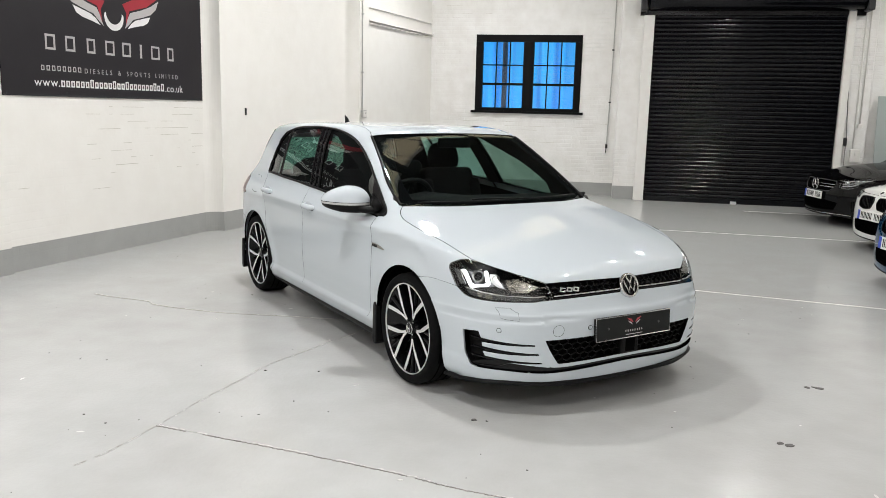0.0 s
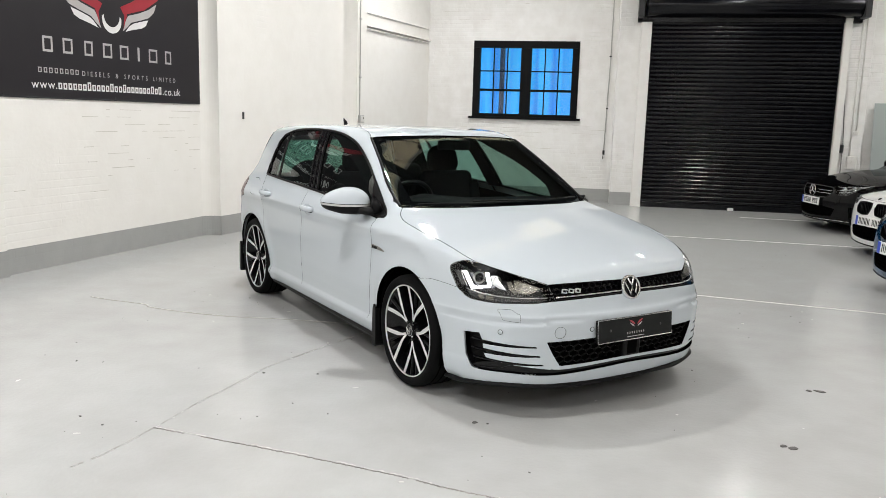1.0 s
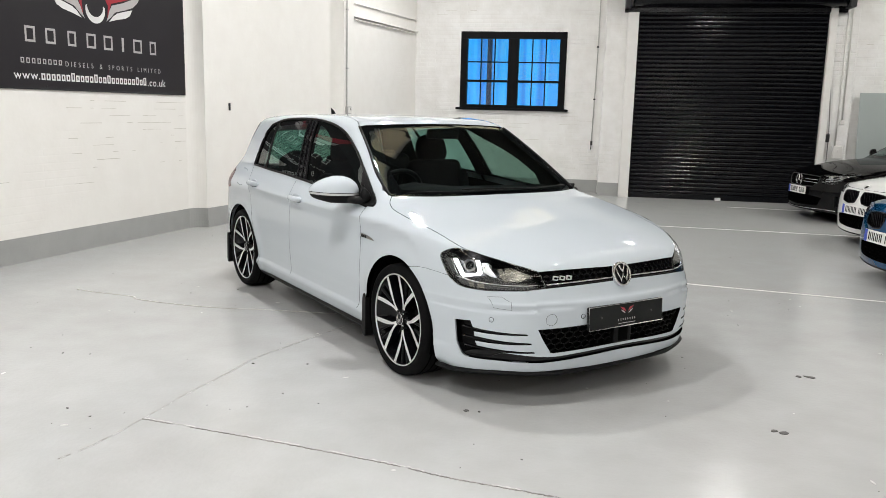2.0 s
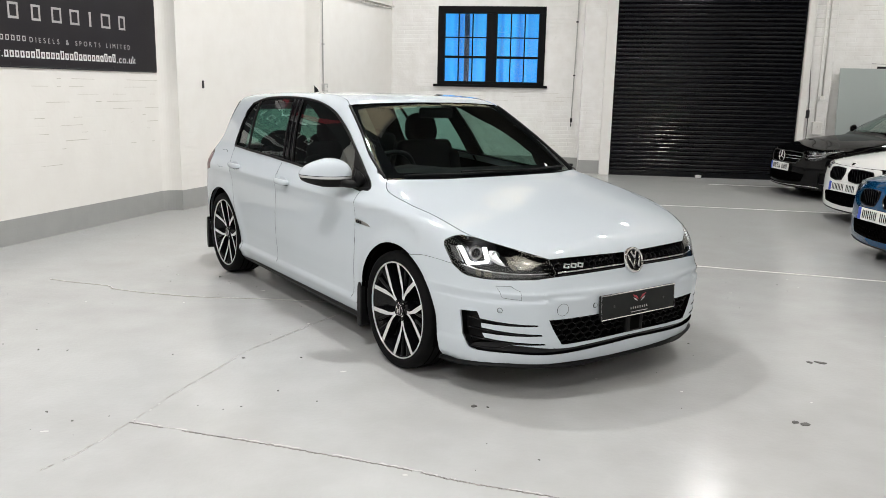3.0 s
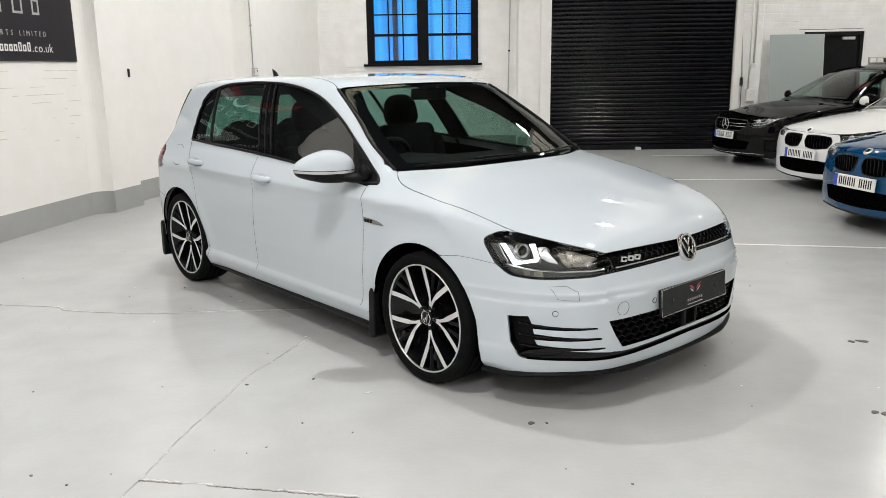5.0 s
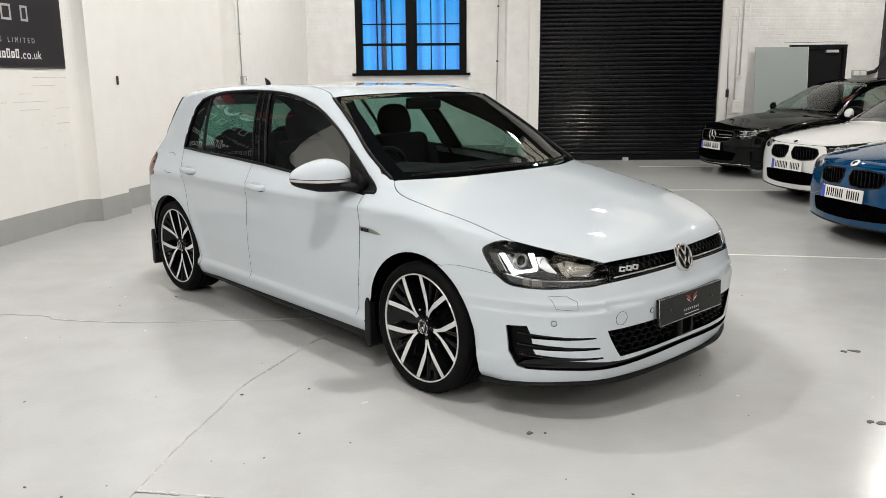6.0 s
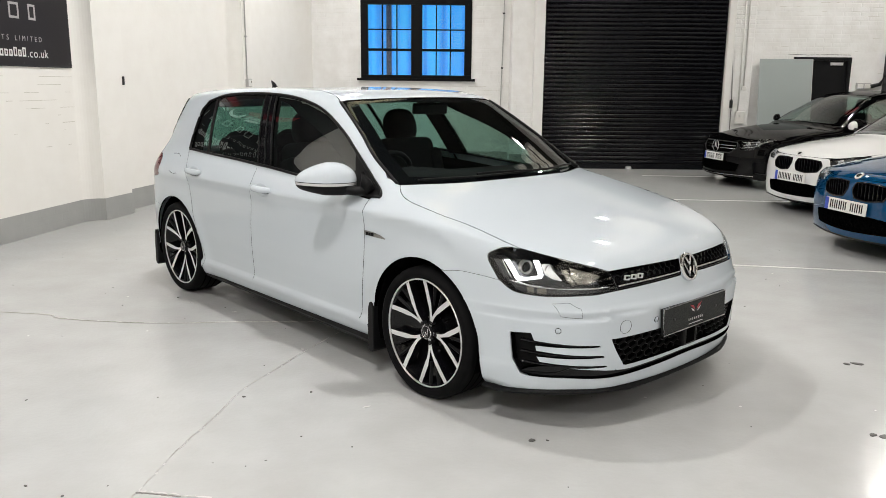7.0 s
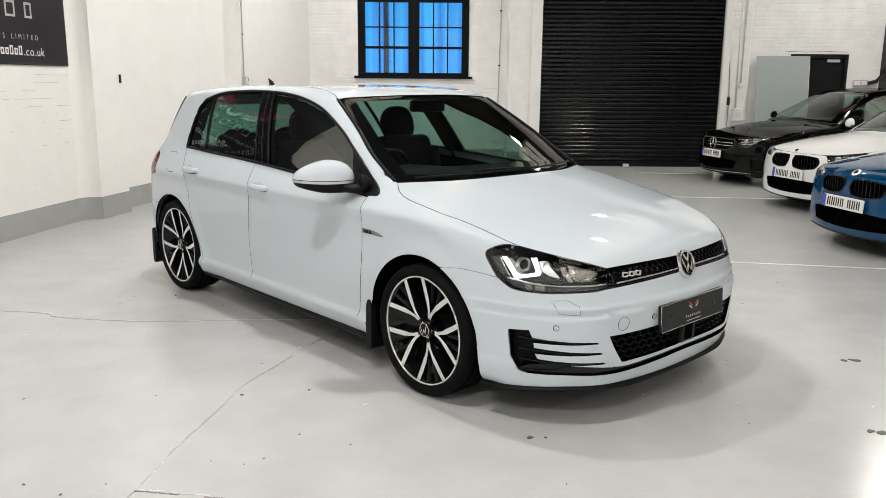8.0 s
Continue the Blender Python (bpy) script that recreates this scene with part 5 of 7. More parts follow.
    # wheels, liners, mud flaps
    for k, (wy, c) in enumerate(((0.0, 0.015), (2.63, 2.65))):
        m = pose(s * 0.872, wy, 0.32) @ (Matrix() if s > 0 else Matrix.Rotation(math.pi, 4, "Z")) @ Matrix.Rotation(radians(33 if k == 0 else 25), 4, "X")
        wheel(car, m, 0.32, 0.262, 0.225, 5, M["alloy"], M["black_gloss"], M["black"])
        liner = bmesh.new()
        ang = [radians(a) for a in range(-20, 201, 10)]
        o = [liner.verts.new((s * 0.855, c + 0.358 * math.cos(a), 0.325 + 0.358 * math.sin(a))) for a in ang]
        i2 = [liner.verts.new((s * 0.56, c + 0.358 * math.cos(a), 0.325 + 0.358 * math.sin(a))) for a in ang]
        for i in range(len(ang) - 1):
            liner.faces.new((o[i], o[i + 1], i2[i + 1], i2[i]))
        cen = liner.faces.new(i2)
        part("wheel_arch_liner", liner, M["gap"], car)
        fy = c + 0.36
        part("mud_flap", prism([(-0.002, 0.14), (0.012, 0.125), (0.036, 0.125), (0.050, 0.145), (0.048, 0.30), (0.045, 0.36), (0.034, 0.388), (0.014, 0.388), (0.0, 0.36)], 0.15, m=Matrix.Translation((s * 0.880, fy + 0.005, 0.0)) @ Matrix.Rotation(radians(90), 4, "Z") @ (Matrix() if s > 0 else Matrix.Diagonal((1, -1, 1, 1))), bevel=0.006), M["black"], car, "black rubber mud flap")

    # wing badge: silver blade with a dark inset
    bl = on_form(H, [(0.886, 0.44, 0.742), (0.886, 0.38, 0.741), (0.886, 0.315, 0.736), (0.886, 0.28, 0.731)], 0.002, s, 4)
    badge = part("wing_badge", tube([tuple(p) for p in bl], [0.0032, 0.0032, 0.0032, 0.0032, 0.0031, 0.0030, 0.0028, 0.0026, 0.0022, 0.0018, 0.0014, 0.0010, 0.0006], 8, flat=3.6), M["disc"], car, "slim silver wing badge", smooth=True)
    for y in (0.420, 0.398, 0.376):
        q = H.snap([(s * 0.886, y, 0.74)])[0]
        part("badge_mark", box((-0.001, -0.0085, -0.008), (0.001, 0.0085, 0.008), 0.0, m=Matrix.Translation(q + np.array([s * 0.0055, 0, 0]))), M["black"], badge)
    # tail lamp
    tl = outline([TAIL, [(0.76, 3.19, 0.80), (0.62, 3.27, 0.80)], [(0.62, 3.27, 0.80), (0.60, 3.24, 0.95), (0.73, 3.16, 0.95)]], s)
    shell("tail_lamp", [patch(H, tl, (s * 0.75, 0.66, 0), gap=0.002, step=0.03)], M["red_lens"], car, "dark red wraparound tail lamp")
    # black fin beside the rear screen
    part("spoiler_fin", tube([tuple(p) for p in on_form(H, [(0.555, 3.00, 1.335), (0.62, 3.05, 1.22), (0.70, 3.13, 1.03)], 0.004, s, 5)], [0.011 - 0.0008 * k for k in range(11)], 8), M["black_gloss"], car, smooth=True)

# fuel flap on the right flank
for line in ([(0.81, 2.81, 0.975), (0.82, 2.73, 0.985), (0.83, 2.665, 0.965)], [(0.886, 2.72, 0.855), (0.887, 2.66, 0.842), (0.886, 2.60, 0.848)]):
    part("fuel_flap_seam", tube([tuple(p) for p in on_form(H, line, 0.0003, -1, 5)], 0.0014, 5), M["gap"], car)
q = H.snap([(-0.451, -0.813, 0.468)])
rot = Vector(H.normal(q)[0]).to_track_quat("X", "Z").to_matrix().to_4x4()
part("tow_cover_seam", lathe([(0.0294, 0.0006), (0.0309, 0.0006), (0.0309, -0.002), (0.0294, -0.002)], 32, m=Matrix.Translation(q[0]) @ rot, closed=True), M["gap"], car)

# front bumper in three charts that meet without a seam
LOWER_GRILLE = [(0.514, -0.791, 0.420), (0.239, -0.857, 0.427), (0, -0.868, 0.430)]
LG_LOOP = outline([LOWER_GRILLE + rev(mx(LOWER_GRILLE, -1))[1:], [(-0.514, -0.791, 0.42), (-0.483, -0.80, 0.356), (-0.44, -0.81, 0.290)], [(-0.44, -0.81, 0.290), (-0.3, -0.845, 0.294), (0, -0.868, 0.303), (0.3, -0.845, 0.294), (0.44, -0.81, 0.290)], [(0.44, -0.81, 0.290), (0.483, -0.80, 0.356), (0.514, -0.791, 0.42)]])
SEAM = [(0.54, -0.762, 0.6106), (0.538, -0.79, 0.55), (0.537, -0.80, 0.50), (0.535, -0.80, 0.43), (0.53, -0.80, 0.39), (0.512, -0.80, 0.345), (0.492, -0.80, 0.305), (0.48, -0.80, 0.2755)]
patches = []
for s in (-1, 1):
    low = [p for p in LAMP_LOW if p[0] > 0.55]
    corner = outline([WING_SEAM, ring_points(0.015, 0.32, ARCH_R, 114, 176, 10), [(0.85, -0.350, 0.29), (0.838, -0.356, 0.238)], rev(LIP_END), COMB, [(0.66, -0.71, 0.2965), (0.60, -0.755, 0.289), (0.50, -0.79, 0.277), SEAM[-1]], rev(SEAM), [SEAM[0]] + low, [(0.803, -0.45, 0.633), (0.806, -0.424, 0.650)]], s)
    patches.append(patch(H, corner, (s * 0.7, -0.72, 0), step=0.010, rim=0.012, gap=-0.0002))
mid_low = [SEAM[-1]] + [p for p in BAND_TOP if p[0] < 0.45]
centre = outline([[SEAM[0], (0.462, -0.794, 0.618)], GRILLE_LOW + rev(mx(GRILLE_LOW, -1))[1:], mx([(0.462, -0.794, 0.618), SEAM[0]], -1), mx(SEAM, -1), mx(mid_low, -1) + rev(mid_low)[1:], rev(SEAM)])
patches.append(patch(H, centre, (0, -1, 0), holes=[LG_LOOP], step=0.016, rim=0.012, gap=-0.0002))
shell("front_bumper", patches, PAINT, car, "white bumper with slotted side intakes")
lipc = rev(BAND_LOW)
band_loop = outline([mx(BAND_TOP, -1) + rev(BAND_TOP)[1:], [(0.786, -0.535, 0.262), (0.786, -0.535, 0.257)], BAND_LOW + rev(mx(BAND_LOW, -1))[1:], [(-0.786, -0.535, 0.257), (-0.786, -0.535, 0.262)]])
shell("bumper_band", [patch(H, band_loop, (0, -1, 0), sink=0.012, rim=0.03, step=0.03)], M["black_gloss"], car)
lip_loop = outline([mx(BAND_LOW, -1) + rev(BAND_LOW)[1:], LIP_END, [(0.838, -0.356, 0.238), (0.815, -0.356, 0.169)], LIP_LOW + rev(mx(LIP_LOW, -1))[1:], [(-0.815, -0.356, 0.169), (-0.838, -0.356, 0.238)], rev(mx(LIP_END, -1))])
shell("bumper_lip", [patch(H, lip_loop, (0, -1, 0), sink=0.0, rim=0.025, step=0.03)], PAINT, car)
SPLIT_LINE = [(0.812, -0.35, 0.158), (0.795, -0.445, 0.160), (0.758, -0.553, 0.171), (0.643, -0.703, 0.184), (0.45, -0.793, 0.175), (0.3, -0.821, 0.173), (0, -0.837, 0.177)]
split_line = spline(mx(SPLIT_LINE, -1) + rev(SPLIT_LINE)[1:], 8)
part("front_splitter", tube([tuple(p) for p in split_line], 0.026, 10, flat=0.45), M["black"], car, "black lower splitter", smooth=True)


# grilles with hexagonal mesh
def hex_mesh(form, loop, cell, sink, bar, stretch=1.0):
    """A honeycomb of bars inside an outline seen from the front."""
    p2 = loop[:, [0, 2]]
    lo, hi = p2.min(0), p2.max(0)
    segs = {}
    w, h = cell * stretch, cell
    row, z = 0, lo[1]
    while z < hi[1] + h:
        x = lo[0] + (w * 0.5 if row % 2 else 0)
        while x < hi[0] + w:
            cs = [(x + w / 2 * cx, z + h * cz) for cx, cz in ((0, 0.62), (1, 0.25), (1, -0.25), (0, -0.62), (-1, -0.25), (-1, 0.25))]
            for a, b in zip(cs, cs[1:] + cs[:1]):
                segs[tuple(sorted(((round(a[0], 3), round(a[1], 3)), (round(b[0], 3), round(b[1], 3)))))] = (a, b)
            x += w
        z += h * 0.87
        row += 1
    ends = np.array([(a, b) for a, b in segs.values()])
    ok = inside(p2, ends[:, 0]) & inside(p2, ends[:, 1])
    ends = ends[ok]
    bm = bmesh.new()
    pa = form.meet(np.stack([ends[:, 0, 0], np.full(len(ends), -0.7), ends[:, 0, 1]], 1), (0, -1, 0), 0.5)
    pb = form.meet(np.stack([ends[:, 1, 0], np.full(len(ends), -0.7), ends[:, 1, 1]], 1), (0, -1, 0), 0.5)
    for a, b in zip(pa, pb):
        a, b = Vector(a) + Vector((0, sink, 0)), Vector(b) + Vector((0, sink, 0))
        d = (b - a).normalized()
        n = Vector((0, -1, 0))
        u = d.cross(n).normalized() * bar
        dep = Vector((0, 0.012, 0))
        v = [bm.verts.new(q) for q in (a - u, a + u, b + u, b - u, a - u * 1.6 + dep, a + u * 1.6 + dep, b + u * 1.6 + dep, b - u * 1.6 + dep)]
        for f in ((0, 1, 2, 3), (0, 4, 5, 1), (1, 5, 6, 2), (2, 6, 7, 3), (3, 7, 4, 0)):
            bm.faces.new([v[i] for i in f])
    return bm


lower = shell("lower_grille", [patch(H, LG_LOOP, (0, -1, 0), sink=0.06, rim=-0.055, step=0.04)], M["gap"], car, "black honeycomb lower grille")
part("honeycomb", hex_mesh(H, LG_LOOP, 0.032, 0.014, 0.0014, 1.6), M["black"], lower)
part("radar_box", box((-0.062, -0.884, 0.300), (0.062, -0.80, 0.392), 0.010), M["black"], lower)
part("radar_window", box((-0.034, -0.8865, 0.312), (0.034, -0.85, 0.386), 0.004), M["gap"], lower)
UG_LOOP = outline([GRILLE_TOP + rev(mx(GRILLE_TOP, -1))[1:], rev(((-0.462, -0.794, 0.618), (-0.484, -0.749, 0.693)))[0:1] + [(-0.462, -0.794, 0.618)], mx(GRILLE_LOW, -1) + rev(GRILLE_LOW)[1:], [(0.462, -0.794, 0.618), (0.484, -0.749, 0.693)]])
upper = shell("upper_grille", [patch(H, UG_LOOP, (0, -1, 0.1), sink=0.035, rim=-0.03, step=0.04)], M["black_gloss"], car, "slim black honeycomb upper grille with a chrome strip")
part("honeycomb", hex_mesh(H, UG_LOOP, 0.026, 0.012, 0.002, 1.5), M["black_gloss"], upper)
for off, rad, mt in ((0.020, 0.0045, "chrome"), (0.008, 0.003, "black_gloss")):
    g = [(x, y, z + off) for x, y, z in GRILLE_LOW]
    part("grille_strip", tube([tuple(p) for p in on_form(H, mx(g, -1) + rev(g)[1:], -0.002, 1, 6)], rad, 8), M[mt], upper, smooth=True)
em = Matrix.Translation((0.0, -0.842, 0.662)) @ Matrix.Rotation(radians(-18), 4, "X") @ Matrix.Rotation(radians(-90), 4, "Z")
emblem = part("emblem", lathe([(0.001, 0.010), (0.050, 0.008), (0.056, 0.002), (0.056, -0.03), (0.001, -0.03)], 40, m=em), M["black_gloss"], car, "round chrome-ringed emblem", smooth=True)
part("emblem_ring", lathe([(0.052, 0.010), (0.057, 0.016), (0.064, 0.012), (0.066, 0.0), (0.060, -0.02), (0.052, 0.0)], 48, m=em, closed=True), M["chrome"], emblem, smooth=True)
mk = bmesh.new()
for s in (-1, 1):
    tube([(0.012, s * 0.040, 0.030), (0.013, s * 0.018, -0.040), (0.013, 0.0, 0.002)], 0.0058, 8, bm=mk)
    tube([(0.012, s * 0.020, 0.046), (0.013, 0.0, 0.010)], 0.0055, 8, bm=mk)
bmesh.ops.transform(mk, matrix=em, verts=mk.verts)
part("emblem_mark", mk, M["chrome"], emblem, smooth=True)
gb = bmesh.new()
for i in range(3):
    x = -0.412 + i * 0.038
    q = H.meet(np.array([(x, -0.7, 0.668)]), (0, -1, 0), 0.5)[0]
    r = Matrix.Translation(q + np.array([0, -0.004, 0])) @ Matrix.Rotation(radians(-14), 4, "Z") @ Matrix.Rotation(radians(8), 4, "Y")
    for x0, x1, z0, z1 in ((-0.015, -0.009, -0.011, 0.011), (-0.009, 0.015, 0.006, 0.011), (-0.009, 0.015, -0.011, -0.006), (0.009, 0.015, -0.006, 0.006 if i else -0.001)):
        box((x0, -0.005, z0), (x1, 0.002, z1), 0.001, bm=gb, m=r)
part("grille_badge", gb, M["alloy"], upper, "small chrome model badge")

# show plate on the bumper
pm = pose(0.005, -0.893, 0.457, -4, 0, 0)
plate = part("show_plate", box((-0.268, -0.006, -0.062), (0.268, 0.012, 0.062), 0.006, m=pm), M["plate_black"], car, "black dealer show plate in a chrome-edged holder")
part("plate_edge", tube([(-0.266, -0.006, -0.06), (0.266, -0.006, -0.06), (0.266, -0.006, 0.06), (-0.266, -0.006, 0.06)], 0.0028, 6, closed=True), M["chrome"], plate, m=pm)
lg, lw = bmesh.new(), bmesh.new()
for s in (-1, 1):
    prism([(s * 0.006, 0.006), (s * 0.020, 0.026), (s * 0.050, 0.034), (s * 0.034, 0.020), (s * 0.016, 0.010)], 0.001, bm=lg, m=pm @ pose(0, -0.0075, 0.010))
    prism([(s * 0.010, -0.002), (s * 0.024, 0.012), (s * 0.044, 0.020), (s * 0.030, 0.006)], 0.001, bm=lw, m=pm @ pose(0, -0.0075, 0.008))
part("plate_mark", lg, M["ink_red"], plate)
part("plate_mark", lw, M["ink_grey"], plate)
for i in range(8):
    part("plate_bar", box((-0.062 + i * 0.0165, -0.0075, -0.030), (-0.058 + i * 0.0165, -0.006, -0.019), 0.0, m=pm), M["ink_grey"], plate)
part("plate_bar", box((-0.06, -0.0075, -0.046), (0.06, -0.006, -0.043), 0.0, m=pm), M["ink_grey"], plate)
for x in (-0.18, 0.18):
    part("plate_screw", lathe([(0.001, 0.003), (0.006, 0.002), (0.007, 0.0)], 12, m=pm @ pose(x, -0.0065, 0.0, 0, 0, -90)), M["steel"], plate)

# tail
REAR_W = [(0.55, 2.99, 1.345), (0.62, 3.04, 1.22), (0.70, 3.12, 1.03), (0.73, 3.16, 0.95)]
tg = outline([mx(ROOF_END, -1) + rev(ROOF_END)[1:], REAR_W, [(0.73, 3.16, 0.95), (0.60, 3.24, 0.95), (0.62, 3.27, 0.80), (0.60, 3.30, 0.62)], [(0.60, 3.30, 0.62), (-0.60, 3.30, 0.62)], [(-0.60, 3.30, 0.62), (-0.62, 3.27, 0.80), (-0.60, 3.24, 0.95), (-0.73, 3.16, 0.95)], rev(mx(REAR_W, -1))])
rg = outline([[(-0.50, 3.13, 1.30), (0, 3.18, 1.32), (0.50, 3.13, 1.30)], [(0.50, 3.13, 1.30), (0.60, 3.25, 1.0)], [(0.60, 3.25, 1.0), (0, 3.31, 0.99), (-0.60, 3.25, 1.0)], [(-0.60, 3.25, 1.0), (-0.50, 3.13, 1.30)]])
tail = shell("tailgate", [patch(H, tg, (0, 1, 0.15), holes=[rg], gap=0.002, step=0.05)], PAINT, car)
shell("rear_screen", [patch(H, rg, (0, 1, 0.15), sink=0.005, rim=0.004, step=0.05)], M["privacy"], tail, "dark rear screen").visible_shadow = False
rb = []
rb_side = lambda s: outline([[(0.874, 2.92, 0.59), (0.83, 3.05, 0.62), (0.775, 3.17, 0.70), (0.70, 3.25, 0.62)], [(0.70, 3.31, 0.62), (0.70, 3.27, 0.2)], [(0.70, 3.27, 0.2), (0.80, 3.12, 0.2), (0.85, 2.99, 0.22)], ring_points(2.65, 0.325, 0.355, -10, 48, 8)], s)
for s in (-1, 1):
    rb.append(patch(H, rb_side(s), (s * 0.75, 0.66, 0), step=0.05))
rb.append(patch(H, outline([((-0.70, 3.31, 0.618), (0.70, 3.31, 0.618)), ((0.70, 3.31, 0.618), (0.70, 3.27, 0.2)), ((0.70, 3.27, 0.2), (-0.70, 3.27, 0.2)), ((-0.70, 3.27, 0.2), (-0.70, 3.31, 0.618))]), (0, 1, 0), step=0.06))
shell("rear_bumper", rb, PAINT, car)
sp = bmesh.new()
box((-0.50, 2.94, 1.325), (0.50, 3.13, 1.35), 0.012, bm=sp)
part("roof_spoiler", sp, PAINT, car)
part("roof_aerial", tube([(0, 2.73, 1.40), (0, 2.755, 1.45), (0, 2.79, 1.482)], [0.022, 0.012, 0.003], 10, flat=2.0), M["black"], car, "small black shark-fin aerial", smooth=True)

# floor pan closes the underside
ub = box((-0.54, -0.66, 0.165), (0.54, 3.10, 0.24), 0.02)
box((-0.76, 0.44, 0.135), (0.76, 2.25, 0.235), 0.01, bm=ub)
part("underbody", ub, M["gap"], car)
part("radiator_panel", box((-0.56, -0.68, 0.2), (0.56, -0.64, 0.70), 0.02), M["gap"], car)

# ---- cabin ----
dash = bmesh.new()
prof = [(0.30, 0.955), (0.46, 0.985), (0.70, 0.985), (0.80, 0.965), (0.86, 0.88), (0.82, 0.62), (0.7, 0.5), (0.34, 0.5)]
for xa, xb in ((-0.72, 0.72),):
    a = [dash.verts.new((xa, y, z - 0.01)) for y, z in prof]
    c = [dash.verts.new((-0.37, y, z + (0.035 if 0.45 < y < 0.85 and z > 0.9 else 0))) for y, z in prof]
    d = [dash.verts.new((-0.05, y, z)) for y, z in prof]
    b = [dash.verts.new((xb, y, z - 0.01)) for y, z in prof]
    for p, q in ((a, c), (c, d), (d, b)):
        for i in range(len(prof)):
            j = (i + 1) % len(prof)
            dash.faces.new((p[i], p[j], q[j], q[i]))
    dash.faces.new(a)
    dash.faces.new(b[::-1])
part("dashboard", dash, M["dash"], car, "dark grey soft dashboard", smooth=True)
stw = Matrix.Translation((-0.37, 0.93, 0.915)) @ Matrix.Rotation(radians(-65), 4, "X")
ringp = [stw @ Vector((0.185 * math.cos(a * math.pi / 18), 0.185 * math.sin(a * math.pi / 18), 0)) for a in range(36)]
steer = part("steering_wheel", tube([tuple(p) for p in ringp], 0.016, 10, closed=True), M["black"], car, "black three-spoke steering wheel", smooth=True)
sb = bmesh.new()
box((-0.06, -0.05, -0.03), (0.06, 0.05, 0.03), 0.02, bm=sb, m=stw)
for a in (0, 180, 270):
    box((0.05, -0.016, -0.01), (0.18, 0.016, 0.01), 0.005, bm=sb, m=stw @ Matrix.Rotation(radians(a), 4, "Z"))
part("wheel_spokes", sb, M["black"], steer)


def seat(x, y, wide, lift=0.0):
    base = bmesh.new()
    box((-wide / 2, -0.26, -0.1), (wide / 2, 0.26, 0.06), 0.05, bm=base, m=pose(x, y, 0.50, 6), seg=4)
    st = part("seat", base, M["seat"], car, "black cloth seat", smooth=True)
    back = bmesh.new()
    box((-wide / 2 + 0.02, -0.07, 0), (wide / 2 - 0.02, 0.07, 0.60), 0.06, bm=back, m=pose(x, y + 0.27, 0.52, -16), seg=4)
    for s in (-1, 1):
        box((-0.05, -0.10, 0.08), (0.05, 0.05, 0.5), 0.04, bm=back, m=pose(x + s * (wide / 2 - 0.04), y + 0.27, 0.52, -16), seg=4)
    part("backrest", back, M["seat"], st, smooth=True)
    hr = bmesh.new()
    bmesh.ops.create_uvsphere(hr, u_segments=28, v_segments=18, radius=1.0)
    for v in hr.verts:
        a, b, c = v.co
        k = (abs(a) ** 2.8 + abs(b) ** 2.8 + abs(c) ** 2.8) ** (-1 / 2.8)
        v.co = (0.135 * a * k * (1 - 0.12 * c), 0.06 * b * k, 0.115 * c * k)
    bmesh.ops.transform(hr, matrix=pose(x, y + 0.47, 1.185 + lift, -10), verts=hr.verts)
    part("headrest", hr, M["seat"], st, smooth=True)
    for s in (-1, 1):
        part("headrest_post", tube([(x + s * 0.06, y + 0.44, 1.05 + min(lift, 0)), (x + s * 0.06, y + 0.46, 1.16 + lift)], 0.006, 8), M["chrome"], st)


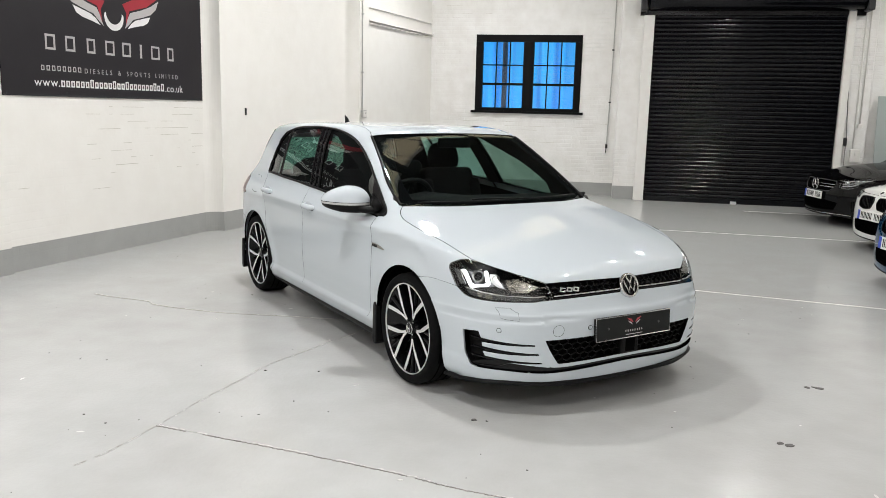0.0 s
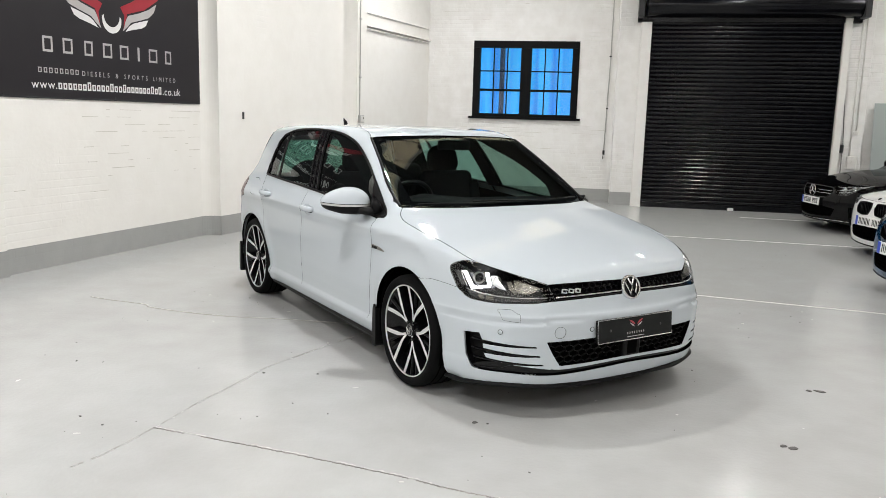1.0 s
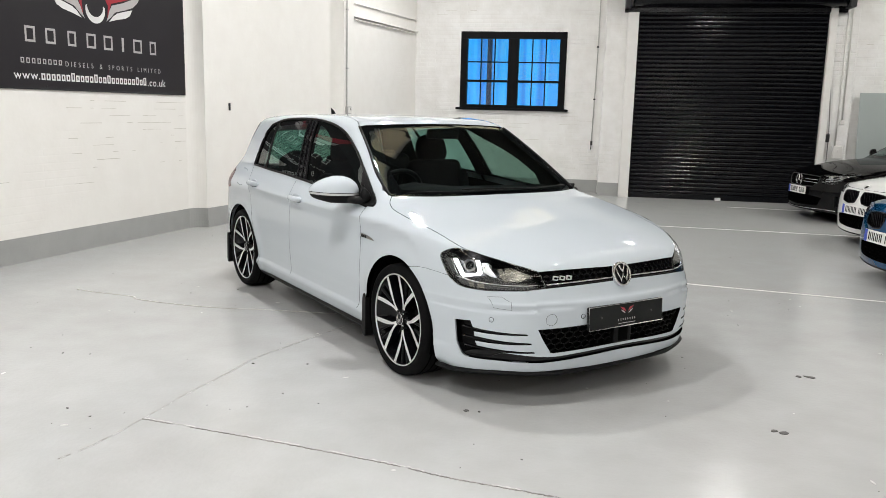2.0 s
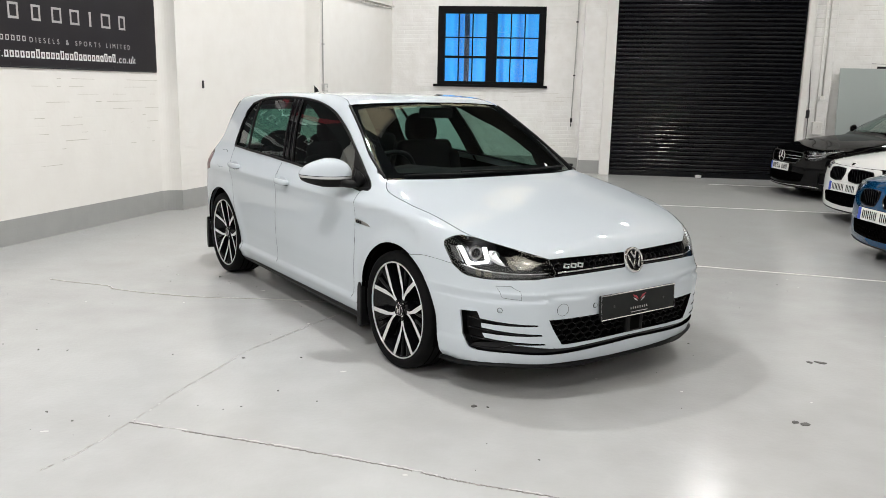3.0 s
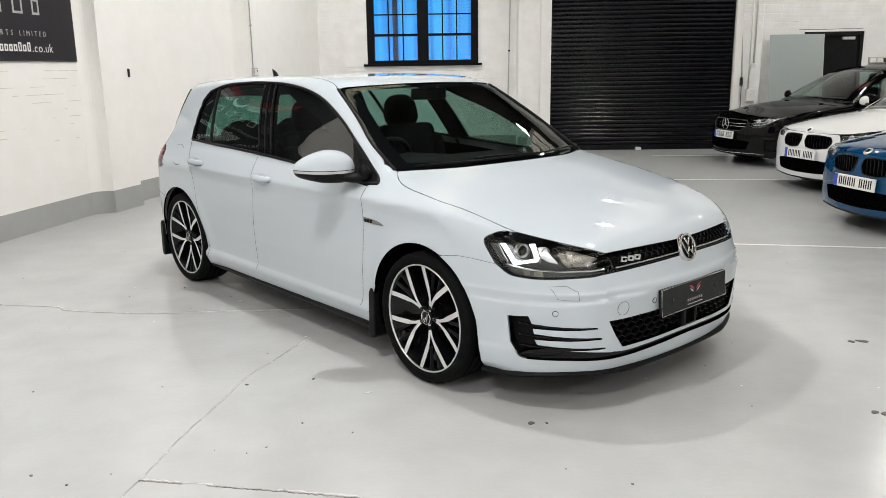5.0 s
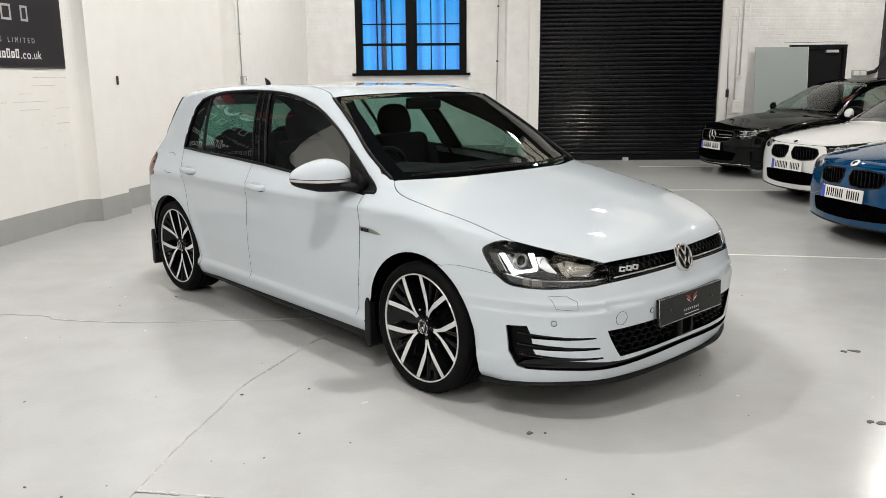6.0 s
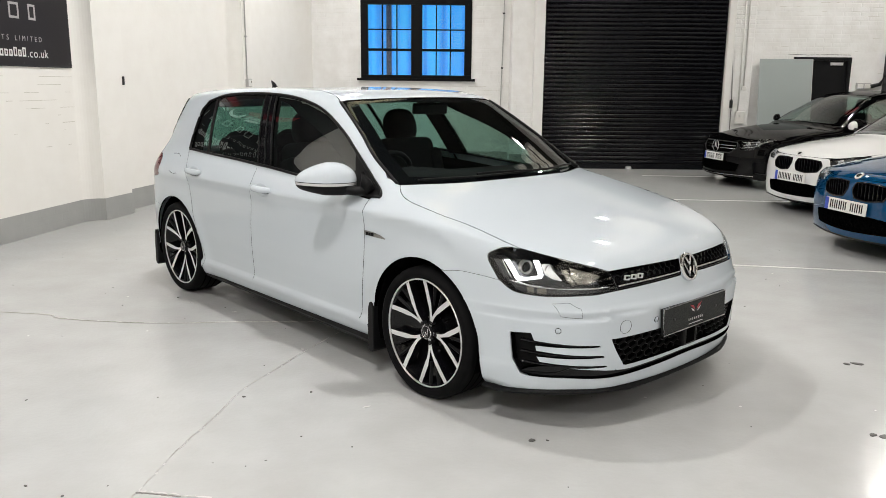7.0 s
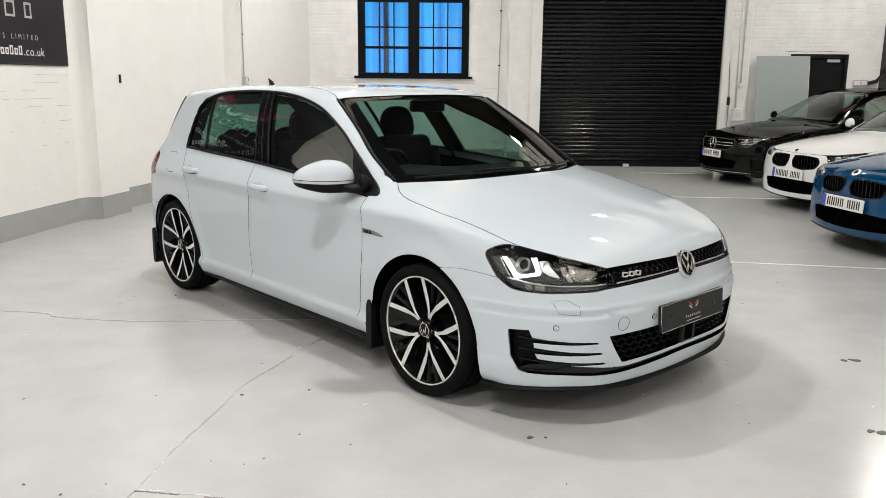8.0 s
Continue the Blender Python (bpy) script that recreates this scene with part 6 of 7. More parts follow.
seat(-0.37, 1.22, 0.52)
seat(0.37, 1.22, 0.52)
for x in (-0.42, 0.0, 0.42):
    seat(x, 2.05, 0.42, -0.17)
for s in (-1, 1):
    card = outline([[(0.84, 0.47, 0.90), (0.83, 1.2, 0.955), (0.80, 2.2, 0.985), (0.78, 2.58, 0.995)], [(0.78, 2.58, 0.995), (0.84, 2.3, 0.35)], [(0.84, 2.3, 0.35), (0.84, 0.52, 0.32)], [(0.84, 0.52, 0.32), (0.84, 0.47, 0.90)]], s)
    shell("door_card", [patch(H, card, (s, 0, 0.05), sink=0.06, rim=0, step=0.08)], M["dash"], car)
    rail = outline([[(0.69, 0.5, 1.05), (0.655, 0.77, 1.212), (0.588, 1.06, 1.36)], [(0.588, 1.06, 1.36), (0.56, 1.5, 1.40), (0.56, 2.5, 1.36)], [(0.56, 2.5, 1.36), (0.61, 2.5, 1.335), (0.61, 1.7, 1.365), (0.655, 1.35, 1.275), (0.70, 1.05, 1.175), (0.755, 0.80, 1.055)], [(0.755, 0.80, 1.055), (0.80, 0.77, 0.94)], [(0.80, 0.77, 0.94), (0.80, 0.5, 0.94)], [(0.80, 0.5, 0.94), (0.69, 0.5, 1.05)]], s)
    shell("pillar_lining", [patch(H, rail, (s * 0.75, 0, 0.66), sink=0.03, rim=0, step=0.06)], M["dash"], car)
    bp = outline([[(0.815, 1.44, 0.99), (0.60, 1.65, 1.372)], [(0.60, 1.65, 1.38), (0.60, 1.82, 1.384)], [(0.60, 1.82, 1.384), (0.815, 1.62, 0.99)], [(0.815, 1.62, 0.99), (0.815, 1.44, 0.99)]], s)
    shell("pillar_lining", [patch(H, bp, (s, 0, 0.5), sink=0.03, rim=0, step=0.06)], M["dash"], car)
    cp = outline([[(0.56, 2.48, 1.36), (0.60, 2.49, 1.335), (0.735, 2.50, 1.097), (0.78, 2.45, 1.0)], [(0.78, 2.45, 1.0), (0.72, 3.08, 0.98)], [(0.72, 3.08, 0.98), (0.56, 2.94, 1.33)], [(0.56, 2.94, 1.33), (0.56, 2.48, 1.36)]], s)
    shell("pillar_lining", [patch(H, cp, (s * 0.75, 0, 0.66), sink=0.035, rim=0, step=0.06)], M["dash"], car)
head_lin = outline([[(-0.56, 1.06, 1.36), (0, 0.97, 1.395), (0.56, 1.06, 1.36)], [(0.56, 1.06, 1.36), (0.53, 2.0, 1.42), (0.53, 2.88, 1.36)], [(0.53, 2.88, 1.36), (-0.53, 2.88, 1.36)], [(-0.53, 2.88, 1.36), (-0.53, 2.0, 1.42), (-0.56, 1.06, 1.36)]])
shell("roof_lining", [patch(H, head_lin, (0, 0, 1), sink=0.025, rim=0, step=0.08)], M["dash"], car)
part("parcel_shelf", box((-0.58, 2.55, 0.92), (0.58, 3.02, 0.95), 0.01), M["dash"], car)
part("inner_mirror", box((-0.12, -0.015, -0.035), (0.12, 0.015, 0.035), 0.012, m=pose(0.03, 0.985, 1.325, 10, 0, -12)), M["black"], car)
for s in (-1, 1):
    wp = on_form(H, [(s * 0.02 - 0.30, 0.26, 1.0), (s * 0.2, 0.235, 0.99), (s * 0.2 + 0.42, 0.36, 0.99)] if s > 0 else [(-0.62, 0.34, 0.985), (-0.3, 0.24, 0.988), (0.02, 0.215, 0.99)], 0.008, 1, 6)
    part("wiper_blade", tube([tuple(p) for p in wp], 0.006, 6), M["black"], car)


# ---- three parked cars facing across the hall ----
def parked(name, label, m, paint, top, grille, rim_style=5):
    """A parked car: form, panels, glass, lamps, grille, plate and wheels."""
    F = CarForm(
        side=[(0.14, 0.80), (0.22, 0.85), (0.32, 0.868), (0.48, 0.885), (0.66, 0.898), (0.78, 0.897), (0.84, 0.885), (0.90, 0.85), (0.96, 0.81), (1.06, 0.745), (1.16, 0.68), (1.26, 0.615), (1.34, 0.56), (1.45, 0.47)],
        top=top, front=[(0.10, -0.80), (0.20, -0.842), (0.30, -0.856), (0.45, -0.856), (0.55, -0.845), (0.64, -0.822), (0.70, -0.79), (0.78, -0.72)],
        rear=[(0.15, 3.55), (0.35, 3.62), (0.6, 3.64), (0.85, 3.60), (0.98, 3.55), (1.1, 3.4)], wheelbase=2.81, shift=0.30, nose=(0.40, 0.0, 0.05), crown=0.075, plan=0.01, house=0.035, mid=1.55, arch=0.37, flare=0.014)
    ob = thing(name, label, "car", m, group="cars parked in a row")
    cowl = [(0, 0.40, 0), (0.4, 0.45, 0), (0.70, 0.60, 0)]
    zt = lambda x, y: float(F.top(y - F.shift * x * x)) - F.crown * x * x
    lay = lambda pts: [(x, y, zt(x, y)) for x, y in pts]
    bon_rear = lay([(0, 0.42), (0.4, 0.47), (0.70, 0.58)])
    bon_side = [(0.70, 0.58, 0.90), (0.775, 0.3, 0.88), (0.765, 0.0, 0.84), (0.735, -0.3, 0.79), (0.69, -0.47, 0.755)]
    bon_front = [(0.69, -0.47, 0.755), (0.55, -0.66, 0.715), (0.3, -0.77, 0.705), (0, -0.80, 0.70)]
    rv = lambda c: list(reversed(c))
    shell("bonnet", [patch(F, outline([rv(mx(bon_rear, -1))[:-1] + bon_rear, bon_side, bon_front + rv(mx(bon_front, -1))[1:], rv(mx(bon_side, -1))]), (0, -0.35, 1), gap=0.003, step=0.06)], paint, ob)
    ws_low = lay([(0, 0.44), (0.4, 0.49), (0.70, 0.61)])
    ws_side = lay([(0.70, 0.61), (0.64, 0.95), (0.55, 1.33)])
    ws_top = lay([(0.55, 1.33), (0.3, 1.26), (0, 1.23)])
    ws = outline([rv(mx(ws_low, -1))[:-1] + ws_low, ws_side, ws_top + rv(mx(ws_top, -1))[1:], rv(mx(ws_side, -1))])
    g = shell("windscreen", [patch(F, ws, (0, -0.5, 1), sink=0.004, rim=0.004, step=0.08)], M["screen"], ob)
    g.visible_shadow = False
    shell("windscreen_border", [patch(F, ws, (0, -0.5, 1), holes=[ws + (np.array([0, 0.9, 1.15]) - ws) * np.array([0.05, 0.08, 0.08])], sink=0.01, rim=0, step=0.08)], M["black_gloss"], g)
    ditch = lay([(0.55, 1.33), (0.50, 1.8), (0.50, 2.3), (0.52, 2.6)])
    back = lay([(0.52, 2.6), (0, 2.66)])
    shell("roof", [patch(F, outline([mx(ws_top, -1) + rv(ws_top)[1:], ditch, back + rv(mx(back, -1))[1:], rv(mx(ditch, -1))]), (0, 0, 1), step=0.08)], paint, ob)
    rs = lay([(0.52, 2.62), (0, 2.68)])
    rl = lay([(0.60, 3.15), (0, 3.22)])
    rg = outline([mx(rs, -1) + rv(rs)[1:], [rs[0], rl[0]], rl + rv(mx(rl, -1))[1:], mx([rl[0], rs[0]], -1)])
    shell("rear_screen", [patch(F, rg, (0, 0.6, 1), sink=0.003, rim=0.004, step=0.08)], M["privacy"], ob).visible_shadow = False
    bl = lay([(0.62, 3.17), (0, 3.24)])
    be = lay([(0.70, 3.52), (0, 3.58)])
    shell("boot_lid", [patch(F, outline([mx(bl, -1) + rv(bl)[1:], [bl[0], be[0]], be + rv(mx(be, -1))[1:], mx([be[0], bl[0]], -1)]), (0, 0.4, 1), step=0.08)], paint, ob)
    for s in (-1, 1):
        belt = [(0.82, 0.62, 0.905), (0.83, 1.2, 0.93), (0.82, 2.0, 0.95), (0.80, 2.55, 0.965)]
        low = outline([bon_side[:-1] + [(0.72, -0.42, 0.755), (0.80, -0.36, 0.70), (0.82, -0.345, 0.64)], ring_points(0.01, 0.33, 0.368, 112, -12, 12), [(0.86, 0.42, 0.22), (0.85, 2.4, 0.22)], ring_points(2.82, 0.33, 0.368, 200, -12, 14), [(0.84, 3.25, 0.25), (0.78, 3.45, 0.3), (0.76, 3.48, 0.85), (0.72, 3.5, 0.92)], [(0.70, 3.5, 0.97), (0.70, 3.0, 0.99), (0.78, 2.6, 0.968)], rv(belt), [(0.82, 0.62, 0.905), (0.70, 0.58, 0.90)]], s)
        shell("body_side", [patch(F, low, (s * 0.85, 0, 0.5), step=0.06)], paint, ob)
        top_l = lay([(0.705, 0.66), (0.645, 1.0), (0.575, 1.36), (0.53, 1.8), (0.53, 2.3), (0.60, 2.75)])
        shell("side_window", [patch(F, outline([belt, [belt[-1], (0.68, 2.78, 1.06), (0.60, 2.6, 1.2)], [(0.60, 2.6, 1.2), (0.575, 2.3, 1.30), (0.57, 1.8, 1.33), (0.60, 1.42, 1.285), (0.70, 0.98, 1.11), (0.80, 0.66, 0.93)]], s), (s, 0, 0.5), sink=0.003, rim=0.004, step=0.08)], M["side_glass"], ob).visible_shadow = False
        shell("pillar", [patch(F, outline([[(0.70, 0.61, 0.90), (0.64, 0.95, 1.09), (0.55, 1.33, 1.31)], [(0.55, 1.33, 1.31), (0.50, 1.8, 1.37), (0.50, 2.3, 1.35), (0.52, 2.62, 1.28), (0.62, 3.17, 1.02)], [(0.66, 3.1, 1.0), (0.68, 2.78, 1.06), (0.60, 2.6, 1.2)], [(0.60, 2.6, 1.2), (0.575, 2.3, 1.30), (0.57, 1.8, 1.33), (0.60, 1.42, 1.285), (0.70, 0.98, 1.11), (0.80, 0.66, 0.93)]], s), (s * 0.75, 0, 0.66), step=0.06)], paint, ob)
        lamp = [[(0.69, -0.475, 0.752), (0.60, -0.62, 0.728), (0.44, -0.735, 0.712)], [(0.44, -0.735, 0.712), (0.46, -0.76, 0.66), (0.50, -0.765, 0.625)], [(0.50, -0.765, 0.625), (0.66, -0.66, 0.62), (0.79, -0.46, 0.645)], [(0.79, -0.46, 0.645), (0.81, -0.36, 0.70), (0.72, -0.43, 0.752), (0.69, -0.475, 0.752)]]
        if grille == "wide":
            lamp = [[(0.69, -0.475, 0.752), (0.60, -0.62, 0.728), (0.46, -0.735, 0.712)], [(0.46, -0.735, 0.712), (0.47, -0.76, 0.66), (0.50, -0.765, 0.575)], [(0.50, -0.765, 0.575), (0.66, -0.66, 0.570), (0.79, -0.46, 0.645)], [(0.79, -0.46, 0.645), (0.81, -0.36, 0.70), (0.72, -0.43, 0.752), (0.69, -0.475, 0.752)]]
        lp = outline(lamp, s)
        way = (s * 0.55, -0.8, 0.25)
        hl = shell("headlamp", [patch(F, lp, way, sink=0.05, rim=-0.045, step=0.05)], M["lamp_bowl"] if grille == "wide" else M["lamp_grey"], ob, "clear-lensed headlamp")
        shell("lens", [patch(F, lp, way, sink=0.001, gap=0.002, rim=0.004, step=0.05)], M["lens"], hl).visible_shadow = False
        for x, y, z in ((0.70, -0.60, 0.685), (0.58, -0.69, 0.675)):
            q = F.snap([(s * x, y, z)])
            c = Vector(q[0] - F.normal(q)[0] * 0.03)
            part("projector", lathe([(0.001, 0.016), (0.02, 0.012), (0.030, 0.0), (0.040, 0.010), (0.043, 0.0), (0.03, -0.02)], 20, m=Matrix.Translation(c) @ Vector((s * 0.2, -1, 0)).to_track_quat("X", "Z").to_matrix().to_4x4()), M["chrome"], hl, smooth=True)
        part("lamp_strip", tube([tuple(p) for p in on_form(F, [(0.79, -0.42, 0.705), (0.66, -0.60, 0.712), (0.48, -0.73, 0.700)], -0.02, s, 5)], 0.008, 8), M["chrome"], hl, smooth=True)
        if grille == "wide":
            for drop, r in ((0.045, 0.009), (0.085, 0.007)):
                part("lamp_strip", tube([tuple(p) for p in on_form(F, [(0.78, -0.46, 0.700 - drop * 0.5), (0.66, -0.625, 0.700 - drop), (0.52, -0.74, 0.690 - drop)], -0.016, s, 5)], r, 8), M["chrome"], hl, smooth=True)
        bm = mirror_shape(0.68)
        turn = Matrix.Rotation(radians(25), 4, "Z") if s > 0 else Matrix.Rotation(radians(155), 4, "Z") @ Matrix.Diagonal((1, -1, 1, 1))
        bmesh.ops.transform(bm, matrix=Matrix.Translation((s * 0.965, 0.82, 0.975)) @ turn, verts=bm.verts)
        mir = part("door_mirror", bm, paint, ob, smooth=True)
        part("mirror_arm", tube([(s * 0.80, 0.74, 0.925), (s * 0.90, 0.78, 0.94)], 0.022, 8), M["black"], mir)
        for wy in (0.0, 2.81):
            wheel(ob, pose(s * 0.86, wy, 0.328) @ (Matrix() if s > 0 else Matrix.Rotation(math.pi, 4, "Z")), 0.328, 0.248, 0.225, rim_style, M["alloy"], M["steel"], M["black"], twin=False)
            liner = lathe([(0.36, 0.0), (0.36, -0.28), (0.02, -0.28)], 28, m=pose(s * 0.86, wy + 0.01, 0.335) @ (Matrix() if s > 0 else Matrix.Rotation(math.pi, 4, "Z")))
            part("wheel_arch_liner", liner, M["gap"], ob)
    # bumper in three charts
    SPL, pt = 0.52, []
    lamp_z = 0.57 if grille == "wide" else 0.62
    intake = [(0.60, -0.75, 0.36), (0.3, -0.84, 0.385), (0, -0.86, 0.39)]
    il = outline([intake + rv(mx(intake, -1))[1:], [(-0.60, -0.75, 0.36), (-0.54, -0.78, 0.24)], [(-0.54, -0.78, 0.24), (0, -0.86, 0.225), (0.54, -0.78, 0.24)], [(0.54, -0.78, 0.24), (0.60, -0.75, 0.36)]]) * np.array([0.85, 1, 1])
    for s in (-1, 1):
        cor = outline([[(0.82, -0.345, 0.64), (0.79, -0.46, 0.645)], [(0.79, -0.46, 0.645), (0.66, -0.66, lamp_z), (SPL, -0.76, lamp_z)], ((SPL, -0.76, lamp_z), (SPL, -0.76, 0.17)), [(SPL, -0.76, 0.17), (0.70, -0.60, 0.17), (0.83, -0.355, 0.18)], ring_points(0.01, 0.33, 0.368, 200, 114, 8)], s)
        vent = outline([((0.80, -0.48, 0.42), (0.70, -0.64, 0.40), (0.71, -0.63, 0.25), (0.79, -0.50, 0.24), (0.80, -0.48, 0.42))], s)
        pt.append(patch(F, cor, (s * 0.7, -0.72, 0), holes=[vent], step=0.05))
        shell("corner_intake", [patch(F, vent, (s * 0.7, -0.72, 0), sink=0.04, rim=-0.035, step=0.05)], M["black"], ob)
    mid = outline([[(SPL, -0.76, lamp_z), (0.50, -0.765, lamp_z + 0.005), (0.44, -0.735, 0.70), (0.3, -0.77, 0.70), (0, -0.80, 0.697), (-0.3, -0.77, 0.70), (-0.44, -0.735, 0.70), (-0.50, -0.765, lamp_z + 0.005), (-SPL, -0.76, lamp_z)], ((-SPL, -0.76, lamp_z), (-SPL, -0.76, 0.17)), [(-SPL, -0.76, 0.17), (0, -0.84, 0.165), (SPL, -0.76, 0.17)], ((SPL, -0.76, 0.17), (SPL, -0.76, lamp_z))])
    if grille == "kidney":
        holes = [outline([[(s * 0.05, -0.82, 0.665), (s * 0.2, -0.81, 0.675), (s * 0.37, -0.78, 0.66)], [(s * 0.37, -0.78, 0.66), (s * 0.40, -0.78, 0.60), (s * 0.36, -0.80, 0.535)], [(s * 0.36, -0.80, 0.535), (s * 0.2, -0.83, 0.515), (s * 0.07, -0.84, 0.53)], [(s * 0.07, -0.84, 0.53), (s * 0.035, -0.84, 0.60), (s * 0.05, -0.82, 0.665)]]) for s in (-1, 1)]
    else:
        holes = [outline([[(-0.42, -0.76, 0.675), (0, -0.82, 0.685), (0.42, -0.76, 0.675)], [(0.42, -0.76, 0.675), (0.44, -0.775, 0.60), (0.34, -0.81, 0.515)], [(0.34, -0.81, 0.515), (0, -0.85, 0.505), (-0.34, -0.81, 0.515)], [(-0.34, -0.81, 0.515), (-0.44, -0.775, 0.60), (-0.42, -0.76, 0.675)]])]
    pt.append(patch(F, mid, (0, -1, 0), holes=[il] + holes, step=0.04))
    shell("front_bumper", pt, paint, ob)
    ik = shell("lower_intake", [patch(F, il, (0, -1, 0), sink=0.06, rim=-0.055, step=0.06)], M["gap"], ob)
    part("intake_mesh", hex_mesh(F, il, 0.035, 0.03, 0.0016, 1.4), M["gap"], ik)
    for hloop in holes:
        gr = shell("grille", [patch(F, hloop, (0, -1, 0), sink=0.05, rim=-0.045, step=0.05)], M["gap"], ob)
        q = F.snap(hloop)
        part("grille_frame", tube([tuple(p) for p in q + F.normal(q) * 0.002], 0.007, 8, closed=True), M["black_gloss"] if grille == "kidney" else M["steel"], gr, smooth=True)
        lo, hi = hloop[:, 0].min(), hloop[:, 0].max()
        if grille == "kidney":
            for i in range(1, 9):
                x = lo + (hi - lo) * i / 9
                seg = hloop[np.abs(hloop[:, 0] - x) < 0.03]
                z0, z1 = seg[:, 2].min() + 0.006, seg[:, 2].max() - 0.006
                y = F.meet(np.array([(x, -0.7, (z0 + z1) / 2)]), (0, -1, 0), 0.4)[0][1]
                part("grille_slat", box((x - 0.004, y + 0.012, z0), (x + 0.004, y + 0.045, z1), 0.002), M["black_gloss"], gr)
        else:
            for z in (0.615, 0.575):
                ln = np.array([(x, -0.7, z) for x in np.linspace(-0.40, 0.40, 17)])
                ln = F.meet(ln, (0, -1, 0), 0.4) + np.array([0, 0.006, 0])
                part("grille_bar", tube([tuple(p) for p in ln], 0.007, 8), M["chrome"], gr, smooth=True)
            em = Matrix.Translation((0, -0.845, 0.598)) @ Matrix.Rotation(radians(-90), 4, "Z")
            st = part("emblem", lathe([(0.076, 0.0), (0.082, 0.01), (0.09, 0.0), (0.082, -0.008)], 40, m=em, closed=True), M["chrome"], gr, "round chrome emblem", smooth=True)
            for a in (90, 210, 330):
                part("emblem_spoke", tube([tuple(em @ Vector((0.004, 0, 0))), tuple(em @ Vector((0.004, 0.08 * math.cos(radians(a)), 0.08 * math.sin(radians(a)))))], [0.012, 0.004], 8), M["chrome"], st)
    if grille == "kidney":
        q = F.snap([(0, -0.775, 0.735)])
        rot = Matrix.Translation(q[0]) @ Vector(F.normal(q)[0]).to_track_quat("X", "Z").to_matrix().to_4x4()
        e = part("emblem", lathe([(0.001, 0.005), (0.034, 0.005), (0.041, 0.003), (0.042, -0.004)], 28, m=rot), M["alloy"], ob, "round silver-edged emblem", smooth=True)
        part("emblem_disc", lathe([(0.001, 0.0065), (0.024, 0.0062), (0.025, 0.004)], 24, m=rot), M["plate_black"], e)
    # number plate: white, with a blue band and dark bars for its marks
    pm = pose(0, -0.868, 0.445, -3)
    pl = part("number_plate", box((-0.26, -0.004, -0.056), (0.26, 0.008, 0.056), 0.004, m=pm), M["plate_white"], ob, "white number plate with dark bars")
    part("plate_band", box((-0.258, -0.0055, -0.054), (-0.215, -0.003, 0.054), 0, m=pm), M["plate_blue"], pl)
    for x in (-0.192, -0.136, -0.080, -0.024, 0.068, 0.124, 0.180):
        for dx, w in ((0.0, 0.013), (0.026, 0.013)):
            part("plate_bar", box((x + dx, -0.0055, -0.036), (x + dx + w, -0.003, 0.038), 0, m=pm), M["plate_black"], pl)
    sp = on_form(F, [(-0.82, -0.38, 0.165), (-0.72, -0.57, 0.165), (-0.5, -0.74, 0.165), (0, -0.825, 0.165), (0.5, -0.74, 0.165), (0.72, -0.57, 0.165), (0.82, -0.38, 0.165)], -0.012, 1, 8)
    part("front_splitter", tube([tuple(p) for p in sp], 0.02, 8, flat=0.6), M["black"], ob, smooth=True)
    if grille == "wide":
        trim = on_form(F, [(-0.70, -0.60, 0.20), (-0.5, -0.745, 0.195), (0, -0.83, 0.19), (0.5, -0.745, 0.195), (0.70, -0.60, 0.20)], 0.004, 1, 8)
        part("splitter_trim", tube([tuple(p) for p in trim], 0.006, 6), M["chrome"], ob, "slim chrome trim", smooth=True)
    part("underbody", box((-0.52, -0.62, 0.16), (0.52, 3.4, 0.24), 0.02), M["gap"], ob)
    part("dashboard", box((-0.70, 0.62, 0.72), (0.70, 1.0, 0.90), 0.04), M["dash"], ob)
    for x in (-0.37, 0.37):
        bm = bmesh.new()
        box((-0.24, -0.07, 0), (0.24, 0.07, 0.62), 0.06, bm=bm, m=pose(x, 1.75, 0.48, -16), seg=3)
        box((-0.13, -0.05, 0.66), (0.13, 0.05, 0.84), 0.05, bm=bm, m=pose(x, 1.75, 0.48, -14), seg=3)
        part("front_seat", bm, M["seat"], ob, smooth=True)
    part("cabin_floor", box((-0.74, 0.5, 0.24), (0.74, 3.0, 0.45), 0.02), M["gap"], ob)
    sk = M["black"]
    for s in (-1, 1):
        part("side_skirt", box((s * 0.80 - 0.03, 0.40, 0.14), (s * 0.80 + 0.05, 2.42, 0.225), 0.015), sk, ob)
    return ob, F


COUPE_TOP = [(-1.0, 0.56), (-0.86, 0.64), (-0.80, 0.70), (-0.70, 0.745), (-0.5, 0.79), (-0.2, 0.84), (0.1, 0.88), (0.36, 0.91), (0.43, 0.925), (0.55, 0.985), (0.85, 1.15), (1.1, 1.275), (1.23, 1.325), (1.5, 1.365), (1.8, 1.378), (2.2, 1.36), (2.6, 1.29), (3.0, 1.14), (3.2, 1.04), (3.4, 1.0), (3.6, 0.97), (3.8, 0.9)]
SALOON_TOP = [(a, b + (0.0 if a < -0.3 else 0.02 if a < 0.4 else 0.05)) for a, b in COUPE_TOP]
black_car, _ = parked("saloon_car", "glossy black saloon with a chrome star-shaped grille emblem", pose(3.85, 12.975, 0, 0, 0, -78), M["black_paint"], SALOON_TOP, "wide")
white_car, _ = parked("coupe_car", "white coupe with twin black kidney grilles", pose(3.806, 10.198, 0, 0, 0, -75), M["pearl"], COUPE_TOP, "kidney")
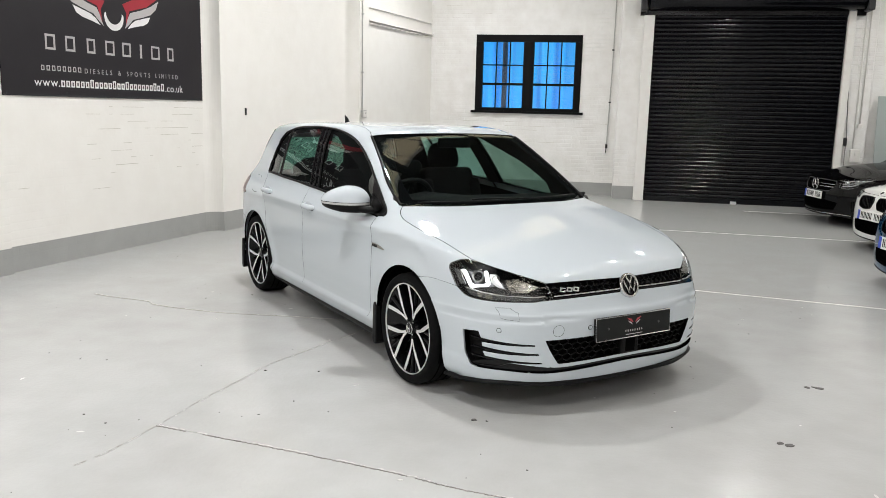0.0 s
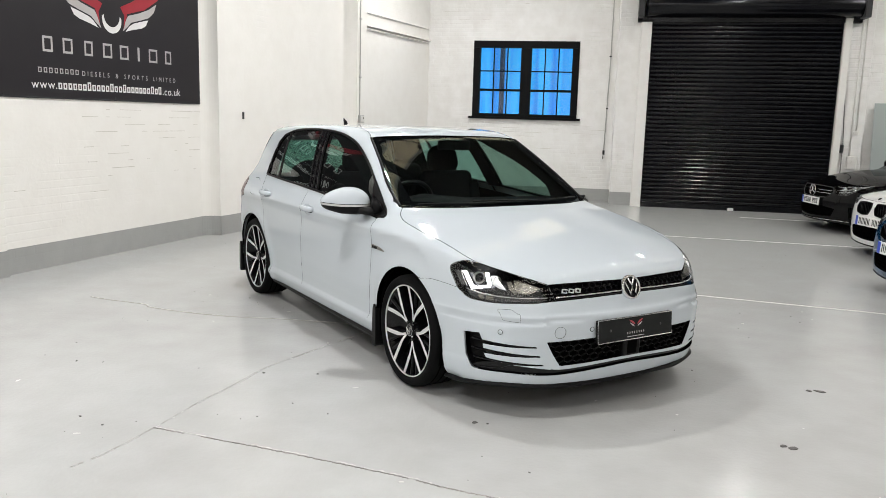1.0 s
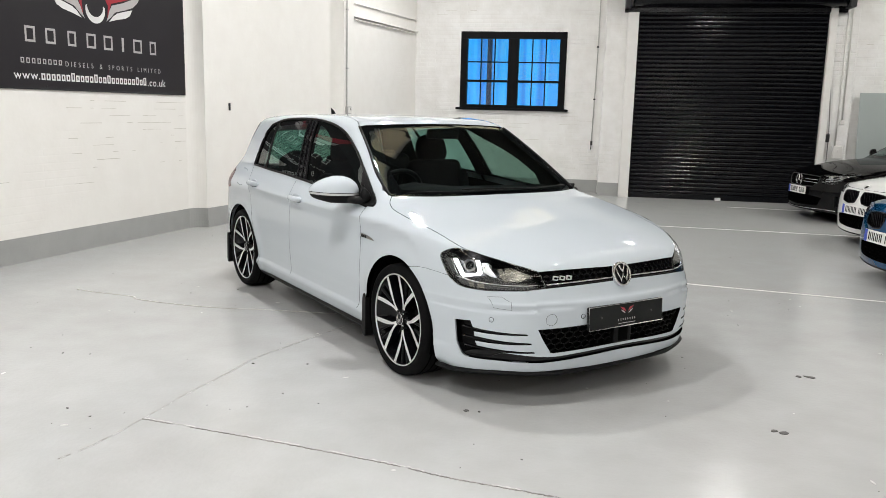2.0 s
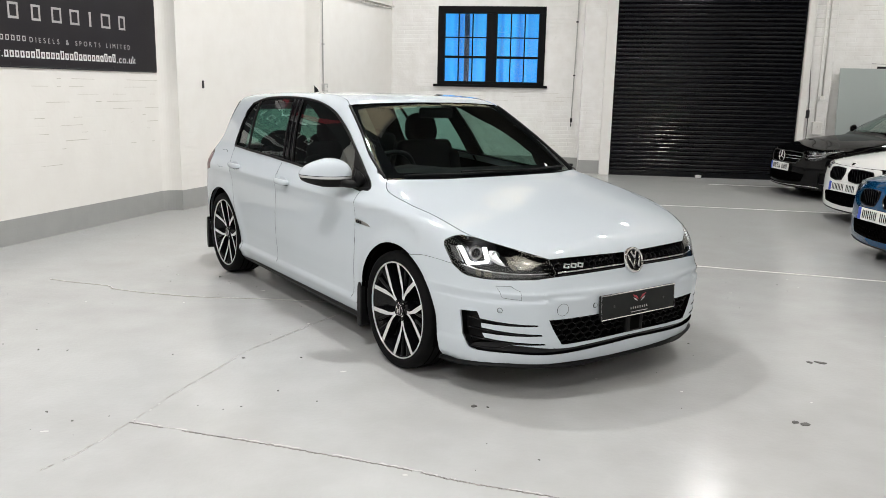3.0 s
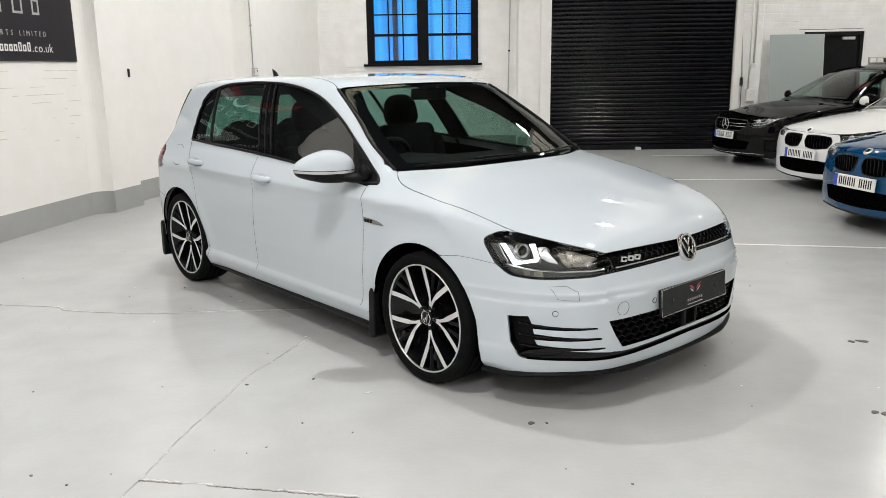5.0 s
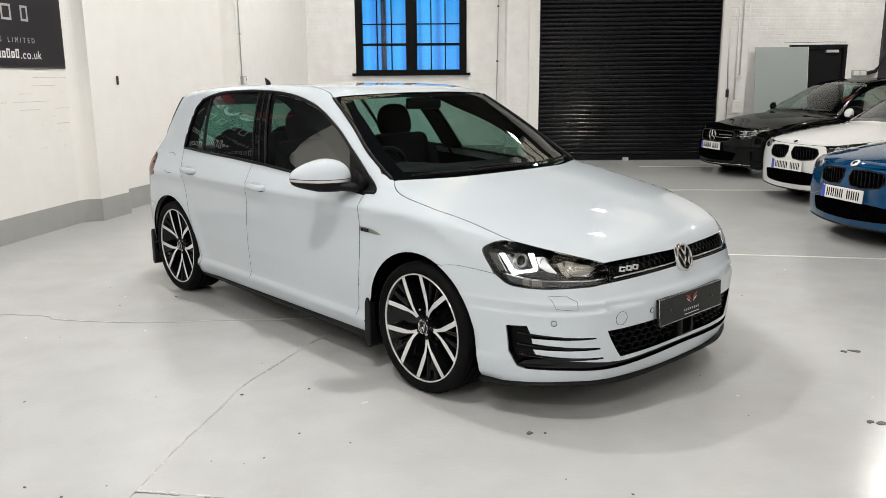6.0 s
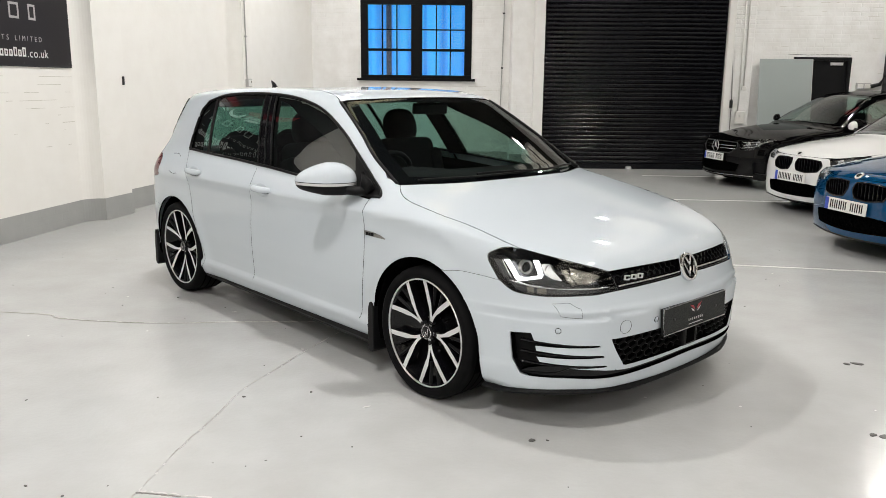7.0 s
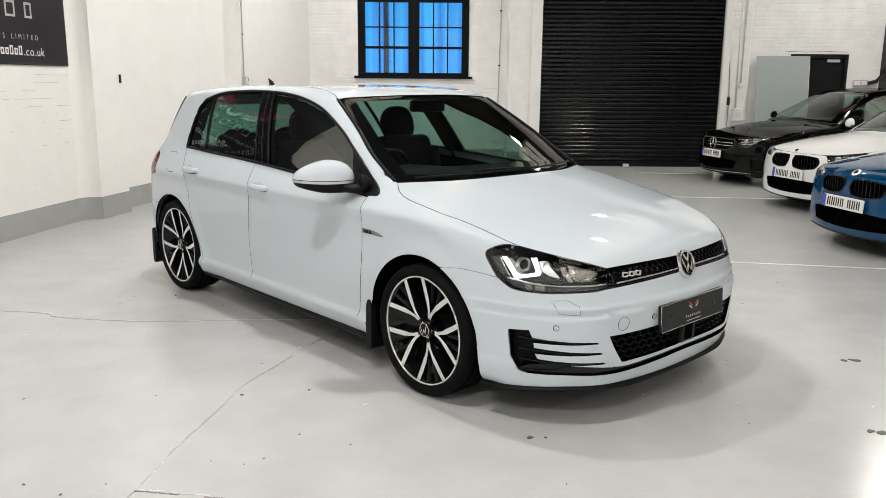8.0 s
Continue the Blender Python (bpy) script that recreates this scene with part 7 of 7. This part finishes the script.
blue_car, _ = parked("coupe_car", "bright blue metallic coupe with twin black kidney grilles", pose(3.32, 7.81, 0, 0, 0, -78), M["blue_paint"], COUPE_TOP, "kidney")
sticker = part("screen_sticker", prism([(0.105 * math.cos(k * math.pi / 14), 0.105 * math.sin(k * math.pi / 14)) for k in range(28)], 0.003, m=pose(0.42, 1.12, 1.13, -58)), M["sticker"], black_car, "round red sales sticker behind the windscreen")


# ---- banner on the long wall ----
BAN = (Vector(L1) - Vector(L0)).normalized()
BAN_M = Matrix.Translation((*wall_line(L0, L1, 0, 0.012), 0)) @ Matrix.Rotation(math.atan2(BAN.y, BAN.x), 4, "Z")
banner = thing("wall_banner", "large black vinyl dealer banner with silver lettering and winged emblem", "banner", BAN_M)
B0, B1, BZ0, BZ1 = -0.265, 2.535, 1.590, 3.45
part("banner_sheet", box((B0, -0.004, BZ0), (B1, 0.008, BZ1), 0.001), M["banner"], banner)
part("banner_hem", tube([(B0 + 0.01, -0.004, BZ0 + 0.008), (B1 - 0.01, -0.004, BZ0 + 0.008)], 0.004, 6), M["banner"], banner)
for i in range(5):
    for z in (BZ0 + 0.03, BZ1 - 0.03):
        part("eyelet", lathe([(0.006, 0.002), (0.011, 0.003), (0.012, 0.0)], 14, m=pose(B0 + 0.04 + i * (B1 - B0 - 0.08) / 4, -0.005, z, 0, 0, -90)), M["steel"], banner)


def ink(name, polys, mat, y=-0.0055):
    bm = bmesh.new()
    for poly in polys:
        prism(poly, 0.0012, bm=bm, m=pose(0, y, 0))
    return part(name, bm, mat, banner)


def stroke_box(x0, x1, z0, z1, t):
    return [[(x0, z0), (x0 + t, z0), (x0 + t, z1), (x0, z1)], [(x0 + t, z1 - t), (x1, z1 - t), (x1, z1), (x0 + t, z1)],
            [(x0 + t, z0), (x1, z0), (x1, z0 + t), (x0 + t, z0 + t)], [(x1 - t, z0 + t), (x1, z0 + t), (x1, z1 - t), (x1 - t, z1 - t)]]


# the trade name as eight open blocks, and small bars where the name comes again
for x, wide in ((0.229, 0.118), (0.468, 0.120), (0.738, 0.108), (0.985, 0.125), (1.222, 0.125), (1.485, 0.030), (1.660, 0.135), (1.925, 0.102)):
    ink("name_block", stroke_box(x, x + wide, 2.018, 2.160, 0.021 if wide > 0.05 else 0.0145), M["ink_grey"])
for i in range(8):
    x = 0.166 + i * 0.0635
    ink("name_bar", stroke_box(x, x + 0.038, 1.826, 1.874, 0.009), M["ink_grey"])


def glyph(ch, size, mat, wide):
    """One letter, with the offset of its left edge and its width."""
    cu = bpy.data.curves.new("glyph", "FONT")
    cu.body, cu.size, cu.extrude = ch, size, 0.0006
    ob = bpy.data.objects.new("glyph", cu)
    scene.collection.objects.link(ob)
    me = bpy.data.meshes.new_from_object(ob.evaluated_get(bpy.context.evaluated_depsgraph_get()))
    bpy.data.objects.remove(ob)
    me.materials.clear()
    me.materials.append(mat)
    xs = [v.co.x for v in me.vertices]
    t = new("letter", me)
    t.parent = banner
    return t, min(xs) * wide, (max(xs) - min(xs)) * wide


def words(text, x, end, z, size, mat, wide):
    """A line of letters spread evenly from x to end."""
    row = [None if ch == " " else glyph(ch, size, mat, wide) for ch in text]
    gap = size * 0.35
    space = (end - x - sum(gap if g is None else g[2] for g in row)) / (len(row) - 1)
    for g in row:
        if g:
            g[0].matrix_local = pose(x - g[1], -0.0055, z, 90) @ Matrix.Diagonal((wide, 1, 1, 1))
        x += space + (g[2] if g else gap)


words("DIESELS & SPORTS LIMITED", 0.694, 2.088, 1.822, 0.066, M["ink_grey"], 0.95)
words("www.", 0.080, 0.375, 1.682, 0.112, M["ink_white"], 1.05)
for i in range(24):
    x = 0.392 + i * 0.0612
    tall = 0.082 if i in (6, 11, 14, 21, 23) else 0.061
    ink("address_bar", stroke_box(x, x + 0.045, 1.680, 1.680 + tall, 0.014), M["ink_white"])
words(".co.uk", 1.868, 2.169, 1.676, 0.112, M["ink_white"], 1.0)

# winged emblem above the name
EC, EZ = 1.125, 2.265
for s in (-1, 1):
    mir = lambda pts: [(EC + s * x, EZ + z) for x, z in (pts if s < 0 else pts[::-1])]
    ink("emblem_wing", [mir([(0.165, 0.065), (0.180, 0.197), (0.125, 0.28), (0.29, 0.35), (0.52, 0.47), (0.70, 0.60), (0.84, 0.76), (0.82, 0.60), (0.70, 0.42), (0.49, 0.295), (0.225, 0.222)])], M["ink_red"])
    ink("emblem_feather", [mir([(0.150, 0.038), (0.200, 0.150), (0.235, 0.205), (0.40, 0.250), (0.55, 0.305), (0.68, 0.380), (0.635, 0.285), (0.55, 0.220), (0.43, 0.182), (0.28, 0.142), (0.215, 0.085)])], M["ink_grey"])
    ink("emblem_feather", [mir([(0.190, 0.040), (0.25, 0.100), (0.31, 0.135), (0.43, 0.168), (0.54, 0.195), (0.50, 0.130), (0.43, 0.097), (0.30, 0.070)])], M["ink_white"])
arc_o = [(EC + 0.135 * math.cos(radians(a)), EZ + 0.14 + 0.137 * math.sin(radians(a))) for a in range(170, 371, 10)]
arc_i = [(EC + 0.112 * math.cos(radians(a)), EZ + 0.18 + 0.115 * math.sin(radians(a))) for a in range(360, 179, -10)]
ink("emblem_ring", [arc_o + arc_i], M["ink_white"])

# ---- small things on the long wall ----
def on_wall(p, q, s, out, z):
    return (*wall_line(p, q, s, out), z)


rz2 = math.degrees(math.atan2(L2[1] - L1[1], L2[0] - L1[0]))
plateau = thing("wall_bracket", "small dark metal bracket fixed to the wall", "bracket", pose(*on_wall(L1, L2, 0.555, 0.17, 1.47), 0, 0, rz2))
part("bracket_bar", box((-0.011, -0.02, -0.046), (0.011, 0.0, 0.046), 0.004), M["steel"], plateau)
cond = thing("wall_conduit", "thin grey conduit running down the pilaster to a socket", "conduit", pose(*on_wall(L1, L2, 3.55, 0.19, 0), 0, 0, rz2))
part("conduit_pipe", tube([(0, -0.011, 1.5), (0, -0.011, WALL_TOP)], 0.0085, 10), M["pipe"], cond, smooth=True)
for z in (2.1, 3.0, 3.9):
    part("conduit_clip", box((-0.022, -0.03, z), (0.022, 0.0, z + 0.02), 0.003), M["pipe"], cond)
sock = thing("wall_socket", "grey metal-clad wall socket at the end of a conduit", "socket", pose(*on_wall(L1, L2, 3.575, 0.19, 1.455), 0, 0, rz2))
part("socket_box", box((-0.06, -0.045, -0.06), (0.075, 0.0, 0.06), 0.008), M["pipe"], sock)
part("socket_face", box((-0.045, -0.05, -0.045), (0.06, -0.043, 0.045), 0.004), M["trim_white"], sock)
part("socket_switch", box((0.02, -0.054, 0.0), (0.035, -0.049, 0.03), 0.002), M["steel"], sock)
for z0, z1, o in ((3.178, 3.205, 0.032), (2.96, 2.985, 0.07), (2.92, 2.935, 0.045)):
    tagged(part("trim", slab(L1, L2, 4.02, far_len - 0.34, 0.0, o, z0, z1, bevel=0.006), M["wall"]), "white-painted moulded rail along the wall", "moulding", kind="structure")

# short raked joints where the thick paint has cracked along the courses
slit_rng = random.Random(11)


def slits(name, p, q, spots, label):
    bm = bmesh.new()
    for s0, s1, z0, z1, count in spots:
        for _ in range(count):
            a, z = slit_rng.uniform(s0, s1), 0.075 * round(slit_rng.uniform(z0, z1) / 0.075)
            ln = slit_rng.choice((0.05, 0.08, 0.12, 0.2, 0.3))
            slab(p, q, a, a + ln, -0.01, 0.0022, z, z + slit_rng.uniform(0.003, 0.006), bm=bm)
    tagged(part(name, bm, M["slit"]), label, "paint cracks", kind="stuff")


slits("wall_cracks", LB, L1, ((12.7, 14.5, 0.3, 1.5, 26), (16.0, 17.45, 0.8, 1.57, 30), (16.7, 17.45, 1.25, 1.57, 10), (14.5, 16.4, 0.5, 1.5, 14)), "short dark cracks along the courses of the painted wall")
slits("wall_cracks", (-3.5, BACK_Y), (0.05, BACK_Y), ((0.2, 3.3, 0.45, 1.45, 46), (0.2, 3.3, 3.1, 4.2, 10)), "short dark cracks along the courses of the end wall")
slits("wall_cracks", (4.3, EAST_Y), (8.5, EAST_Y), ((0.1, 0.7, 2.1, 3.6, 14), (1.8, 3.9, 1.6, 3.6, 40), (0.7, 1.8, 2.2, 3.6, 16)), "short dark cracks along the courses of the rough wall")

# ---- fittings beside the window and the shutter ----
cord = thing("pull_cord", "thin cord conduit down the wall to a small pull switch", "conduit", pose(-0.12, BACK_Y, 0))
part("cord_pipe", tube([(0.06, -0.015, WALL_TOP), (0.05, -0.015, 2.6), (0.02, -0.015, 0.95)], 0.009, 8), M["pipe"], cord, smooth=True)
for z in (2.71, 1.75):
    part("cord_clip", box((0.025 if z > 2 else 0.015, -0.03, z), (0.065 if z > 2 else 0.055, 0.0, z + 0.025), 0.004), M["steel"], cord)
part("pull_switch", box((0.0, -0.05, 0.90), (0.04, 0.0, 0.98), 0.006), M["steel"], cord, "dark switch box")
part("pull_handle", lathe([(0.004, 0.90), (0.007, 0.86), (0.010, 0.82), (0.0, 0.815)], 12, m=pose(0.012, -0.03, 0, 0, -90, 0)), M["steel"], cord, smooth=True)

chain = thing("shutter_chain", "steel hand chain and brake box beside the roller shutter", "chain", pose(3.92, 15.02, 0))
for i in range(95):
    z = 3.35 - i * 0.034
    if z < 0.35:
        break
    for dx in (0.0, 0.055):
        lean = 0.06 * max(z - 1.2, 0.0)
        part("chain_link", box((dx - 0.006 - lean, -0.04, z), (dx + 0.006 - lean, -0.028, z + 0.026), 0.0), M["steel"], chain)
part("brake_box", box((-0.06, -0.10, 1.10), (0.06, 0.0, 1.24), 0.015), M["steel"], chain)
part("brake_lever", tube([(0.0, -0.06, 1.22), (-0.045, -0.07, 1.33)], 0.012, 8), M["steel"], chain)
for x, z0, z1 in ((4.17, 1.46, WALL_TOP), (4.10, 1.0, 3.3)):
    con = thing("wall_conduit", "white-painted conduit on the brick pier", "conduit", pose(x, 15.02, 0))
    part("conduit_pipe", tube([(0, -0.014, z0), (0, -0.014, z1)], 0.012, 10), M["trim_white"], con, smooth=True)
    part("conduit_box", box((-0.04, -0.04, z0 - 0.05), (0.04, 0.0, z0 + 0.02), 0.006), M["trim_white"], con)
iso = thing("switch_box", "white plastic switch box on the brick pier", "switch box", pose(4.14, 15.02, 0.93))
part("switch_case", box((-0.08, -0.06, -0.11), (0.08, 0.0, 0.11), 0.01), M["trim_white"], iso)
part("switch_lever", box((-0.012, -0.08, 0.01), (0.012, -0.055, 0.05), 0.004), M["trim_white"], iso)

# ---- dark door and the frosted panel that leans beside it ----
door = thing("door_1", "plain black door in a black frame, closed", "door", pose(DX0, EAST_Y, 0), kind="structure")
wd = DX1 - DX0
part("door_frame", box((0.0, -0.01, 0), (0.06, 0.16, DZ1), 0.004), M["door_black"], door)
part("door_frame", box((wd - 0.06, -0.01, 0), (wd, 0.16, DZ1), 0.004), M["door_black"], door)
part("door_frame", box((0.06, -0.01, DZ1 - 0.06), (wd - 0.06, 0.16, DZ1), 0.004), M["door_black"], door)
part("door_leaf", box((0.062, 0.05, 0.005), (wd - 0.062, 0.094, DZ1 - 0.062), 0.003), M["door_black"], door)
part("door_closer", box((wd - 0.36, 0.0, 1.86), (wd - 0.14, 0.048, 1.91), 0.008), M["alloy"], door, "silver door closer")
part("door_handle", tube([(0.13, 0.05, 1.02), (0.13, 0.0, 1.02), (0.25, 0.0, 1.02)], 0.009, 8), M["alloy"], door)
panel = thing("leaning_panel", "pale grey-green frosted sheet leaning against the wall", "panel", pose(4.42, 14.80, 0, -6))
part("sheet", box((0, 0, 0), (0.93, 0.012, 1.97), 0.002), M["frosted"], panel)
part("sheet_edge", box((0.93, -0.001, 0), (0.936, 0.013, 1.97), 0.001), M["trim_white"], panel)
cable = thing("wall_cable", "thin dark cable along the wall over the door", "cable", pose(4.9, EAST_Y, 0))
part("cable_run", tube([(0.05, -0.006, 2.045), (0.4, -0.006, 2.035), (0.8, -0.006, 2.045), (1.15, -0.006, 2.04)], 0.0035, 6), M["steel"], cable)
sock2 = thing("wall_socket", "pair of grey metal sockets on the brick wall", "socket", pose(6.32, EAST_Y, 1.50))
part("socket_box", box((-0.13, -0.05, -0.05), (0.13, 0.0, 0.06), 0.008), M["pipe"], sock2)
for x in (-0.06, 0.06):
    part("socket_face", box((x - 0.05, -0.056, -0.035), (x + 0.05, -0.048, 0.04), 0.004), M["trim_white"], sock2)
duct = thing("cable_duct", "dark vertical trunking on the brick wall", "trunking", pose(6.72, EAST_Y, 0))
part("duct_cover", box((-0.06, -0.09, 1.2), (0.06, 0.0, WALL_TOP), 0.008), M["steel"], duct)
part("duct_elbow", tube([(-0.28, -0.06, 1.50), (-0.14, -0.08, 1.54), (-0.05, -0.09, 1.72), (0.0, -0.07, 1.9)], 0.035, 10), M["steel"], duct, smooth=True)

# ---- floor: cracks, bay lines, chips ----
rng = random.Random(5)


def ribbon(points, width, z=0.0035, rough=0.5, steps=40, gaps=0.0):
    """A thin uneven strip lying on the floor along a line, broken up where gaps says so."""
    pts = [Vector((x, y, 0)) for x, y in points]
    line = [Vector(p) for p in spline([tuple(p) for p in pts], steps)]
    bm = bmesh.new()
    prev, skip = None, 0
    for i, p in enumerate(line):
        d = (line[min(i + 1, len(line) - 1)] - line[max(i - 1, 0)]).normalized()
        n = Vector((-d.y, d.x, 0))
        w = width * (1 + rough * rng.uniform(-1, 1)) / 2
        j = n * rng.uniform(-1, 1) * width * rough
        if skip or rng.random() < gaps * 0.2:
            skip = skip - 1 if skip else rng.randint(2, 9)
            prev = None
            continue
        cur = [bm.verts.new(p + n * w + j), bm.verts.new(p - n * w + j)]
        for v in cur:
            v.co.z = z
        if prev:
            bm.faces.new((prev[0], prev[1], cur[1], cur[0]))
        prev = cur
    loose = [v for v in bm.verts if not v.link_faces]
    bmesh.ops.delete(bm, geom=loose, context="VERTS")
    ext = bmesh.ops.extrude_face_region(bm, geom=bm.faces[:])
    bmesh.ops.translate(bm, vec=(0, 0, -z - 0.004), verts=[v for v in ext["geom"] if isinstance(v, bmesh.types.BMVert)])
    return bm


LONG = [(-2.195, 3.28), (-2.106, 3.269), (-1.493, 3.177), (-0.936, 3.073), (-0.66, 3.005), (-0.2, 2.93), (0.4, 2.80)]
SPUR = [(-2.30, 2.80), (-2.242, 2.978), (-2.195, 3.28), (-2.159, 3.641), (-2.109, 3.932), (-2.06, 4.28), (-1.947, 4.60), (-1.86, 4.85), (-1.72, 5.2)]
FAR = [(-4.15, 5.60), (-3.97, 5.554), (-3.62, 5.50), (-3.50, 5.42), (-3.077, 5.354), (-2.758, 5.35), (-2.41, 5.387), (-1.9, 5.41)]
for pts, w, gp in ((LONG, 0.0038, 0.004), (SPUR, 0.0019, 0.8), (FAR, 0.0026, 0.0)):
    tagged(part("floor_crack", ribbon(pts, w, rough=0.9 if gp else 0.3, steps=60, gaps=gp), M["crack"] if 0 < gp < 0.1 else M["hairline"]), "fine dark crack running across the painted floor", "crack", kind="structure")
    tagged(part("floor_crack_edge", ribbon([(x + 0.006, y + 0.010) for x, y in pts], w * 1.6, z=0.0022, rough=0.9, steps=30, gaps=0.35), M["scuff"]), "flaking pale edge of a floor crack", "crack", kind="structure")
for pts in ([(0.2, 11.12), (3.07, 11.0), (7.5, 10.7)], [(0.6, 7.30), (2.18, 7.03), (5.5, 6.5)], [(2.2, 13.9), (6.5, 13.6)]):
    tagged(part("bay_line", ribbon(pts, 0.035, z=0.002, rough=0.12, steps=20), M["line"]), "worn pale parking bay line painted on the floor", "bay line", kind="structure")


def blot(x, y, r, stretch, turn, mat, z=0.004):
    """One irregular fleck of worn floor."""
    bm = bmesh.new()
    n = 11
    c, sn = math.cos(turn), math.sin(turn)
    ring = []
    for i in range(n):
        a = 2 * math.pi * i / n
        q = r * rng.uniform(0.65, 1.1)
        u, v = q * math.cos(a) * stretch, q * math.sin(a)
        ring.append(bm.verts.new((x + u * c - v * sn, y + u * sn + v * c, z)))
    bm.faces.new(ring)
    ext = bmesh.ops.extrude_face_region(bm, geom=bm.faces[:])
    bmesh.ops.translate(bm, vec=(0, 0, -z - 0.002), verts=[v for v in ext["geom"] if isinstance(v, bmesh.types.BMVert)])
    return bm


for x, y, r, st in ((-0.70, 3.755, 0.016, 1.3), (-0.635, 3.755, 0.010, 1.5), (1.12, 4.748, 0.020, 1.2), (1.18, 4.752, 0.022, 2.2), (0.788, 3.847, 0.019, 1.6), (0.832, 3.832, 0.024, 1.5), (-1.679, 3.765, 0.007, 1.2), (-2.03, 4.19, 0.012, 1.5), (-1.72, 4.26, 0.010, 1.4), (-1.35, 4.85, 0.009, 1.3), (-2.93, 5.95, 0.012, 1.4), (-3.52, 9.1, 0.02, 1.6), (-3.2, 4.1, 0.008, 1.3), (-2.45, 3.25, 0.009, 1.3), (-2.62, 3.32, 0.010, 1.6)):
    tagged(part("floor_chip", blot(x, y, r * (0.78 if r > 0.015 else 0.5), st, rng.uniform(-0.6, 0.6), M["chip"]), M["chip"]), "small dark chip in the floor paint", "floor chip", group="chips in the floor", kind="structure")
bm = bmesh.new()
for i in range(170):
    x, y = rng.uniform(-4.6, 2.4), rng.uniform(1.6, 10.5)
    join(bm, blot(x, y, rng.choice((0.0018, 0.0022, 0.003, 0.0045)), rng.uniform(1, 2.4), rng.uniform(0, 3), None, z=0.0018))
tagged(part("floor_specks", bm, M["chip"]), "scattered dark specks in the floor paint", "specks", kind="stuff")
bm = bmesh.new()
for i in range(36):
    x, y = rng.uniform(-3.6, 2.0), rng.uniform(1.8, 7.5)
    join(bm, blot(x, y, rng.uniform(0.004, 0.010), rng.uniform(1, 3), rng.uniform(0, 3), None, z=0.0015))
tagged(part("floor_scuffs", bm, M["scuff"]), "scattered pale nicks in the floor paint", "scuffs", kind="stuff")
